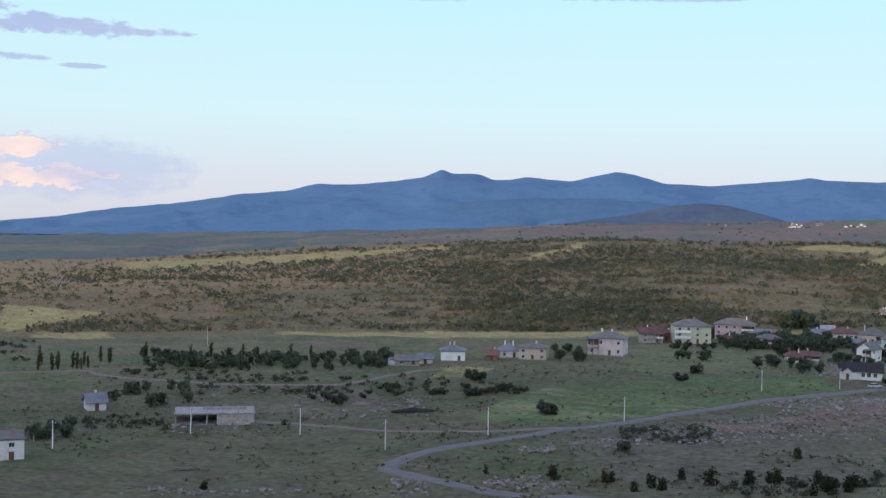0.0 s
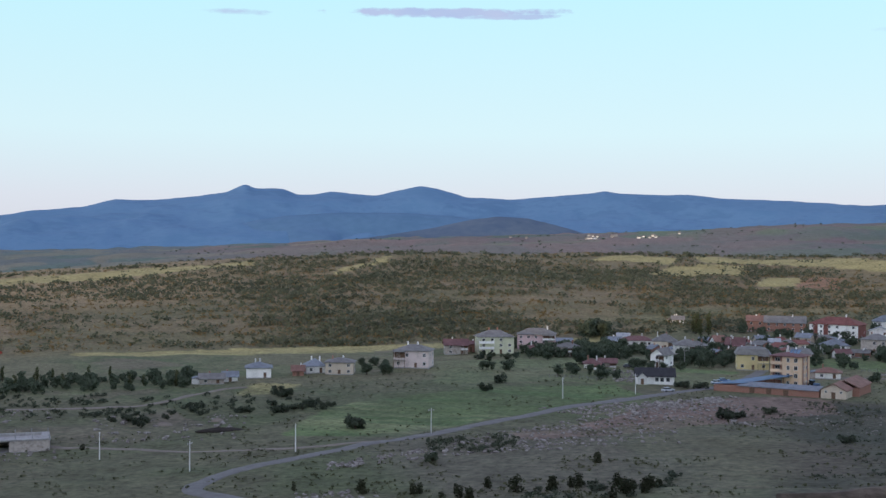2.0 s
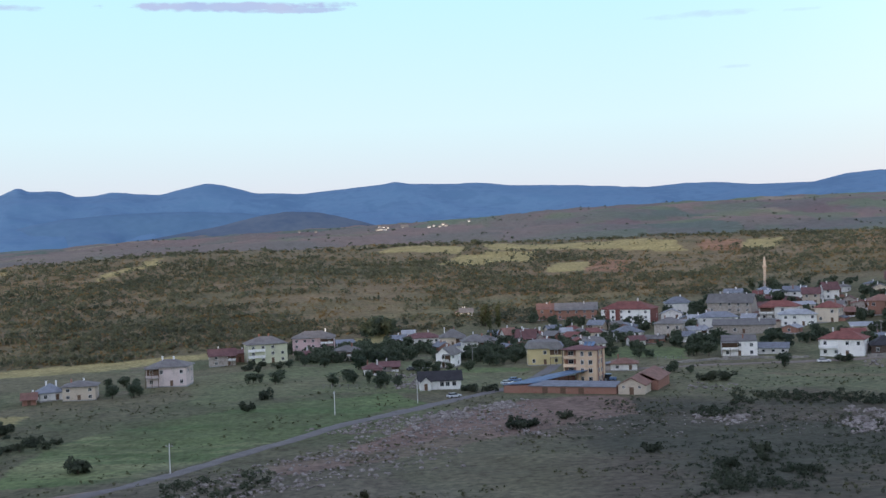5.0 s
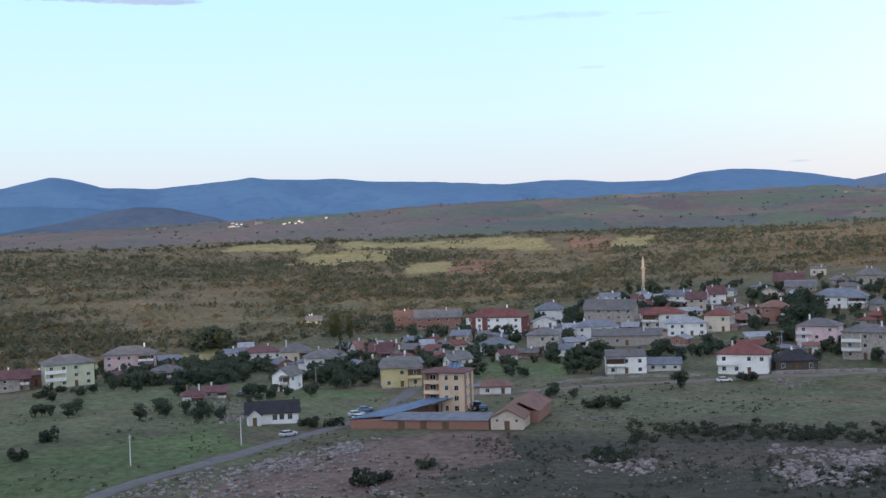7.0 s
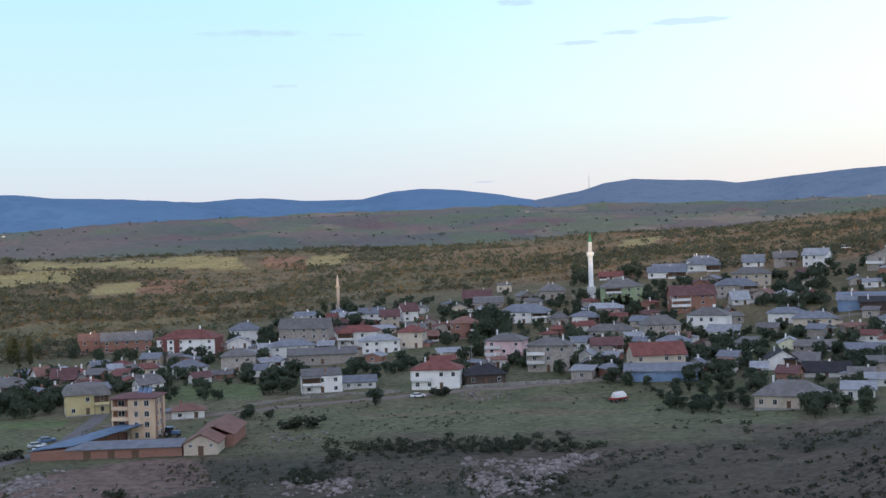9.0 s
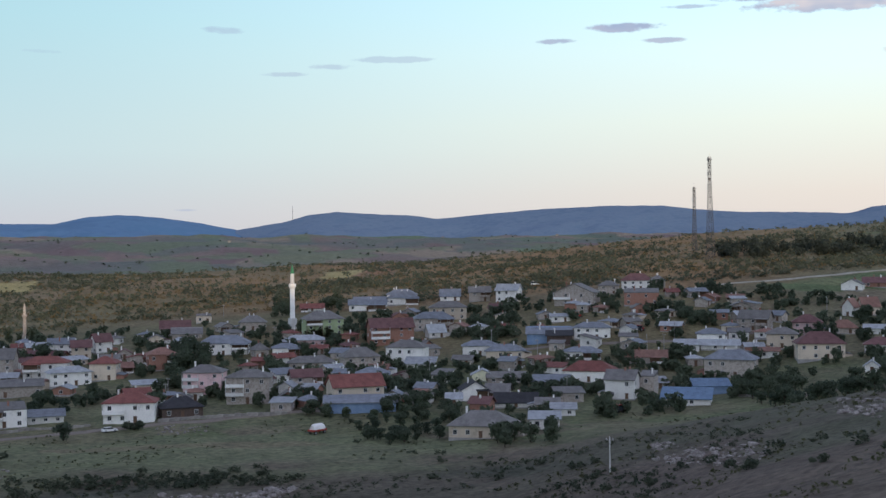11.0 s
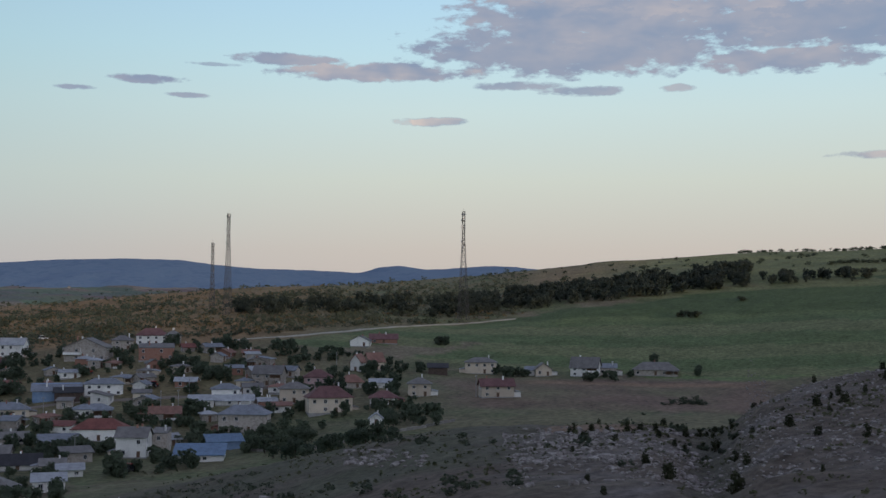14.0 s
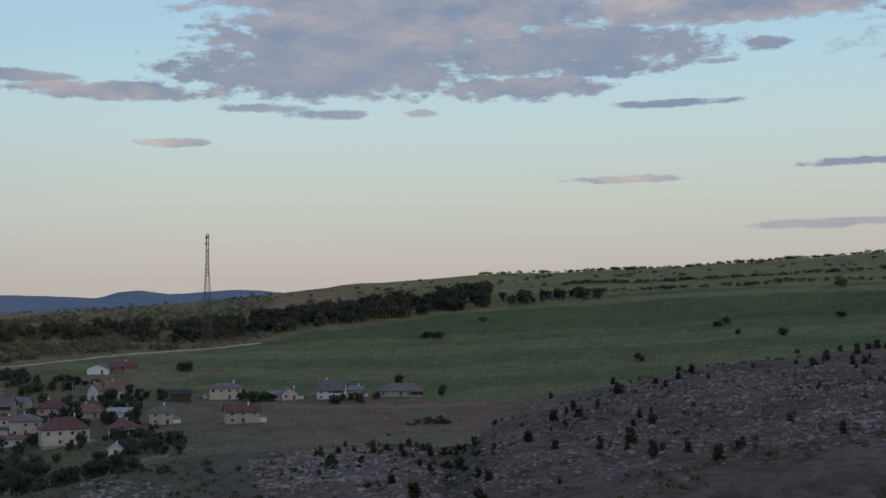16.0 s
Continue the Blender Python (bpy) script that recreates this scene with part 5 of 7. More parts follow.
def black_roofed_house():
    """The small white house by the road, with a gabled porch."""
    p = Vector(BUNGALOW)
    z0 = ground(p.x, p.y - 4)
    w, l, h, r = 12.6, 7.0, 2.9, 2.2
    ob = thing("bungalow", (p.x, p.y, z0), 8.0, "white bungalow with a black tiled roof beside the road", "house", "village buildings")
    HOUSES.append((p.x, p.y, 7))
    bm = bmesh.new()
    box(bm, -w / 2, w / 2, -l / 2, l / 2, -1, h)
    for s in (-1, 1):
        solid(bm, [[(s * w / 2, -l / 2, h), (s * w / 2, l / 2, h), (s * w / 2, 0, h + r - 0.05)], [(s * (w / 2 - 0.3), -l / 2, h), (s * (w / 2 - 0.3), l / 2, h), (s * (w / 2 - 0.3), 0, h + r - 0.05)]])
    part("wall", bm, m_white, ob)
    part("roof", roof_bm("gable", w, l, h, r), ROOF["d"][0], ob)
    bm = bmesh.new()
    box(bm, -w / 2 + 0.4, -w / 2 + 3.4, -l / 2 - 1.4, -l / 2, -1, 2.5)
    solid(bm, [[(-w / 2 + 0.4, -l / 2 - 1.4, 2.5), (-w / 2 + 3.4, -l / 2 - 1.4, 2.5), (-w / 2 + 1.9, -l / 2 - 1.4, 3.9)], [(-w / 2 + 0.4, -l / 2, 2.5), (-w / 2 + 3.4, -l / 2, 2.5), (-w / 2 + 1.9, -l / 2, 3.9)]])
    part("porch", bm, m_white, ob)
    bm = roof_bm("front", 3.0, 3.4, 2.5, 1.4, 0.3)
    bmesh.ops.translate(bm, verts=bm.verts, vec=(-w / 2 + 1.9, -l / 2 + 0.2, 0.06))
    part("porch_roof", bm, ROOF["d"][0], ob)
    bm = bmesh.new()
    box(bm, -w / 2 + 1.4, -w / 2 + 2.4, -l / 2 - 1.46, -l / 2 - 1.4, 0, 2.0)
    part("door", bm, m_wood, ob)
    for k in (0.5, 2.2, 4.2):
        window(ob, k, -l / 2, 1.0, 0, 1.05, 1.25)
    bm = bmesh.new()
    box(bm, 5.2, 5.7, 0.2, 0.7, h + 0.6, h + r + 0.8)
    part("chimney", bm, m_dark, ob)


black_roofed_house()


def unfinished_building():
    """Bare concrete floor slab on columns, with a half-built wall."""
    p = Vector(SHELL)
    z0 = ground(p.x, p.y - 5)
    ob = thing("unfinished_building", (p.x, p.y, z0), SHELL_TURN, "unfinished grey concrete building of one storey, with bare columns", "building", "village buildings")
    HOUSES.append((p.x, p.y, 9))
    w, l, h = 20.0, 11.0, 2.6
    part("slab", made(box, -w / 2, w / 2, -l / 2, l / 2, h, h + 0.35), m_concrete, ob)
    part("slab", made(box, -w / 2 - 0.4, w / 2 + 0.4, -l / 2 - 0.4, l / 2 + 0.4, -1.2, 0.05), m_concrete, ob)
    for i in range(6):
        for y in (-l / 2 + 0.2, l / 2 - 0.5):
            x = -w / 2 + 0.2 + i * (w - 0.7) / 5
            part("column", made(box, x, x + 0.35, y, y + 0.35, 0.05, h), m_concrete, ob)
            part("rebar", made(rod, (x + 0.17, y + 0.17, h + 0.35), (x + 0.17, y + 0.17, h + 1.3), 0.09, 5), m_steel, ob)
    part("wall", made(box, 0.5, w / 2 - 0.3, -l / 2 + 0.1, -l / 2 + 0.3, 0.05, 2.5), WALL["G"][0], ob)
    part("wall", made(box, -w / 2 + 0.3, w / 2 - 0.3, l / 2 - 0.4, l / 2 - 0.2, 0.05, 2.5), WALL["G"][0], ob)
    part("parapet", made(box, -3, w / 2 - 2, 0.5, 0.8, h + 0.35, h + 1.0), m_concrete, ob)


unfinished_building()


# ---- minarets, masts and poles ----
def minaret(x, y, h, label, mat, cap_mat, r):
    ob = thing("minaret", (x, y, ground(x, y)), 0, label, "minaret")
    N = 16

    def ring(rr, z):
        return [(rr * math.cos(2 * math.pi * k / N), rr * math.sin(2 * math.pi * k / N), z) for k in range(N)]
    bm = bmesh.new()
    box(bm, -r * 1.35, r * 1.35, -r * 1.35, r * 1.35, -1, h * 0.16)
    part("base", bm, mat, ob)
    bm = bmesh.new()
    solid(bm, [ring(r * 1.1, h * 0.16), ring(r, h * 0.19), ring(r * 0.95, h * 0.62)])
    part("shaft", bm, mat, ob)
    bm = bmesh.new()
    solid(bm, [ring(r * 0.92, h * 0.60), ring(r * 1.5, h * 0.645), ring(r * 1.5, h * 0.685)])
    part("gallery", bm, mat, ob, "round gallery")
    bm = bmesh.new()
    solid(bm, [ring(r * 0.84, h * 0.685), ring(r * 0.8, h * 0.84)])
    part("upper_shaft", bm, mat, ob)
    bm = bmesh.new()
    solid(bm, [ring(r * 0.86, h * 0.84), ring(r * 0.55, h * 0.90), ring(0.05, h * 0.985)])
    cap = part("cap", bm, cap_mat, ob, "pointed cap")
    part("finial", made(rod, (0, 0, h * 0.98), (0, 0, h), 0.05, 6), m_steel, cap)


m_green_cap = speckled("green_lead", [(0.05, 0.19, 0.09), (0.08, 0.27, 0.13)], 1.0, 0.5)
minaret(*MINARET_WHITE, 27.5, "tall white minaret with a green pointed cap", m_white, m_green_cap, 1.02)
minaret(*MINARET_STONE, 16.5, "old slender stone minaret with a stone cap", WALL["G"][0], WALL["G"][0], 0.75)


def lattice_mast(x, y, h, w0, w1, label, dishes):
    ob = thing("lattice_mast", (x, y, ground(x, y) - 0.2), 20, label, "radio mast", "radio masts on the slope")
    corner = lambda i, z: Vector(((-1, 1, 1, -1)[i], (-1, -1, 1, 1)[i], 0)) * ((w0 + (w1 - w0) * min(1.0, z / (h * 0.75))) / 2) + Vector((0, 0, z))
    n = max(8, int(h / 3.4))
    zs = [h * k / n for k in range(n + 1)]
    for i in range(4):
        bm = bmesh.new()
        solid(bm, [[corner(i, z) + Vector((0.11 * math.cos(c), 0.11 * math.sin(c), 0)) for c in (0.0, 1.257, 2.513, 3.77, 5.027)] for z in (0.0, h * 0.75, h)])
        part("leg", bm, m_dark, ob)
    for i in range(4):
        j = (i + 1) % 4
        for a, b in zip(zs, zs[1:]):
            for p, q in ((corner(i, a), corner(j, b)), (corner(j, a), corner(i, b)), (corner(i, b), corner(j, b))):
                part("brace", made(rod, p, q, 0.055, 4), m_dark, ob)
    part("platform", made(box, -w1 * 0.75, w1 * 0.75, -w1 * 0.75, w1 * 0.75, h * 0.97, h * 0.978), m_steel, ob)
    part("lightning_rod", made(rod, (0, 0, h), (0, 0, h + 2.2), 0.06, 5), m_steel, ob)
    r2 = random.Random(int(h * 10))
    for k in range(dishes):
        z, a = h * r2.uniform(0.55, 1.0), r2.uniform(0, 360)
        bm = bmesh.new()
        if k % 2:
            box(bm, -0.2, 0.2, w1 * 0.8, w1 * 0.8 + 0.35, z, z + 2.0)
            o = part("panel_antenna", bm, m_white, ob)
        else:
            rod(bm, (0, w1 * 0.6, z), (0, w1 * 0.6 + 0.5, z), 0.75, 12, 0.6)
            o = part("dish_antenna", bm, m_frame, ob)
        o.rotation_euler.z = radians(a)


lattice_mast(*MAST_A, 61.5, 5.6, 1.3, "tall steel lattice mast with antennas near the wood", 9)
lattice_mast(*MAST_B, 56.3, 3.8, 1.3, "tall slim steel lattice mast with antennas", 8)
lattice_mast(*MAST_C, 39.0, 2.4, 1.1, "shorter steel lattice mast with a round head", 5)


def utility_pole(x, y, h=6.4, mat=None, label="", lean=0.0):
    ob = thing("utility_pole", (x, y, ground(x, y) - 0.3), dice.uniform(0, 180), label or "pale concrete utility pole beside the road", "utility pole", "utility poles")
    part("pole", made(rod, (0, 0, 0), (lean * 0.2, lean * 0.1, h + 0.3), 0.14, 8, 0.085), mat or m_white, ob)
    part("crossarm", made(box, -0.75, 0.75, -0.06, 0.06, h - 0.35, h - 0.22), m_concrete, ob)
    for s in (-0.6, 0.0, 0.6):
        part("insulator", made(rod, (s, 0, h - 0.22), (s, 0, h + 0.02), 0.06, 6, 0.04), m_frame, ob)
    return ob


for a, d in POLES:
    p = spot(a, d)
    utility_pole(p.x, p.y)
for a, d, h in VILLAGE_POLES:
    p = spot(a, d)
    utility_pole(p.x, p.y, h, m_concrete, "grey concrete utility pole among the houses")

# ---- roads and lanes ----
m_road = speckled("worn_asphalt", [(0.135, 0.132, 0.128), (0.205, 0.20, 0.195)], 0.4, 0.9, bump=0.02)
m_lane = speckled("dirt_lane", [(0.165, 0.142, 0.116), (0.25, 0.215, 0.18)], 0.3, 0.95, bump=0.04)


WAYS = []


def ribbon(name, label, points, width, mat, lift=0.06, uneven=0.0):
    pts = [Vector((x, y, 0)) for x, y in points]
    way = []
    n = len(pts)
    for i in range(n - 1):
        p0, p1, p2, p3 = pts[max(i - 1, 0)], pts[i], pts[i + 1], pts[min(i + 2, n - 1)]
        k = max(3, int((p2 - p1).length / 1.5))
        for s in range(k):
            t = s / k
            way.append(0.5 * ((2 * p1) + (p2 - p0) * t + (2 * p0 - 5 * p1 + 4 * p2 - p3) * t * t + (3 * p1 - p0 - 3 * p2 + p3) * t ** 3))
    way.append(pts[-1])
    WAYS.extend((p.x, p.y) for p in way[::2])
    bm = bmesh.new()
    rows = []
    for i, p in enumerate(way):
        d = (way[min(i + 1, len(way) - 1)] - way[max(i - 1, 0)]).normalized()
        side = Vector((-d.y, d.x, 0))
        ww = width * (1 + uneven * noise.noise((p.x * 0.13, p.y * 0.13, 4.0)))
        row = []
        for s in (-0.54, -0.5, -0.25, 0.0, 0.25, 0.5, 0.54):
            q = p + side * (ww * s)
            top = max(ground(q.x, q.y), ground(p.x, p.y) - 0.25) + (lift + 0.05 * (1 - 4 * s * s) if abs(s) < 0.52 else -0.35)
            row.append(bm.verts.new((q.x, q.y, top)))
        rows.append(row)
    for a, b in zip(rows, rows[1:]):
        for k in range(6):
            bm.faces.new((a[k], a[k + 1], b[k + 1], b[k]))
    return tagged(link(name, bm, mat, smooth=True), label, "road", kind="structure")


ribbon("road", "worn grey asphalt road with a hairpin bend", [(-30, 70), (-50, 73), (-66, 75), (-83, 81), (-95, 86), (-104, 91), (-108, 98), (-108, 108), (-106, 118), (-101, 131), (-93, 148), (-80, 171), (-70, 191), (-59, 214), (-48, 234), (-37, 252), (-25, 272), (-15, 286), (-8, 300), (-3, 318), (2, 345)], 4.2, m_road)
ribbon("village_road", "pale village road along the common", [(2, 322), (20, 326), (38, 329), (56, 334), (75, 336), (92, 334), (112, 331), (140, 326), (165, 316)], 4.2, m_lane, uneven=0.15)
ribbon("dirt_lane", "faint dirt lane across the dry meadow", [(-175, 140), (-154, 142), (-145, 144), (-135, 141), (-118, 144), (-102, 149), (-88, 158)], 2.6, m_lane, 0.03, 0.4)
ribbon("valley_lane", "pale dirt lane along the valley floor", [(-300, 165), (-273, 192), (-252, 188), (-224, 189), (-194, 197), (-177, 211), (-173, 232), (-165, 250)], 2.8, m_lane, 0.04, 0.3)
ribbon("field_track", "pale track along the edge of the green field", [(360, 400), (390, 402), (420, 392), (469, 384), (509, 378), (531, 370), (552, 352)], 3.4, speckled("chalk_track", [(0.30, 0.28, 0.23), (0.44, 0.41, 0.34)], 0.3, 0.95), 0.1, 0.3)
ribbon("hamlet_lane", "dirt lane between the upper houses", [(330, 316), (308, 326), (286, 343), (270, 358), (249, 366), (230, 372)], 3.2, m_lane, 0.05, 0.3)

# ---- plants ----
def leaf_mat(name, dark, light, rough=0.75, through_leaf=0.5):
    m, nt, b = material(name, rough)
    geo = nt.nodes.new("ShaderNodeNewGeometry")
    info = nt.nodes.new("ShaderNodeObjectInfo")
    tc = nt.nodes.new("ShaderNodeTexCoord")
    n = nt.nodes.new("ShaderNodeTexNoise")
    n.inputs["Scale"].default_value, n.inputs["Detail"].default_value = 0.02, 3.0
    nt.links.new(geo.outputs["Position"], n.inputs["Vector"])
    s1 = nt.nodes.new("ShaderNodeMath")
    s1.operation = "MULTIPLY_ADD"
    s1.inputs[1].default_value = 0.45
    nt.links.new(geo.outputs["Random Per Island"], s1.inputs[0])
    s2 = nt.nodes.new("ShaderNodeMath")
    s2.operation = "MULTIPLY_ADD"
    s2.inputs[1].default_value, s2.inputs[2].default_value = 1.5, -0.5
    nt.links.new(n.outputs["Fac"], s2.inputs[0])
    s3 = nt.nodes.new("ShaderNodeMath")
    s3.operation = "MULTIPLY_ADD"
    s3.inputs[1].default_value = 0.35
    nt.links.new(info.outputs["Random"], s3.inputs[0])
    nt.links.new(s2.outputs[0], s3.inputs[2])
    nt.links.new(s3.outputs[0], s1.inputs[2])
    ramp = nt.nodes.new("ShaderNodeValToRGB")
    for e, c, p in zip(ramp.color_ramp.elements, (dark, light), (0.1, 0.95)):
        e.color, e.position = (*c, 1), p
    nt.links.new(s1.outputs[0], ramp.inputs[0])
    nt.links.new(ramp.outputs[0], b.inputs["Base Color"])
    b.inputs["Specular IOR Level"].default_value = 0.1
    thin = nt.nodes.new("ShaderNodeBsdfTranslucent")          # light shines through the leaves
    nt.links.new(ramp.outputs[0], thin.inputs["Color"])
    mix = nt.nodes.new("ShaderNodeMixShader")
    mix.inputs[0].default_value = through_leaf
    nt.links.new(b.outputs[0], mix.inputs[1])
    nt.links.new(thin.outputs[0], mix.inputs[2])
    nt.links.new(mix.outputs[0], nt.nodes["Material Output"].inputs[0])
    return m


m_leaf = leaf_mat("village_leaves", (0.060, 0.084, 0.062), (0.128, 0.156, 0.104))
m_poplar = leaf_mat("poplar_leaves", (0.050, 0.066, 0.032), (0.130, 0.140, 0.070))
m_juniper = leaf_mat("juniper_needles", (0.028, 0.034, 0.019), (0.068, 0.072, 0.040))
m_scrub = leaf_mat("hillside_scrub_leaves", (0.070, 0.090, 0.066), (0.140, 0.152, 0.102))
m_gold = leaf_mat("golden_scrub_leaves", (0.124, 0.096, 0.050), (0.240, 0.180, 0.088))
m_hedge = leaf_mat("hedge_leaves", (0.050, 0.066, 0.050), (0.108, 0.124, 0.082))
m_wood_leaf = leaf_mat("woodland_leaves", (0.044, 0.056, 0.048), (0.094, 0.108, 0.082))
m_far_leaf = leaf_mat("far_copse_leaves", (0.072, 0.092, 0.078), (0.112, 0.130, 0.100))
m_tuft = leaf_mat("meadow_herbs", (0.075, 0.084, 0.046), (0.150, 0.150, 0.086))
m_bark = speckled("bark", [(0.06, 0.045, 0.035), (0.13, 0.10, 0.08)], 3.0, 0.95, bump=0.03)


def leaves(blobs, size, n, rng):
    """Loose leaf sprays spread through egg-shaped clumps: (centre, radii) each. Gives points and four-cornered faces."""
    vol = np.array([r[0] * r[1] * r[2] for _, r in blobs]) ** (2 / 3)
    pick = rng.choice(len(blobs), n, p=vol / vol.sum())
    c = np.array([b[0] for b in blobs])[pick]
    r = np.array([b[1] for b in blobs])[pick]
    v = rng.normal(size=(n, 3))
    v /= np.linalg.norm(v, axis=1)[:, None]
    p = c + v * r * rng.uniform(0.55, 1.08, (n, 1))
    nrm = v + rng.normal(size=(n, 3)) * 0.6
    nrm /= np.linalg.norm(nrm, axis=1)[:, None]
    t = np.cross(nrm, rng.normal(size=(n, 3)))
    t /= np.linalg.norm(t, axis=1)[:, None] + 1e-9
    b = np.cross(nrm, t)
    s = size * rng.uniform(0.6, 1.4, (n, 1))
    soft = v * 0.7 + nrm * 0.5 + np.array([0.0, 0.0, 0.25])       # shading follows the roundness of the clump
    soft /= np.linalg.norm(soft, axis=1)[:, None]
    quad = np.stack([p - t * s, p + b * s * 0.7 + nrm * s * 0.2, p + t * s, p - b * s * 0.7 - nrm * s * 0.1], 1)
    facing = np.cross(quad[:, 2] - quad[:, 0], quad[:, 3] - quad[:, 1])
    turned = (facing * soft).sum(1) < 0
    quad[turned] = quad[turned][:, ::-1]
    return np.concatenate([quad.reshape(-1, 3), np.repeat(soft, 4, 0)], 1)


def leaf_mesh(name, pts, mat):
    me = bpy.data.meshes.new(name)
    me.from_pydata(pts[:, :3].tolist(), [], np.arange(len(pts)).reshape(-1, 4).tolist())
    me.polygons.foreach_set("use_smooth", [True] * len(me.polygons))
    me.normals_split_custom_set_from_vertices(pts[:, 3:].tolist())
    me.materials.append(mat)
    return me


def crown_blobs(kind, rng):
    if kind == "tree":
        return [((rng.uniform(-0.24, 0.24), rng.uniform(-0.24, 0.24), rng.uniform(0.2, 0.8)), (rng.uniform(0.17, 0.27),) * 2 + (rng.uniform(0.14, 0.22),)) for _ in range(12)]
    if kind == "poplar":
        return [((rng.uniform(-0.05, 0.05), rng.uniform(-0.05, 0.05), z), (0.11 * (1.15 - abs(z - 0.45)), 0.11 * (1.15 - abs(z - 0.45)), 0.13)) for z in np.linspace(0.16, 0.92, 8)]
    if kind == "juniper":
        return [((rng.uniform(-0.1, 0.1), rng.uniform(-0.1, 0.1), z), (0.46 - 0.2 * z, 0.46 - 0.2 * z, 0.22)) for z in np.linspace(0.16, 0.84, 5)]
    return [((rng.uniform(-0.5, 0.5), rng.uniform(-0.4, 0.4), rng.uniform(0.22, 0.62)), (rng.uniform(0.22, 0.4), rng.uniform(0.22, 0.36), rng.uniform(0.2, 0.34))) for _ in range(6)]


LEAVES = {"tree": (m_leaf, 600, 0.06), "poplar": (m_poplar, 320, 0.039), "juniper": (m_juniper, 260, 0.083), "bush": (m_hedge, 260, 0.105)}
PLANT_WORDS = {
    "tree": ("tree", "dark green broad-leaved tree among the village houses", "tree", "trees of the village"),
    "poplar": ("poplar_tree", "slender poplar tree in the valley", "tree", "poplars of the valley"),
    "juniper": ("juniper", "small dark juniper on the stony ground", "shrub", "junipers on the hill"),
    "bush": ("bush", "dark green rounded bush in the dry grass", "shrub", "bushes of the meadow"),
}


def plant_master(kind, seed):
    """One plant a metre high, at the world's middle; the copies are scaled."""
    rng = np.random.default_rng(seed)
    name, label, cat, group = PLANT_WORDS[kind]
    ob = tagged(new(name), label, cat, group)
    ob.empty_display_size = 0.2
    mat, n, size = LEAVES[kind]
    crown = new("crown", leaf_mesh("crown", leaves(crown_blobs(kind, rng), size, n, rng), mat))
    crown.parent = ob
    bm = bmesh.new()
    if kind in ("tree", "poplar"):
        rod(bm, (0, 0, -0.08), (0.01, 0, 0.4), 0.035, 7, 0.022)
        rod(bm, (0.01, 0, 0.4), (0.0, 0.01, 0.8), 0.022, 6, 0.006)
        for k in range(5):
            a = k * 1.3 + rng.uniform(0, 1)
            r = 0.2 if kind == "tree" else 0.06
            rod(bm, (0, 0, 0.28 + 0.07 * k), (r * math.cos(a), r * math.sin(a), 0.48 + 0.08 * k), 0.014, 5, 0.005)
    else:
        for k in range(4):
            a = k * 1.6 + rng.uniform(0, 1)
            rod(bm, (0, 0, -0.06), (0.16 * math.cos(a), 0.16 * math.sin(a), 0.4), 0.03, 5, 0.01)
    trunk = part("trunk" if kind in ("tree", "poplar") else "stem", bm, m_bark, ob)
    return ob


MASTERS = {k: [plant_master(k, 100 * i + j) for j in range(5)] for i, k in enumerate(LEAVES)}
USED = set()
sow = random.Random(77)


FAR_TREES = []


def plant(kind, x, y, h, wide=1.0, clear=True):
    if clear and any((x - hx) ** 2 + (y - hy) ** 2 < (r * 0.85) ** 2 for hx, hy, r in HOUSES):
        return None
    if kind == "tree" and (math.hypot(x, y) > 385 or x < -150):
        FAR_TREES.append((x, y, h))
        return True
    k = sow.randrange(5)
    m = Matrix.Translation((x, y, ground(x, y) - 0.03)) @ Matrix.Rotation(sow.uniform(0, 6.3), 4, "Z") @ Matrix.Diagonal((h * wide, h * wide, h, 1))
    src = MASTERS[kind][k]
    if (kind, k) not in USED:
        USED.add((kind, k))
        src.matrix_basis = m
        return src
    s = src.scale.copy()
    src.scale = (1, 1, 1)
    made_ob = copy_thing(src, m)
    src.scale = s
    return made_ob


def grove(kind, n, h0, h1, *corners, wide=1.0):
    """Plants strewn over a four-cornered plot."""
    A, B, C, D = (Vector((*c, 0)) for c in corners)
    for _ in range(n):
        for _ in range(6):
            u, v = sow.random(), sow.random()
            p = (A * (1 - u) + B * u) * (1 - v) + (D * (1 - u) + C * u) * v
            if plant(kind, p.x, p.y, sow.uniform(h0, h1), wide * sow.uniform(0.85, 1.2)):
                break


def thicket(name, label, mat, n, h0, h1, spots, leaf=0.5, count=34, kind="bush", seed=9):
    """Uncounted bushes as one mesh: each a clump of leaf sprays."""
    rng = np.random.default_rng(seed)
    forms = [leaves(crown_blobs(kind, rng), leaf * 0.27, count, rng) for _ in range(14)]
    chunks = []
    for k, (x, y, *tall) in enumerate(spots):
        h = tall[0] if tall else rng.uniform(h0, h1)
        a = rng.uniform(0, 6.3)
        ca, sa = math.cos(a), math.sin(a)
        spread = 1.2 if kind == "bush" else 1.0
        f = forms[k % 14] * np.array([h * spread * rng.uniform(0.8, 1.15), h * spread * rng.uniform(0.8, 1.15), h, 1, 1, 1])
        f = np.stack([f[:, 0] * ca - f[:, 1] * sa + x, f[:, 0] * sa + f[:, 1] * ca + y, f[:, 2] + ground(x, y) - 0.1, f[:, 3] * ca - f[:, 4] * sa, f[:, 3] * sa + f[:, 4] * ca, f[:, 5]], 1)
        chunks.append(f)
    ob = new(name, leaf_mesh(name, np.concatenate(chunks), mat))
    return tagged(ob, label, "shrubs", kind="stuff")


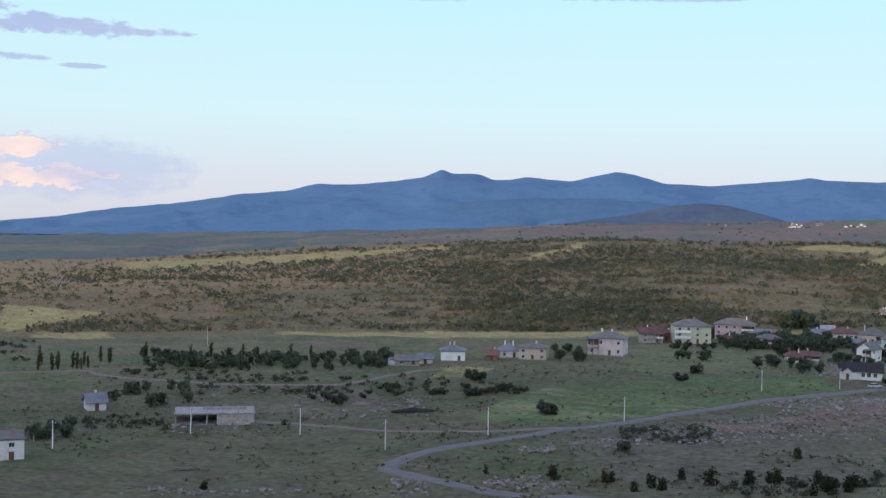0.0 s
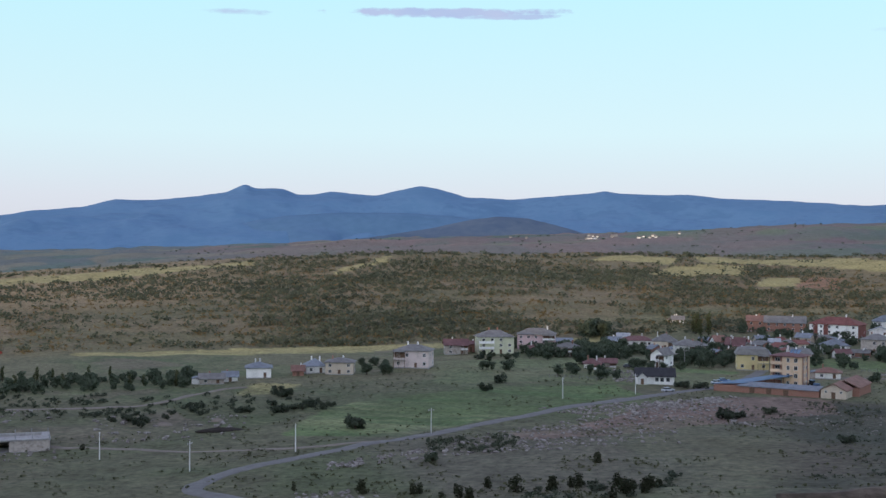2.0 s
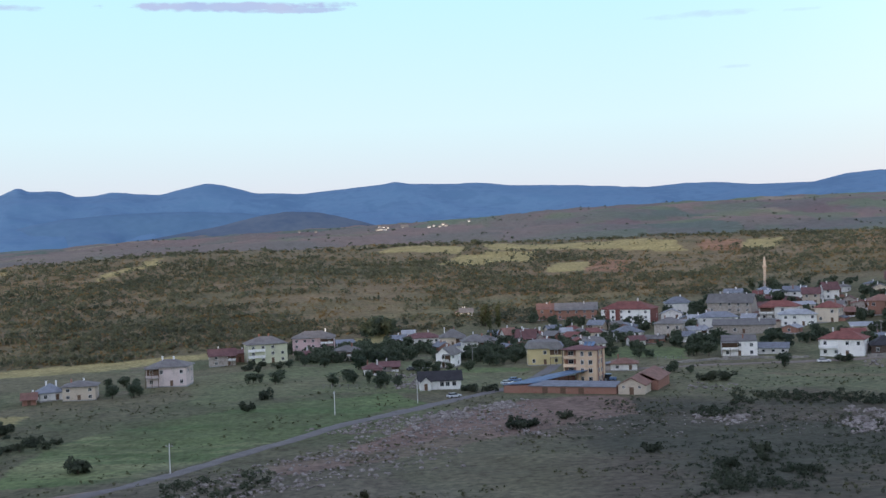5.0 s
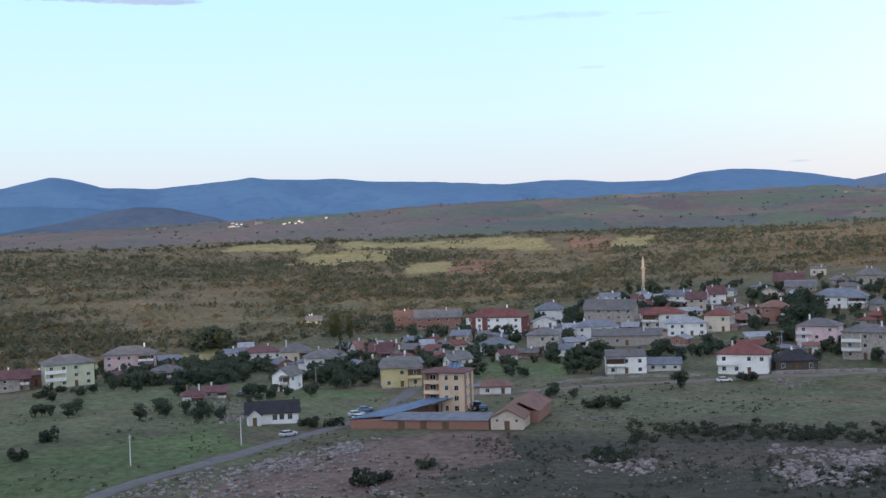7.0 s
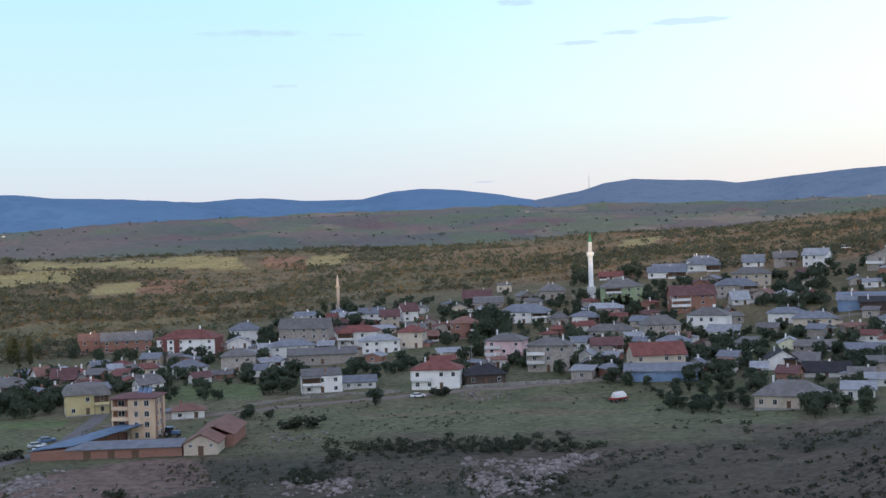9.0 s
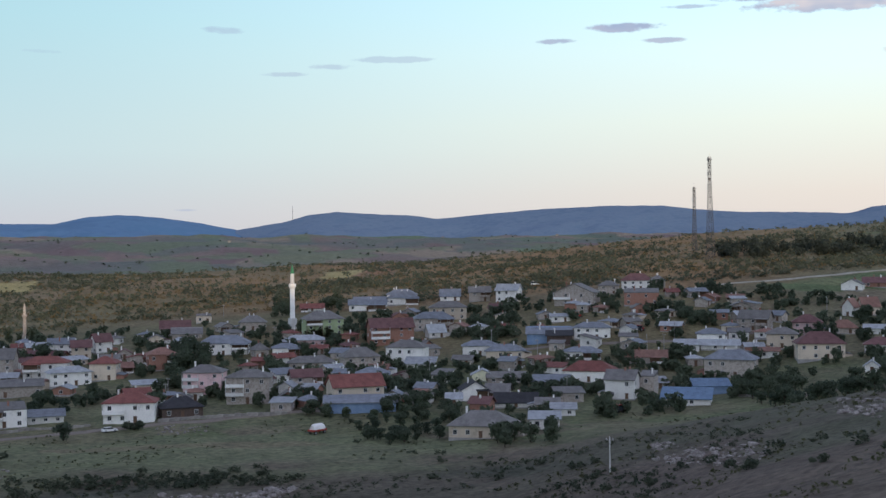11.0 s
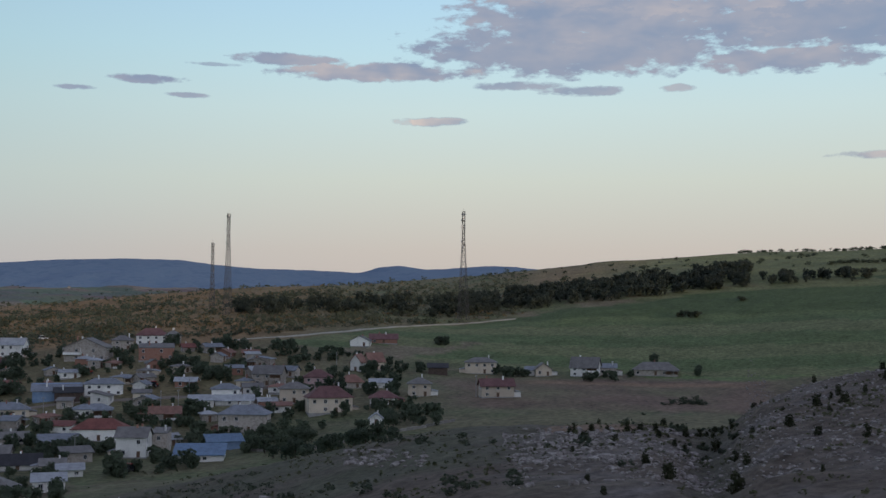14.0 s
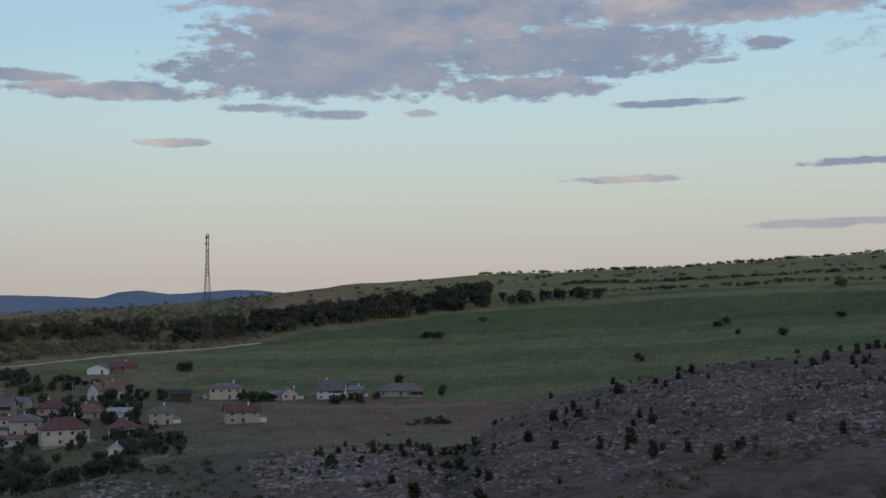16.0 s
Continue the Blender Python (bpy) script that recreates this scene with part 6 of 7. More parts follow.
def strewn(n, *corners, seed=1, noisy=0.0):
    rng = random.Random(seed)
    A, B, C, D = (Vector((*c, 0)) for c in corners)
    out = []
    while len(out) < n:
        u, v = rng.random(), rng.random()
        p = (A * (1 - u) + B * u) * (1 - v) + (D * (1 - u) + C * u) * v
        if any((p.x - wx) ** 2 + (p.y - wy) ** 2 < 12.0 for wx, wy in WAYS):
            continue
        if noisy and noise.noise((p.x / 14.0, p.y / 14.0, seed)) + noise.noise((p.x / 5.0, p.y / 5.0, seed)) * 0.6 < rng.uniform(-0.9, 0.5) * noisy:
            if rng.random() < 0.93:
                continue
        if all((p.x - hx) ** 2 + (p.y - hy) ** 2 > (r * 0.9) ** 2 for hx, hy, r in HOUSES):
            out.append((p.x, p.y))
    return out


# scrub on the long hillside beyond the valley, thin on the ploughed and mown plots
def hillside(n, seed, a0, a1, golden):
    rng = np.random.default_rng(seed)
    m = n * 7
    a, d = rng.uniform(a0, a1, m), rng.uniform(428, 1000, m)
    x, y = d * np.sin(np.radians(a)), d * np.cos(np.radians(a))
    c = COVER[np.clip(np.searchsorted(RING, d), 0, len(RING) - 1), np.clip(np.searchsorted(TURN, a), 0, len(TURN) - 1)]
    copse = fbm(x, y * 1.6, 95.0, 91) + 0.45 * fbm(x, y, 22.0, 92)
    terrace = np.sin(d / 4.4 + 2.4 * fbm(x, y, 80.0, 93))
    thick = (0.34 + 0.30 * terrace + 0.35 * fbm(x, y, 18.0, 95)) if golden else (0.52 + 0.6 * copse + 0.2 * terrace)
    thick = thick * np.interp(a, [-54, -36, -24, 58], [0.3, 0.6, 1.0, 1.0]) * np.interp(d, [428, 580, 700, 820, 870, 1000], [1.0, 1.0, 0.75, 0.5, 0.25, 0.15])
    thick[c[:, 0] > 0.24] = 0.02
    thick[d < np.interp(a, [-54, -37, -24, -17, -10, 2, 11, 22, 34, 45, 58], [458, 440, 436, 450, 470, 485, 545, 560, 570, 575, 670])] = 0
    keep = np.flatnonzero(rng.random(m) < thick)[:n]
    tall = (0.6 + 1.7 * rng.random(len(keep)) ** 1.8) if golden else (1.0 + 3.2 * rng.random(len(keep)) ** 2.0)
    return list(zip(x[keep].tolist(), y[keep].tolist(), tall.tolist()))


thicket("hillside_scrub", "olive scrub bushes and copses covering the hillside", m_scrub, 0, 0.9, 2.9, hillside(21000, 5, -54, 58, False), leaf=0.70, count=12)
thicket("golden_scrub", "golden-brown low scrub along the hillside terraces", m_gold, 0, 0.6, 2.3, hillside(15000, 6, -54, 58, True), leaf=0.80, count=8, seed=10)
grove("tree", 10, 4, 7, (-67, 356), (-51, 354), (-60, 415), (-78, 421))
grove("tree", 14, 3.2, 5.5, (-95, 350), (-65, 345), (-73, 391), (-109, 400))
grove("tree", 12, 3, 5, (-70, 298), (-46, 294), (-48, 314), (-75, 320))
grove("bush", 7, 2, 3.5, (-107, 339), (-92, 337), (-99, 362), (-116, 370))
grove("tree", 16, 3.5, 6, (-30, 349), (-9, 342), (-9, 382), (-33, 389))
grove("tree", 8, 4, 6, (-6, 465), (24, 451), (25, 473), (-7, 484))
grove("tree", 6, 7, 10, (-80, 453), (-65, 455), (-68, 477), (-84, 478))
grove("poplar", 6, 8, 11, (-31, 467), (-21, 464), (-22, 483), (-32, 484))
grove("tree", 3, 3, 4, (19, 367), (24, 365), (26, 386), (21, 391))
grove("tree", 4, 3, 4.5, (26, 356), (45, 351), (46, 361), (27, 364))
grove("tree", 7, 4, 7, (47, 347), (56, 344), (63, 382), (52, 386))
grove("tree", 2, 4, 5, (74, 363), (77, 361), (79, 373), (77, 376))
grove("tree", 1, 5, 5.5, (74, 322), (76, 321), (78, 331), (77, 332))
grove("tree", 1, 5, 5.5, (82, 358), (86, 357), (88, 368), (85, 370))
grove("tree", 4, 5, 7, (101, 473), (104, 469), (110, 499), (107, 502))
grove("tree", 6, 6, 9, (133, 414), (145, 408), (150, 424), (139, 432))
grove("bush", 4, 3, 4, (119, 417), (124, 413), (131, 436), (126, 440))
grove("bush", 1, 3.5, 4, (95, 327), (96, 327), (97, 330), (96, 331))
grove("bush", 3, 3, 4, (45, 295), (53, 293), (54, 300), (46, 303))
grove("bush", 6, 2, 3, (-25, 283), (-17, 281), (-17, 290), (-26, 292))
grove("bush", 1, 4, 4.4, (-85, 277), (-84, 277), (-85, 279), (-86, 280))
grove("bush", 4, 2, 3, (-12, 216), (-5, 215), (-5, 221), (-12, 222))
grove("bush", 1, 2.5, 3, (2, 225), (3, 225), (3, 228), (2, 228))
grove("tree", 14, 3, 4.2, (138, 277), (157, 263), (163, 274), (144, 288))
grove("tree", 3, 4, 5, (48, 360), (53, 357), (55, 370), (50, 373))
grove("tree", 7, 6, 9, (141, 432), (151, 423), (158, 441), (147, 451))
grove("tree", 5, 4, 6, (157, 380), (161, 375), (175, 406), (170, 410))
grove("tree", 8, 3.5, 5, (138, 323), (148, 315), (161, 343), (149, 350))
grove("tree", 3, 4, 6, (144, 478), (149, 471), (154, 487), (149, 494))
grove("juniper", 8, 3, 4, (199, 437), (209, 430), (211, 435), (201, 442))
grove("tree", 5, 6, 8, (232, 498), (239, 490), (250, 512), (244, 524))
grove("tree", 4, 6, 8, (208, 493), (213, 488), (229, 525), (224, 530))
grove("tree", 12, 4, 6, (160, 302), (168, 298), (189, 334), (180, 340))
grove("tree", 18, 4, 6, (163, 289), (174, 284), (207, 336), (195, 345))
grove("tree", 18, 4, 7, (249, 395), (262, 380), (292, 423), (277, 439))
grove("tree", 8, 3, 5, (221, 298), (230, 291), (246, 311), (236, 318))
grove("tree", 10, 3.5, 5, (196, 278), (202, 271), (230, 307), (221, 313))
grove("tree", 16, 3.5, 5.5, (159, 244), (164, 223), (191, 260), (179, 274))
grove("tree", 4, 3, 4.5, (231, 293), (245, 284), (253, 293), (238, 301))
grove("tree", 12, 4, 6, (261, 321), (280, 308), (291, 319), (275, 337))
grove("tree", 4, 4, 6, (276, 361), (281, 355), (288, 364), (283, 370))
grove("tree", 4, 5, 7, (318, 367), (322, 362), (331, 372), (328, 379))
grove("tree", 10, 2.8, 4, (144, 286), (164, 265), (186, 300), (160, 319))
grove("tree", 14, 3, 4.5, (178, 324), (193, 312), (220, 356), (203, 372))
grove("tree", 10, 4, 6, (247, 392), (261, 379), (283, 411), (268, 427))
grove("tree", 8, 4, 5, (203, 292), (211, 284), (232, 311), (220, 317))
grove("tree", 14, 3.5, 5.5, (303, 350), (321, 331), (337, 347), (318, 367))
grove("tree", 14, 3.5, 5, (254, 295), (269, 277), (290, 298), (271, 316))
grove("tree", 44, 3.5, 6, (268, 271), (195, 153), (290, 228), (284, 287))
grove("tree", 24, 3.5, 5.5, (292, 239), (293, 211), (333, 241), (327, 268))
grove("tree", 6, 3, 4.5, (357, 338), (367, 334), (377, 343), (368, 348))
grove("tree", 8, 3.5, 5, (421, 278), (430, 268), (441, 274), (430, 285))
grove("tree", 4, 3.5, 5, (389, 306), (404, 303), (417, 313), (403, 318))
grove("tree", 8, 3, 4.5, (427, 242), (445, 225), (462, 234), (447, 254))
grove("tree", 2, 4, 5, (459, 333), (462, 331), (468, 335), (465, 338))
grove("tree", 2, 4, 6, (475, 237), (479, 232), (487, 236), (484, 242))
grove("tree", 4, 3, 4, (465, 220), (467, 207), (479, 212), (475, 225))
grove("tree", 110, 2.4, 4.4, (-254, 205), (-180, 243), (-198, 279), (-280, 238))
grove("poplar", 15, 4, 6, (-259, 211), (-184, 249), (-198, 279), (-280, 238))
grove("poplar", 16, 4, 6, (-283, 188), (-262, 200), (-279, 221), (-299, 206))
grove("tree", 16, 3, 5, (-115, 401), (-73, 391), (-81, 437), (-125, 439))
grove("tree", 14, 2.5, 4.5, (-44, 317), (-25, 315), (-27, 348), (-49, 353))
grove("tree", 14, 2.5, 4.5, (-4, 369), (22, 359), (25, 396), (-4, 405))
grove("tree", 4, 3, 4.5, (35, 301), (43, 299), (47, 327), (38, 328))
grove("tree", 16, 3, 4.5, (-213, 140), (-193, 152), (-212, 178), (-234, 166))
grove("tree", 8, 3, 4, (-193, 89), (-186, 95), (-197, 107), (-205, 102))
grove("bush", 5, 2.5, 3.5, (-147, 227), (-138, 228), (-142, 238), (-150, 236))
grove("bush", 12, 2.2, 3.2, (-135, 199), (-118, 207), (-124, 222), (-141, 213))
grove("tree", 10, 3.5, 5, (-136, 285), (-126, 292), (-137, 328), (-149, 322))
grove("bush", 2, 3.5, 4.5, (-105, 174), (-100, 178), (-102, 185), (-108, 182))
grove("tree", 6, 3, 4.5, (-100, 304), (-86, 311), (-90, 334), (-106, 326))
grove("bush", 8, 1.8, 2.6, (-160, 184), (-152, 189), (-161, 209), (-171, 204))
grove("bush", 2, 2, 3, (-143, 198), (-139, 200), (-143, 210), (-148, 208))
grove("bush", 5, 2, 3, (-166, 164), (-156, 169), (-166, 188), (-177, 183))
grove("juniper", 2, 2.2, 3.2, (-73, 94), (-71, 95), (-72, 100), (-74, 99))
grove("juniper", 2, 2.0, 2.4, (-62, 94), (-60, 94), (-62, 98), (-63, 97))
grove("juniper", 5, 1.8, 2.4, (-54, 84), (-49, 86), (-52, 98), (-57, 96))
grove("juniper", 1, 2.0, 2.2, (-49, 98), (-48, 98), (-49, 102), (-50, 102))
grove("juniper", 1, 3.0, 3.3, (-44, 97), (-43, 98), (-43, 100), (-44, 100))
grove("juniper", 2, 2.2, 2.7, (-37, 98), (-36, 99), (-37, 103), (-38, 103))
grove("juniper", 3, 1.8, 2.2, (-34, 103), (-30, 104), (-31, 109), (-35, 108))
grove("juniper", 1, 2.1, 2.4, (-33, 130), (-32, 130), (-32, 134), (-33, 133))
grove("juniper", 9, 1.9, 2.7, (-25, 89), (-14, 92), (-15, 110), (-27, 106))
grove("juniper", 1, 1.4, 1.7, (-127, 59), (-126, 60), (-128, 63), (-129, 62))
grove("juniper", 1, 1.5, 1.8, (-231, 172), (-229, 173), (-234, 179), (-235, 178))
grove("bush", 1, 2.6, 3, (-68, 129), (-66, 130), (-68, 136), (-69, 134))
grove("juniper", 1, 1.1, 1.5, (-86, 93), (-85, 93), (-86, 96), (-87, 96))
grove("juniper", 1, 1.4, 1.7, (-158, 138), (-157, 139), (-160, 143), (-161, 143))
grove("bush", 1, 3.5, 4, (-85, 249), (-82, 249), (-84, 257), (-86, 257))
grove("bush", 5, 2, 3, (17, 150), (39, 152), (44, 187), (19, 182))
grove("bush", 4, 3, 4.5, (567, 263), (567, 245), (575, 249), (575, 267))
grove("bush", 2, 3.5, 4.5, (456, 334), (458, 330), (466, 336), (464, 340))
grove("bush", 2, 3, 4, (531, 139), (531, 135), (537, 136), (537, 140))
grove("bush", 2, 3.5, 5, (589, 113), (588, 108), (599, 110), (601, 115))
grove("bush", 1, 3, 4, (574, 101), (574, 99), (580, 100), (581, 102))
grove("bush", 1, 3.5, 4.5, (566, 80), (567, 77), (576, 79), (576, 81))
grove("bush", 2, 3, 4, (608, 59), (608, 52), (615, 53), (616, 59))
grove("bush", 1, 5, 6, (685, 66), (682, 60), (697, 61), (700, 67))
grove("bush", 2, 3, 4, (611, 247), (611, 241), (620, 244), (622, 252))
grove("bush", 8, 2, 3.5, (540, 72), (206, 21), (545, 55), (546, 72))
thicket("meadow_scrub", "low dark scrub along banks and ditches", m_hedge, 0, 0.8, 2.1, sum((
        strewn(90, (47, 248), (97, 236), (106, 257), (51, 271), seed=1),
        strewn(14, (35, 232), (41, 231), (42, 240), (37, 241), seed=2),
        strewn(90, (48, 261), (104, 232), (109, 243), (51, 273), seed=3),
        strewn(16, (35, 229), (44, 225), (46, 236), (36, 240), seed=4),
        strewn(16, (73, 206), (82, 200), (85, 209), (76, 215), seed=5),
        strewn(40, (-71, 139), (-53, 145), (-57, 169), (-77, 161), seed=6),
        strewn(34, (-195, 108), (-179, 120), (-192, 138), (-210, 126), seed=7),
        strewn(60, (-246, 180), (-193, 209), (-206, 230), (-263, 201), seed=8),
        strewn(60, (-206, 170), (-166, 188), (-181, 216), (-224, 195), seed=9),
        strewn(50, (-175, 184), (-123, 205), (-137, 241), (-194, 217), seed=10),
        strewn(30, (-39, 84), (-14, 92), (-16, 115), (-43, 104), seed=11),
        strewn(24, (-311, 200), (-301, 205), (-348, 256), (-360, 249), seed=12),
        strewn(40, (24, 125), (43, 125), (49, 153), (27, 150), seed=13),
        strewn(8, (213, 116), (207, 98), (362, 172), (347, 189), seed=14),
        strewn(30, (374, 179), (387, 170), (405, 178), (391, 187), seed=15),
        strewn(8, (201, 111), (167, 70), (205, 87), (359, 198), seed=16),
        strewn(60, (129, 260), (105, 59), (132, 75), (158, 318), seed=17),
        strewn(30, (249, 242), (115, 50), (137, 59), (288, 279), seed=18)), []), leaf=0.5, count=60, seed=12)


# ---- stones ----
m_stone = speckled("pale_limestone", [(0.130, 0.112, 0.100), (0.220, 0.200, 0.184), (0.42, 0.39, 0.36)], 0.8, 0.95, bump=0.06)


def rubble(name, label, plots, seed):
    """Broken stones strewn over plots, half sunk in the soil, as one mesh."""
    rng = np.random.default_rng(seed)
    bm = bmesh.new()
    bmesh.ops.create_icosphere(bm, subdivisions=1, radius=1.0)
    base = np.array([v.co[:] for v in bm.verts])
    tri = np.array([[v.index for v in f.verts] for f in bm.faces])
    bm.free()
    V, F = [], []
    for places, s0, s1 in plots:
        for x, y in places:
            s = s0 + (s1 - s0) * rng.random() ** 2.6
            p = base * (1 + rng.uniform(-0.34, 0.34, (len(base), 1))) * np.array([rng.uniform(0.7, 1.3), rng.uniform(0.7, 1.3), rng.uniform(0.45, 0.85)]) * s
            a = rng.uniform(0, 6.3)
            p = np.stack([p[:, 0] * math.cos(a) - p[:, 1] * math.sin(a) + x, p[:, 0] * math.sin(a) + p[:, 1] * math.cos(a) + y, p[:, 2] + ground(x, y) + s * 0.12], 1)
            F.append(tri + len(V) * len(base))
            V.append(p)
    me = bpy.data.meshes.new(name)
    me.from_pydata(np.concatenate(V).tolist(), [], np.concatenate(F).tolist())
    me.materials.append(m_stone)
    return tagged(new(name, me), label, "stones", kind="stuff")


rubble("rubble", "pale broken limestone rubble on the slopes", (
    (strewn(620, (-73, 159), (-23, 251), (-18, 166), (-67, 136), seed=50, noisy=1.3), 0.22, 0.75),
    (strewn(150, (-90, 124), (-73, 151), (-69, 136), (-87, 116), seed=51, noisy=0.4), 0.25, 0.8),
    (strewn(50, (-93, 69), (-87, 71), (-95, 89), (-102, 87), seed=52), 0.3, 0.9),
    (strewn(60, (-214, 160), (-189, 176), (-202, 196), (-230, 180), seed=53), 0.3, 0.9),
    (strewn(110, (-160, 146), (-125, 161), (-142, 198), (-181, 181), seed=54, noisy=0.8), 0.3, 1.0),
    (strewn(70, (-136, 47), (-108, 62), (-111, 68), (-140, 52), seed=55), 0.3, 0.7),
    (strewn(80, (-79, 79), (-65, 84), (-70, 98), (-85, 93), seed=56), 0.3, 0.8),
    (strewn(40, (-175, 115), (-156, 125), (-165, 139), (-184, 127), seed=57), 0.3, 0.8),
    (strewn(620, (-61, 221), (-6, 268), (-1, 204), (-60, 216), seed=58, noisy=1.4), 0.22, 0.8),
    (strewn(200, (-48, 292), (-32, 290), (-37, 328), (-54, 331), seed=59, noisy=1.0), 0.3, 0.9),
    (strewn(300, (-36, 236), (-12, 262), (-8, 252), (-30, 226), seed=73, noisy=0.5), 0.3, 1.0),
    (strewn(220, (70, 208), (97, 232), (100, 226), (74, 200), seed=74, noisy=0.4), 0.3, 1.1),
    (strewn(420, (137, 60), (205, 92), (190, 116), (128, 78), seed=75, noisy=0.9), 0.2, 0.75),
    (strewn(140, (-3, 205), (31, 200), (38, 239), (-3, 246), seed=60, noisy=1.6), 0.2, 0.5),
    (strewn(70, (42, 203), (65, 199), (75, 226), (48, 231), seed=61, noisy=1.6), 0.2, 0.5),
    (strewn(260, (68, 211), (96, 233), (90, 218), (66, 200), seed=62, noisy=1.0), 0.25, 0.8),
    (strewn(260, (64, 205), (80, 197), (93, 228), (74, 239), seed=63, noisy=1.0), 0.3, 1.0),
    (strewn(130, (33, 221), (45, 214), (48, 228), (36, 235), seed=64, noisy=0.6), 0.3, 1.0),
    (strewn(40, (99, 317), (111, 311), (116, 324), (103, 329), seed=65), 0.3, 0.8),
    (strewn(40, (39, 276), (52, 271), (55, 287), (42, 295), seed=66), 0.3, 0.7),
    (strewn(260, (131, 85), (132, 69), (199, 105), (196, 128), seed=67, noisy=1.2), 0.25, 0.7),
    (strewn(140, (140, 162), (118, 114), (138, 132), (158, 182), seed=68, noisy=0.8), 0.3, 1.1),
    (strewn(110, (165, 142), (138, 103), (163, 122), (197, 170), seed=69, noisy=0.8), 0.3, 0.9),
    (strewn(260, (106, 68), (110, 47), (153, 65), (192, 122), seed=70, noisy=1.6), 0.2, 0.7),
    (strewn(5200, (111, 45), (120, 8), (161, 10), (519, 207), seed=71, noisy=1.2), 0.12, 0.5),
    (strewn(1700, (104, 32), (118, -6), (172, -4), (186, 44), seed=76, noisy=1.0), 0.10, 0.34),
    (strewn(500, (118, 62), (112, 30), (150, 38), (160, 80), seed=77, noisy=1.0), 0.12, 0.4),
    (strewn(120, (129, 83), (115, 50), (150, 65), (192, 124), seed=72, noisy=1.4), 0.2, 0.6)), 4)

# fruit trees and walnuts between the houses and gardens
for k in range(2100):
    a, u = sow.uniform(-14, 52), sow.random()
    d0, d1 = np.interp(a, [-14, 0, 11, 25, 34, 42, 52], [380, 370, 390, 345, 325, 340, 430]), np.interp(a, [-14, 0, 11, 25, 34, 42, 52], [430, 440, 540, 520, 540, 560, 520])
    d = d0 + (d1 - d0) * u
    x, y = d * math.sin(radians(a)), d * math.cos(radians(a))
    if noise.noise((x / 28.0, y / 28.0, 2.0)) > -0.14 and all((x - hx) ** 2 + (y - hy) ** 2 > (r + 1.0) ** 2 for hx, hy, r in HOUSES) and all((x - wx) ** 2 + (y - wy) ** 2 > 14 for wx, wy in WAYS):
        FAR_TREES.append((x, y, sow.uniform(2.0, 4.2) + 3.2 * sow.random() ** 3))
thicket("village_trees", "dark green garden trees between the village houses", m_leaf, 0, 3.0, 6.0, [p for p in FAR_TREES if p[2] < 5.5], leaf=0.50, count=130, kind="tree", seed=21)
thicket("tall_village_trees", "tall dark walnut trees and poplars above the roofs", m_leaf, 0, 6.0, 9.0, [p for p in FAR_TREES if p[2] >= 5.5], leaf=0.25, count=440, kind="tree", seed=22)

# the dark wood above the green field, the hedges of the uplands and the far skyline
def polar_spots(n, a0, a1, d0, d1, seed, slope=0.0):
    rng = np.random.default_rng(seed)
    out = []
    for _ in range(n):
        a = rng.uniform(a0, a1)
        d = rng.uniform(d0, d1) + slope * (a - a0)
        out.append((d * math.sin(radians(a)), d * math.cos(radians(a))))
    return out


thicket("wood", "dark wood along the upper edge of the green field", m_wood_leaf, 0, 4.5, 8.0,
        polar_spots(460, 54, 68.5, 672, 760, 31, 2.2) + polar_spots(120, 44, 56, 655, 740, 32, 1.0) + polar_spots(30, 69, 74, 705, 735, 33), leaf=0.36, count=145, kind="tree")
thicket("upland_hedges", "hedges and single bushes along the upland field edges", m_hedge, 0, 1.4, 3.6,
        polar_spots(280, 68, 90, 988, 1004, 34) + polar_spots(190, 72, 90, 800, 810, 35, 0.6) + polar_spots(90, 73, 90, 738, 750, 36) + polar_spots(40, 70, 90, 850, 960, 37)
        + polar_spots(50, 58, 72, 800, 950, 38) + polar_spots(90, -10, 14, 818, 842, 39) + polar_spots(60, -30, -10, 822, 842, 40) + polar_spots(24, -44, -30, 845, 855, 41), leaf=0.5, count=60, seed=14)
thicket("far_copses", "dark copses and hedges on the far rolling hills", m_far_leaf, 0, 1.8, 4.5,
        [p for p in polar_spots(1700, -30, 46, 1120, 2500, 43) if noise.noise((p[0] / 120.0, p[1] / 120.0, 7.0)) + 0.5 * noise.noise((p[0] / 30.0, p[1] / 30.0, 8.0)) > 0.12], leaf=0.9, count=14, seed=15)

# junipers dotted over the near stony hill
for k in range(230):
    a, d = sow.uniform(60, 92), 112 + 158 * sow.random() ** 0.8
    x, y = d * math.sin(radians(a)), d * math.cos(radians(a))
    if noise.noise((x / 22.0, y / 22.0, 3.0)) > -0.25:
        plant("juniper", x, y, 0.6 + 1.5 * sow.random() ** 1.5, sow.uniform(0.75, 1.15))
# scrub in the gully
for k in range(22):
    a, d = sow.gauss(66.6, 0.8), sow.uniform(170, 262)
    plant("bush", d * math.sin(radians(a)), d * math.cos(radians(a)), sow.uniform(0.6, 1.3), sow.uniform(0.8, 1.1))

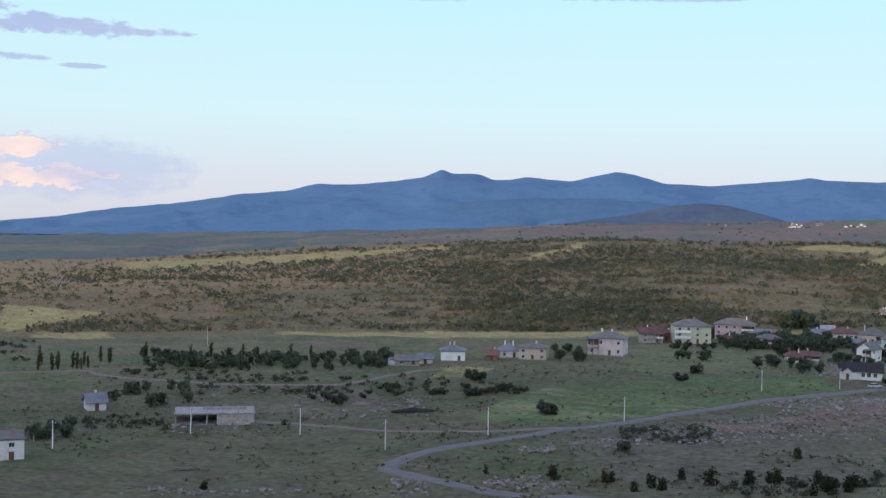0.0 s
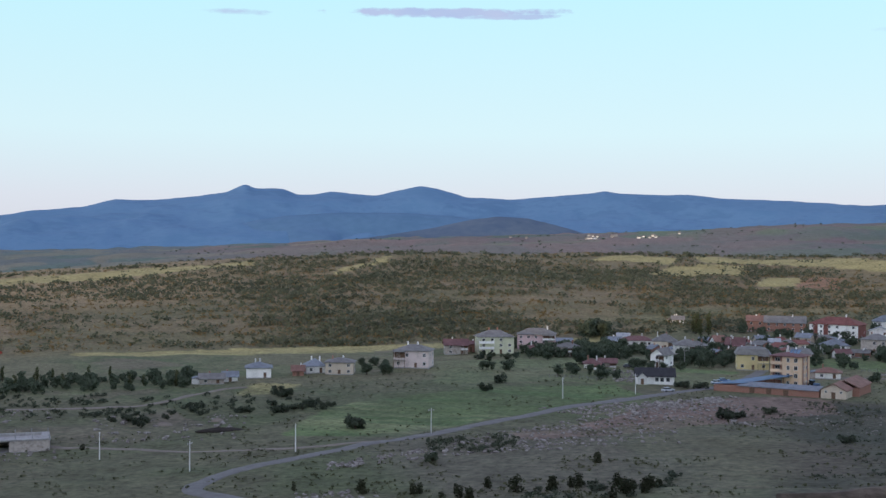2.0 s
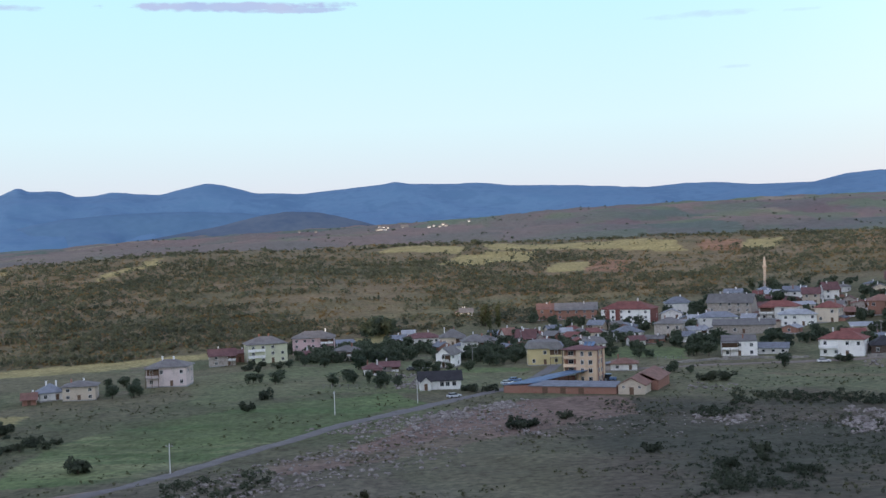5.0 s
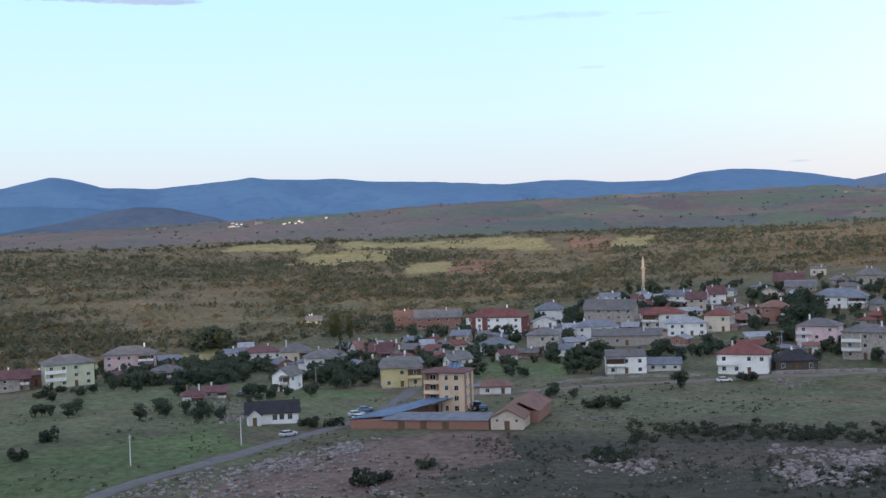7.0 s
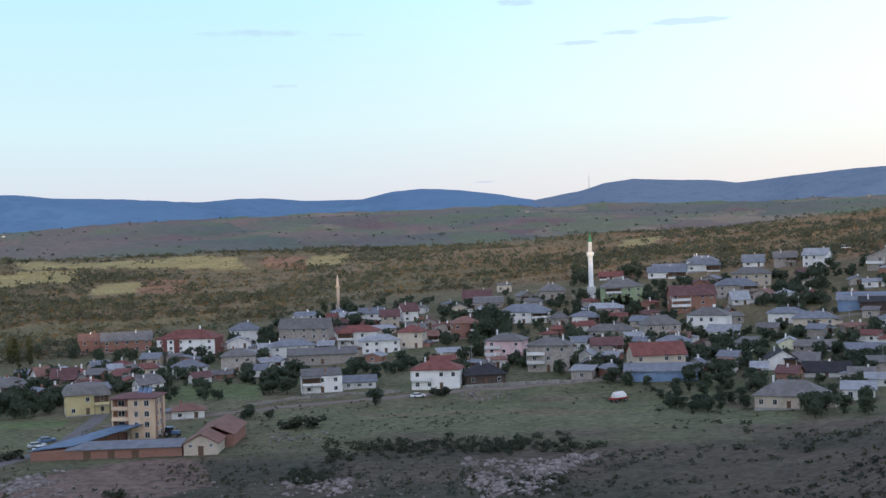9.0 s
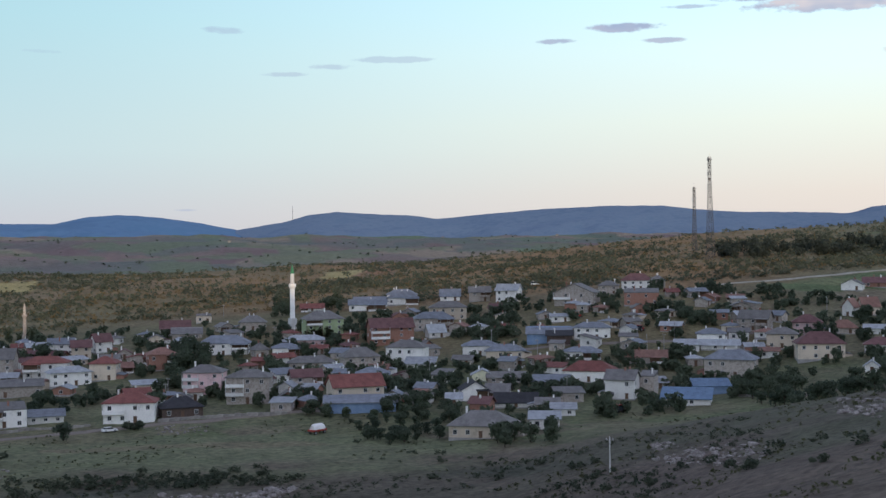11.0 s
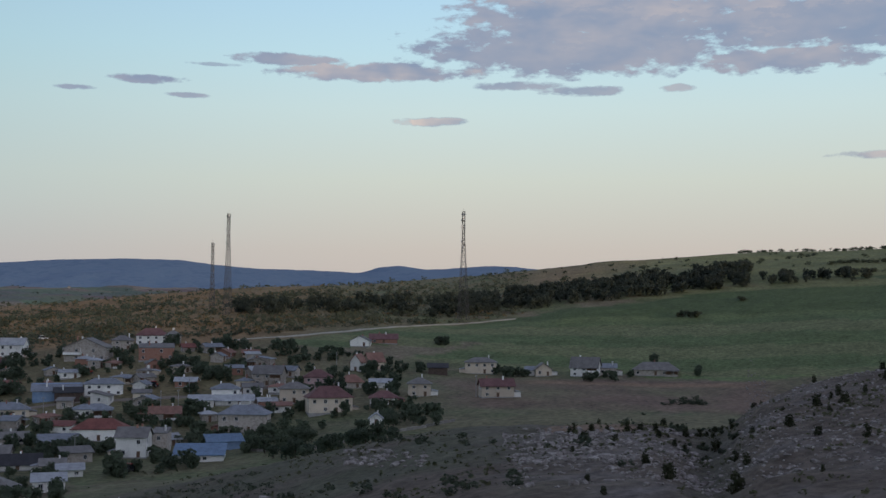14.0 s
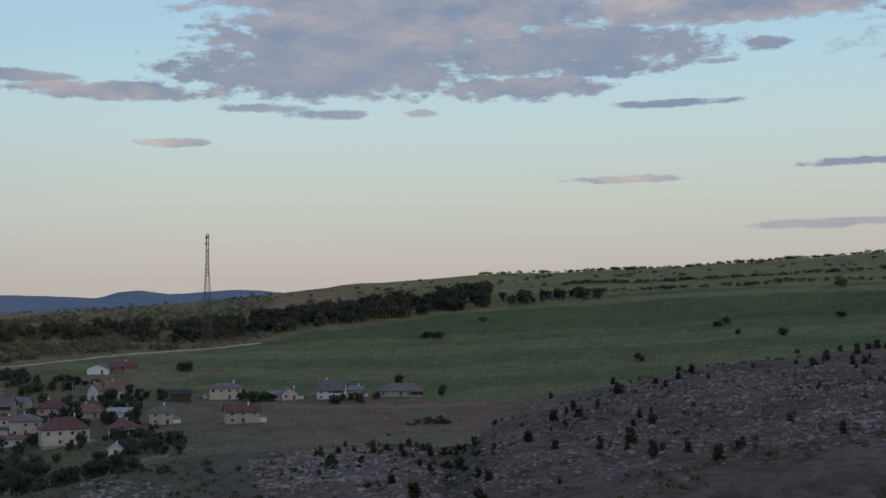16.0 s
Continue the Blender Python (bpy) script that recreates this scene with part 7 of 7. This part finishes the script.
# low herbs, thistles and grass tufts over the open ground
def tufts(n, seed):
    rng = np.random.default_rng(seed)
    m = n * 6
    a, d = np.radians(rng.uniform(-66, 92, m)), rng.uniform(70, 345, m)
    x, y = d * np.sin(a), d * np.cos(a)
    dense = fbm(x, y, 17.0, 101) + 0.7 * fbm(x, y, 5.0, 102) + 0.5 * fbm(x, y, 60.0, 103)
    keep = np.flatnonzero(dense > rng.uniform(-0.15, 0.75, m))[:n]
    lanes = {(int(wx // 4), int(wy // 4)) for wx, wy in WAYS}
    built = {(int((hx + u) // 4), int((hy + v) // 4)) for hx, hy, r in HOUSES for u in (-r, -r / 2, 0, r / 2, r) for v in (-r, -r / 2, 0, r / 2, r)}
    taken = lanes | built
    return [(x[i], y[i], 0.2 + 0.75 * rng.random() ** 2.5) for i in keep if (int(x[i] // 4), int(y[i] // 4)) not in taken]


def low_scrub(n, seed):
    rng = np.random.default_rng(seed)
    m = n * 8
    a, d = np.radians(rng.uniform(-2, 46, m)), rng.uniform(120, 262, m)
    x, y = d * np.sin(a), d * np.cos(a)
    keep = np.flatnonzero(fbm(x, y, 26.0, 111) + 0.6 * fbm(x, y, 8.0, 112) > rng.uniform(0.05, 0.6, m))[:n]
    return [(x[i], y[i], 0.4 + 0.9 * rng.random() ** 2) for i in keep]


thicket("low_scrub", "dark low scrub on the stony foot of the common", m_hedge, 0, 0.4, 1.2, low_scrub(2200, 19), leaf=0.6, count=22, seed=18)
thicket("grass_tufts", "dark tufts of grass and thistles on the dry meadow", m_tuft, 0, 0.3, 0.8, tufts(15000, 17), leaf=1.1, count=5, seed=16)

# ---- vehicles ----
m_tyre = speckled("tyre_rubber", [(0.02, 0.02, 0.02), (0.04, 0.04, 0.04)], 3.0, 0.9)


def car_paint(name, c):
    return speckled(name, [tuple(v * 0.9 for v in c), c], 1.0, 0.3)


PAINT = {"silver": car_paint("silver_paint", (0.50, 0.52, 0.55)), "white": car_paint("white_paint", (0.75, 0.75, 0.75)), "blue": car_paint("blue_car_paint", (0.12, 0.2, 0.36)), "red": car_paint("red_paint", (0.38, 0.06, 0.05)), "dark": car_paint("dark_paint", (0.06, 0.065, 0.08))}


def wheel(parent, x, y, r, wide):
    t = part("tyre", made(rod, (x, y - wide / 2, r), (x, y + wide / 2, r), r, 14), m_tyre, parent)
    part("rim", made(rod, (x, y - wide / 2 - 0.02, r), (x, y + wide / 2 + 0.02, r), r * 0.55, 10), m_steel, t)


def car(place, turn, colour, van=False):
    x, y = place
    ob = thing("van" if van else "car", (x, y, ground(x, y) + 0.05), turn, f"{colour} {'van' if van else 'saloon car'} parked in the village", "car", "parked cars")
    L, Wd = (4.8, 1.9) if van else (4.2, 1.7)
    bm = bmesh.new()
    solid(bm, [[(-L / 2, -Wd / 2, 0.3), (L / 2, -Wd / 2, 0.3), (L / 2, Wd / 2, 0.3), (-L / 2, Wd / 2, 0.3)], [(-L / 2, -Wd / 2, 0.75), (L / 2, -Wd / 2, 0.7), (L / 2, Wd / 2, 0.7), (-L / 2, Wd / 2, 0.75)], [(-L / 2 + 0.1, -Wd / 2 + 0.06, 0.95), (L / 2 - 0.15, -Wd / 2 + 0.06, 0.85), (L / 2 - 0.15, Wd / 2 - 0.06, 0.85), (-L / 2 + 0.1, Wd / 2 - 0.06, 0.95)]])
    part("body", bm, PAINT[colour], ob)
    hi = 1.95 if van else 1.42
    bm = bmesh.new()
    solid(bm, [[(-L / 2 + 0.35, -Wd / 2 + 0.1, 0.9), (L / 2 - 1.1, -Wd / 2 + 0.1, 0.88), (L / 2 - 1.1, Wd / 2 - 0.1, 0.88), (-L / 2 + 0.35, Wd / 2 - 0.1, 0.9)], [(-L / 2 + 0.75, -Wd / 2 + 0.2, hi - 0.07), (L / 2 - 1.75, -Wd / 2 + 0.2, hi - 0.07), (L / 2 - 1.75, Wd / 2 - 0.2, hi - 0.07), (-L / 2 + 0.75, Wd / 2 - 0.2, hi - 0.07)]])
    part("glasshouse", bm, m_glass, ob, "dark glazed cabin")
    part("roof", made(box, -L / 2 + 0.7, L / 2 - 1.7, -Wd / 2 + 0.18, Wd / 2 - 0.18, hi - 0.08, hi), PAINT[colour], ob)
    for sx in (-L / 2 + 0.8, L / 2 - 0.8):
        for sy in (-Wd / 2 + 0.08, Wd / 2 - 0.08):
            wheel(ob, sx, sy, 0.32, 0.2)
    for sy in (-Wd / 2 + 0.3, Wd / 2 - 0.3):
        part("headlight", made(box, L / 2 - 0.04, L / 2 + 0.02, sy - 0.15, sy + 0.15, 0.55, 0.68), m_white, ob)


car((-27.9, 272.9), 38, "silver")
car((90.0, 330.3), 4, "white")
car((-13.0, 297.0), 20, "silver")
car((-11.0, 304.1), 20, "blue")
car((-11.7, 292.1), 25, "white")
car((122.8, 372.3), 5, "white")
car((125.4, 368.2), -5, "red")
car((16.3, 301.9), 60, "dark", True)
car((13.2, 297.0), 10, "dark", True)
car((227.8, 363.5), 10, "white")
car((349.5, 415.5), 0, "white")
car((345.8, 486.7), 0, "white", True)
car((-47.2, 340.1), 0, "dark")
car((-43.8, 342.5), 0, "silver")


def covered_wagon(place, turn):
    x, y = place
    ob = thing("farm_wagon", (x, y, ground(x, y)), turn, "red farm wagon under a white tarpaulin on the common", "wagon")
    part("bed", made(box, -2.6, 2.6, -1.1, 1.1, 0.8, 1.3), PAINT["red"], ob)
    bm = bmesh.new()
    N = 9
    ring = lambda px, k: [(px, 1.2 * k * math.cos(math.pi * i / (N - 1)), 1.3 + 1.5 * k * math.sin(math.pi * i / (N - 1))) for i in range(N)]
    solid(bm, [ring(-1.9, 0.75), ring(-1.4, 1.0), ring(1.6, 1.0), ring(2.3, 0.7)])
    part("tarpaulin", bm, m_white, ob, "white tarpaulin hood")
    part("drawbar", made(box, -4.2, -2.6, -0.08, 0.08, 0.7, 0.85), m_dark, ob)
    for sx in (-1.7, 1.7):
        for sy in (-1.0, 1.0):
            wheel(ob, sx, sy, 0.5, 0.25)


def tractor(place, turn, colour):
    x, y = place
    ob = thing("tractor", (x, y, ground(x, y)), turn, f"{colour} farm tractor in a yard", "tractor", "farm machines")
    part("bonnet", made(box, 0.1, 2.1, -0.45, 0.45, 0.75, 1.5), PAINT[colour], ob)
    part("chassis", made(box, -1.2, 2.0, -0.35, 0.35, 0.5, 0.8), m_dark, ob)
    part("cab", made(box, -1.3, 0.1, -0.75, 0.75, 0.9, 2.3), m_glass, ob)
    part("cab_roof", made(box, -1.45, 0.25, -0.9, 0.9, 2.3, 2.45), PAINT[colour], ob)
    part("exhaust", made(rod, (1.2, 0.3, 1.5), (1.2, 0.3, 2.4), 0.06, 8), m_dark, ob)
    for sy in (-0.85, 0.85):
        wheel(ob, -0.8, sy, 0.75, 0.4)
        wheel(ob, 1.6, sy * 0.85, 0.45, 0.3)


covered_wagon((136.7, 294.8), 20)
tractor((218.7, 273.2), 30, "red")
tractor((219.4, 267.6), 80, "red")
tractor((298.8, 351.0), 20, "red")
tractor((299.5, 391.6), 10, "red")
tractor((18.2, 297.7), -30, "blue")


def dome_greenhouse(place):
    x, y = place
    ob = thing("dome_greenhouse", (x, y, ground(x, y) - 0.2), 25, "white plastic dome greenhouse beside the sheds", "greenhouse")
    bm = bmesh.new()
    rings = []
    for k in range(6):
        e = math.pi / 2 * k / 5.4
        rings.append([(2.3 * math.cos(e) * math.cos(2 * math.pi * i / 14), 2.3 * math.cos(e) * math.sin(2 * math.pi * i / 14), 2.9 * math.sin(e)) for i in range(14)])
    solid(bm, rings)
    part("cover", bm, speckled("white_sheeting", [(0.60, 0.66, 0.70), (0.78, 0.80, 0.82)], 1.2, 0.5), ob)
    for i in range(7):
        bm = bmesh.new()
        a = 2 * math.pi * i / 7
        for k in range(5):
            e0, e1 = math.pi / 2 * k / 5.4, math.pi / 2 * (k + 1) / 5.4
            rod(bm, (2.33 * math.cos(e0) * math.cos(a), 2.33 * math.cos(e0) * math.sin(a), 2.93 * math.sin(e0)), (2.33 * math.cos(e1) * math.cos(a), 2.33 * math.cos(e1) * math.sin(a), 2.93 * math.sin(e1)), 0.05, 5)
        part("hoop", bm, m_steel, ob)


dome_greenhouse((168.3, 314.8))


def heap(place, w, l, h, turn, mat, label):
    x, y = place
    N, M = 22, 7
    bm = bmesh.new()
    rows = []
    for j in range(M):
        s = j / (M - 1)
        k = math.cos(s * math.pi / 2)
        row = []
        for i in range(N):
            a = 2 * math.pi * i / N
            r = k * (1 + 0.22 * noise.noise((math.cos(a) * 2, math.sin(a) * 2, j * 0.5 + x)))
            row.append((w / 2 * r * math.cos(a), l / 2 * r * math.sin(a), h * math.sin(s * math.pi / 2) * (1 + 0.25 * noise.noise((i * 0.7, j * 0.9, y))) - 0.25))
        rows.append(row)
    solid(bm, rows)
    ob = link("heap", bm, mat, smooth=True)
    ob.matrix_basis = Matrix.Translation((x, y, ground(x, y))) @ Matrix.Rotation(radians(turn), 4, "Z")
    return tagged(ob, label, "heap")


m_muck = speckled("dark_manure", [(0.018, 0.015, 0.013), (0.05, 0.042, 0.036)], 0.8, 0.95, bump=0.1)
heap((-136.3, 170.0), 13, 4, 1.1, 30, m_muck, "long dark heap of manure on the meadow")
heap((-140.7, 74.8), 9, 2, 0.35, 35, m_muck, "low dark strip of spread manure")
heap((-143.9, 184.1), 4, 3, 1.0, 0, m_lane, "heap of pale spoil beside the meadow")
heap((-155.7, 176.0), 5, 3, 1.1, 0, m_lane, "heap of earth and stones by the road bend")


def flagpole(place, h):
    x, y = place
    ob = thing("flagpole", (x, y, ground(x, y)), 30, "white flagpole with a plain red flag", "flagpole")
    part("pole", made(rod, (0, 0, -0.3), (0, 0, h), 0.09, 8, 0.05), m_white, ob)
    bm = bmesh.new()
    cols = []
    for i in range(9):
        cols.append([bm.verts.new((0.05 + i * 0.17, 0.18 * math.sin(i * 0.9), h - 0.1 - 0.05 * i)), bm.verts.new((0.05 + i * 0.17, 0.18 * math.sin(i * 0.9 + 0.4), h - 1.15 - 0.04 * i))])
    for a, b in zip(cols, cols[1:]):
        bm.faces.new((a[0], a[1], b[1], b[0]))
    bmesh.ops.solidify(bm, geom=bm.faces[:], thickness=0.03)
    part("flag", bm, PAINT["red"], ob, "red cloth flag")


flagpole((-279.4, 278.1), 7.5)


# ---- dry-stone walls and fences ----
def stone_wall(points, h=0.9, label="low pale dry-stone wall"):
    """A wall of rough stones laid in courses, each a part of the wall."""
    x0, y0 = points[0]
    ob = thing("stone_wall", (x0, y0, ground(x0, y0)), 0, label, "wall")
    rng = random.Random(int(x0))
    for (ax, ay), (bx, by) in zip(points, points[1:]):
        L = math.hypot(bx - ax, by - ay)
        n = max(2, int(L / 1.5))
        turn = math.atan2(by - ay, bx - ax)
        for i in range(n):
            u = (i + 0.5) / n
            px, py = ax + (bx - ax) * u, ay + (by - ay) * u
            bm = bmesh.new()
            hh, ww = h * rng.uniform(0.75, 1.15), L / n * rng.uniform(0.5, 0.56)
            solid(bm, [[(-ww, -0.28, -0.5), (ww, -0.28, -0.5), (ww, 0.28, -0.5), (-ww, 0.28, -0.5)], [(-ww, -0.25, hh * 0.8), (ww, -0.25, hh * 0.85), (ww, 0.25, hh * 0.8), (-ww, 0.25, hh * 0.85)], [(-ww * 0.7, -0.15, hh), (ww * 0.75, -0.15, hh), (ww * 0.7, 0.15, hh * 0.98), (-ww * 0.75, 0.15, hh)]])
            o = part("stone", bm, m_wallstone, ob)
            o.matrix_basis = Matrix.Translation((px - x0, py - y0, ground(px, py) - ground(x0, y0))) @ Matrix.Rotation(turn, 4, "Z")


m_wallstone = speckled("wall_stone", [(0.20, 0.185, 0.17), (0.34, 0.32, 0.29)], 1.2, 0.95, bump=0.05, per_thing=0.2)
stone_wall([(262, 264), (262, 250), (261, 238), (272, 235), (286, 229), (293, 219), (305, 217)], 0.9)
stone_wall([(42.2, 338.7), (56.6, 345.7), (72.0, 347.0), (87.8, 342.3)], 0.8, "low grey garden wall along the village road")
stone_wall([(104.9, 333.9), (115.8, 334.5), (128.0, 329.0), (140.4, 323.9)], 1.0, "low brown bank wall beside the common")


def post_fence(points, label="wire fence on pale wooden posts"):
    x0, y0 = points[0]
    ob = thing("fence", (x0, y0, ground(x0, y0)), 0, label, "fence", "garden fences")
    z0 = ground(x0, y0)
    tops = []
    for (ax, ay), (bx, by) in zip(points, points[1:]):
        L = math.hypot(bx - ax, by - ay)
        n = max(2, int(L / 2.6))
        for i in range(n):
            px, py = ax + (bx - ax) * i / n, ay + (by - ay) * i / n
            zz = ground(px, py) - z0
            part("post", made(rod, (px - x0, py - y0, zz - 0.4), (px - x0, py - y0, zz + 1.35), 0.09, 6, 0.07), m_wallstone, ob)
            tops.append(Vector((px - x0, py - y0, zz)))
    for hgt in (0.6, 1.15):
        bm = bmesh.new()
        solid(bm, [[t + Vector((0, 0, hgt + 0.02)), t + Vector((0.02, 0.02, hgt)), t + Vector((0, 0, hgt - 0.02)), t + Vector((-0.02, -0.02, hgt))] for t in tops])
        part("wire", bm, m_steel, ob)



post_fence([(-70.1, 294.2), (-59.6, 294.4), (-47.8, 294.5)])
post_fence([(231.1, 301.6), (249.1, 304.0)])
post_fence([(37.6, 348.3), (48.9, 350.9)])
post_fence([(328.5, 332.0), (336.3, 321.1)])
post_fence([(-192.6, 89.0), (-192.2, 101.5), (-191.8, 114.9)])


# ---- far houses on the hills and the mast on the mountain ----
def far_house(a, d, w, h, mat):
    p = spot(a, d)
    ob = thing("far_house", p, -a, "tiny pale house on the far hills", "house", "houses of the far village")
    part("wall", made(box, -w / 2, w / 2, -w / 3, w / 3, -3, h), mat, ob)
    part("roof", roof_bm("gable", w, w * 0.66, h, h * 0.5, 0.8, 0.4), ROOF["g"][0], ob)


far_rng = random.Random(8)
for k in range(22):
    far_house(far_rng.choice((-8.1, -7.9, -7.0, -6.7, -5.6, -4.8, -3.6)) + far_rng.uniform(-0.3, 0.3), far_rng.uniform(2000, 2240), far_rng.uniform(4, 6.5), far_rng.uniform(2.2, 3.4), m_white)
for a, d in ((20.8, 2000), (31.0, 2250), (36.5, 2250), (-12.0, 2300), (-11.2, 2250)):
    far_house(a, d, 4, 2.2, m_concrete)
for a, d in ((-50.5, 800), (-49.0, 640)):
    far_house(a, d, 2.6, 1.6, m_white)
p = spot(23.8, 4300)
far_mast = thing("far_mast", (p.x, p.y, 48 + 4300 * 0.030), 0, "thin mast on the far mountain ridge", "radio mast")
part("mast", made(rod, (0, 0, -10), (0, 0, 62), 1.2, 6, 0.6), m_steel, far_mast)
part("dish", made(rod, (0, -1.5, 40), (0, -2.6, 40), 2.2, 8), m_steel, far_mast)
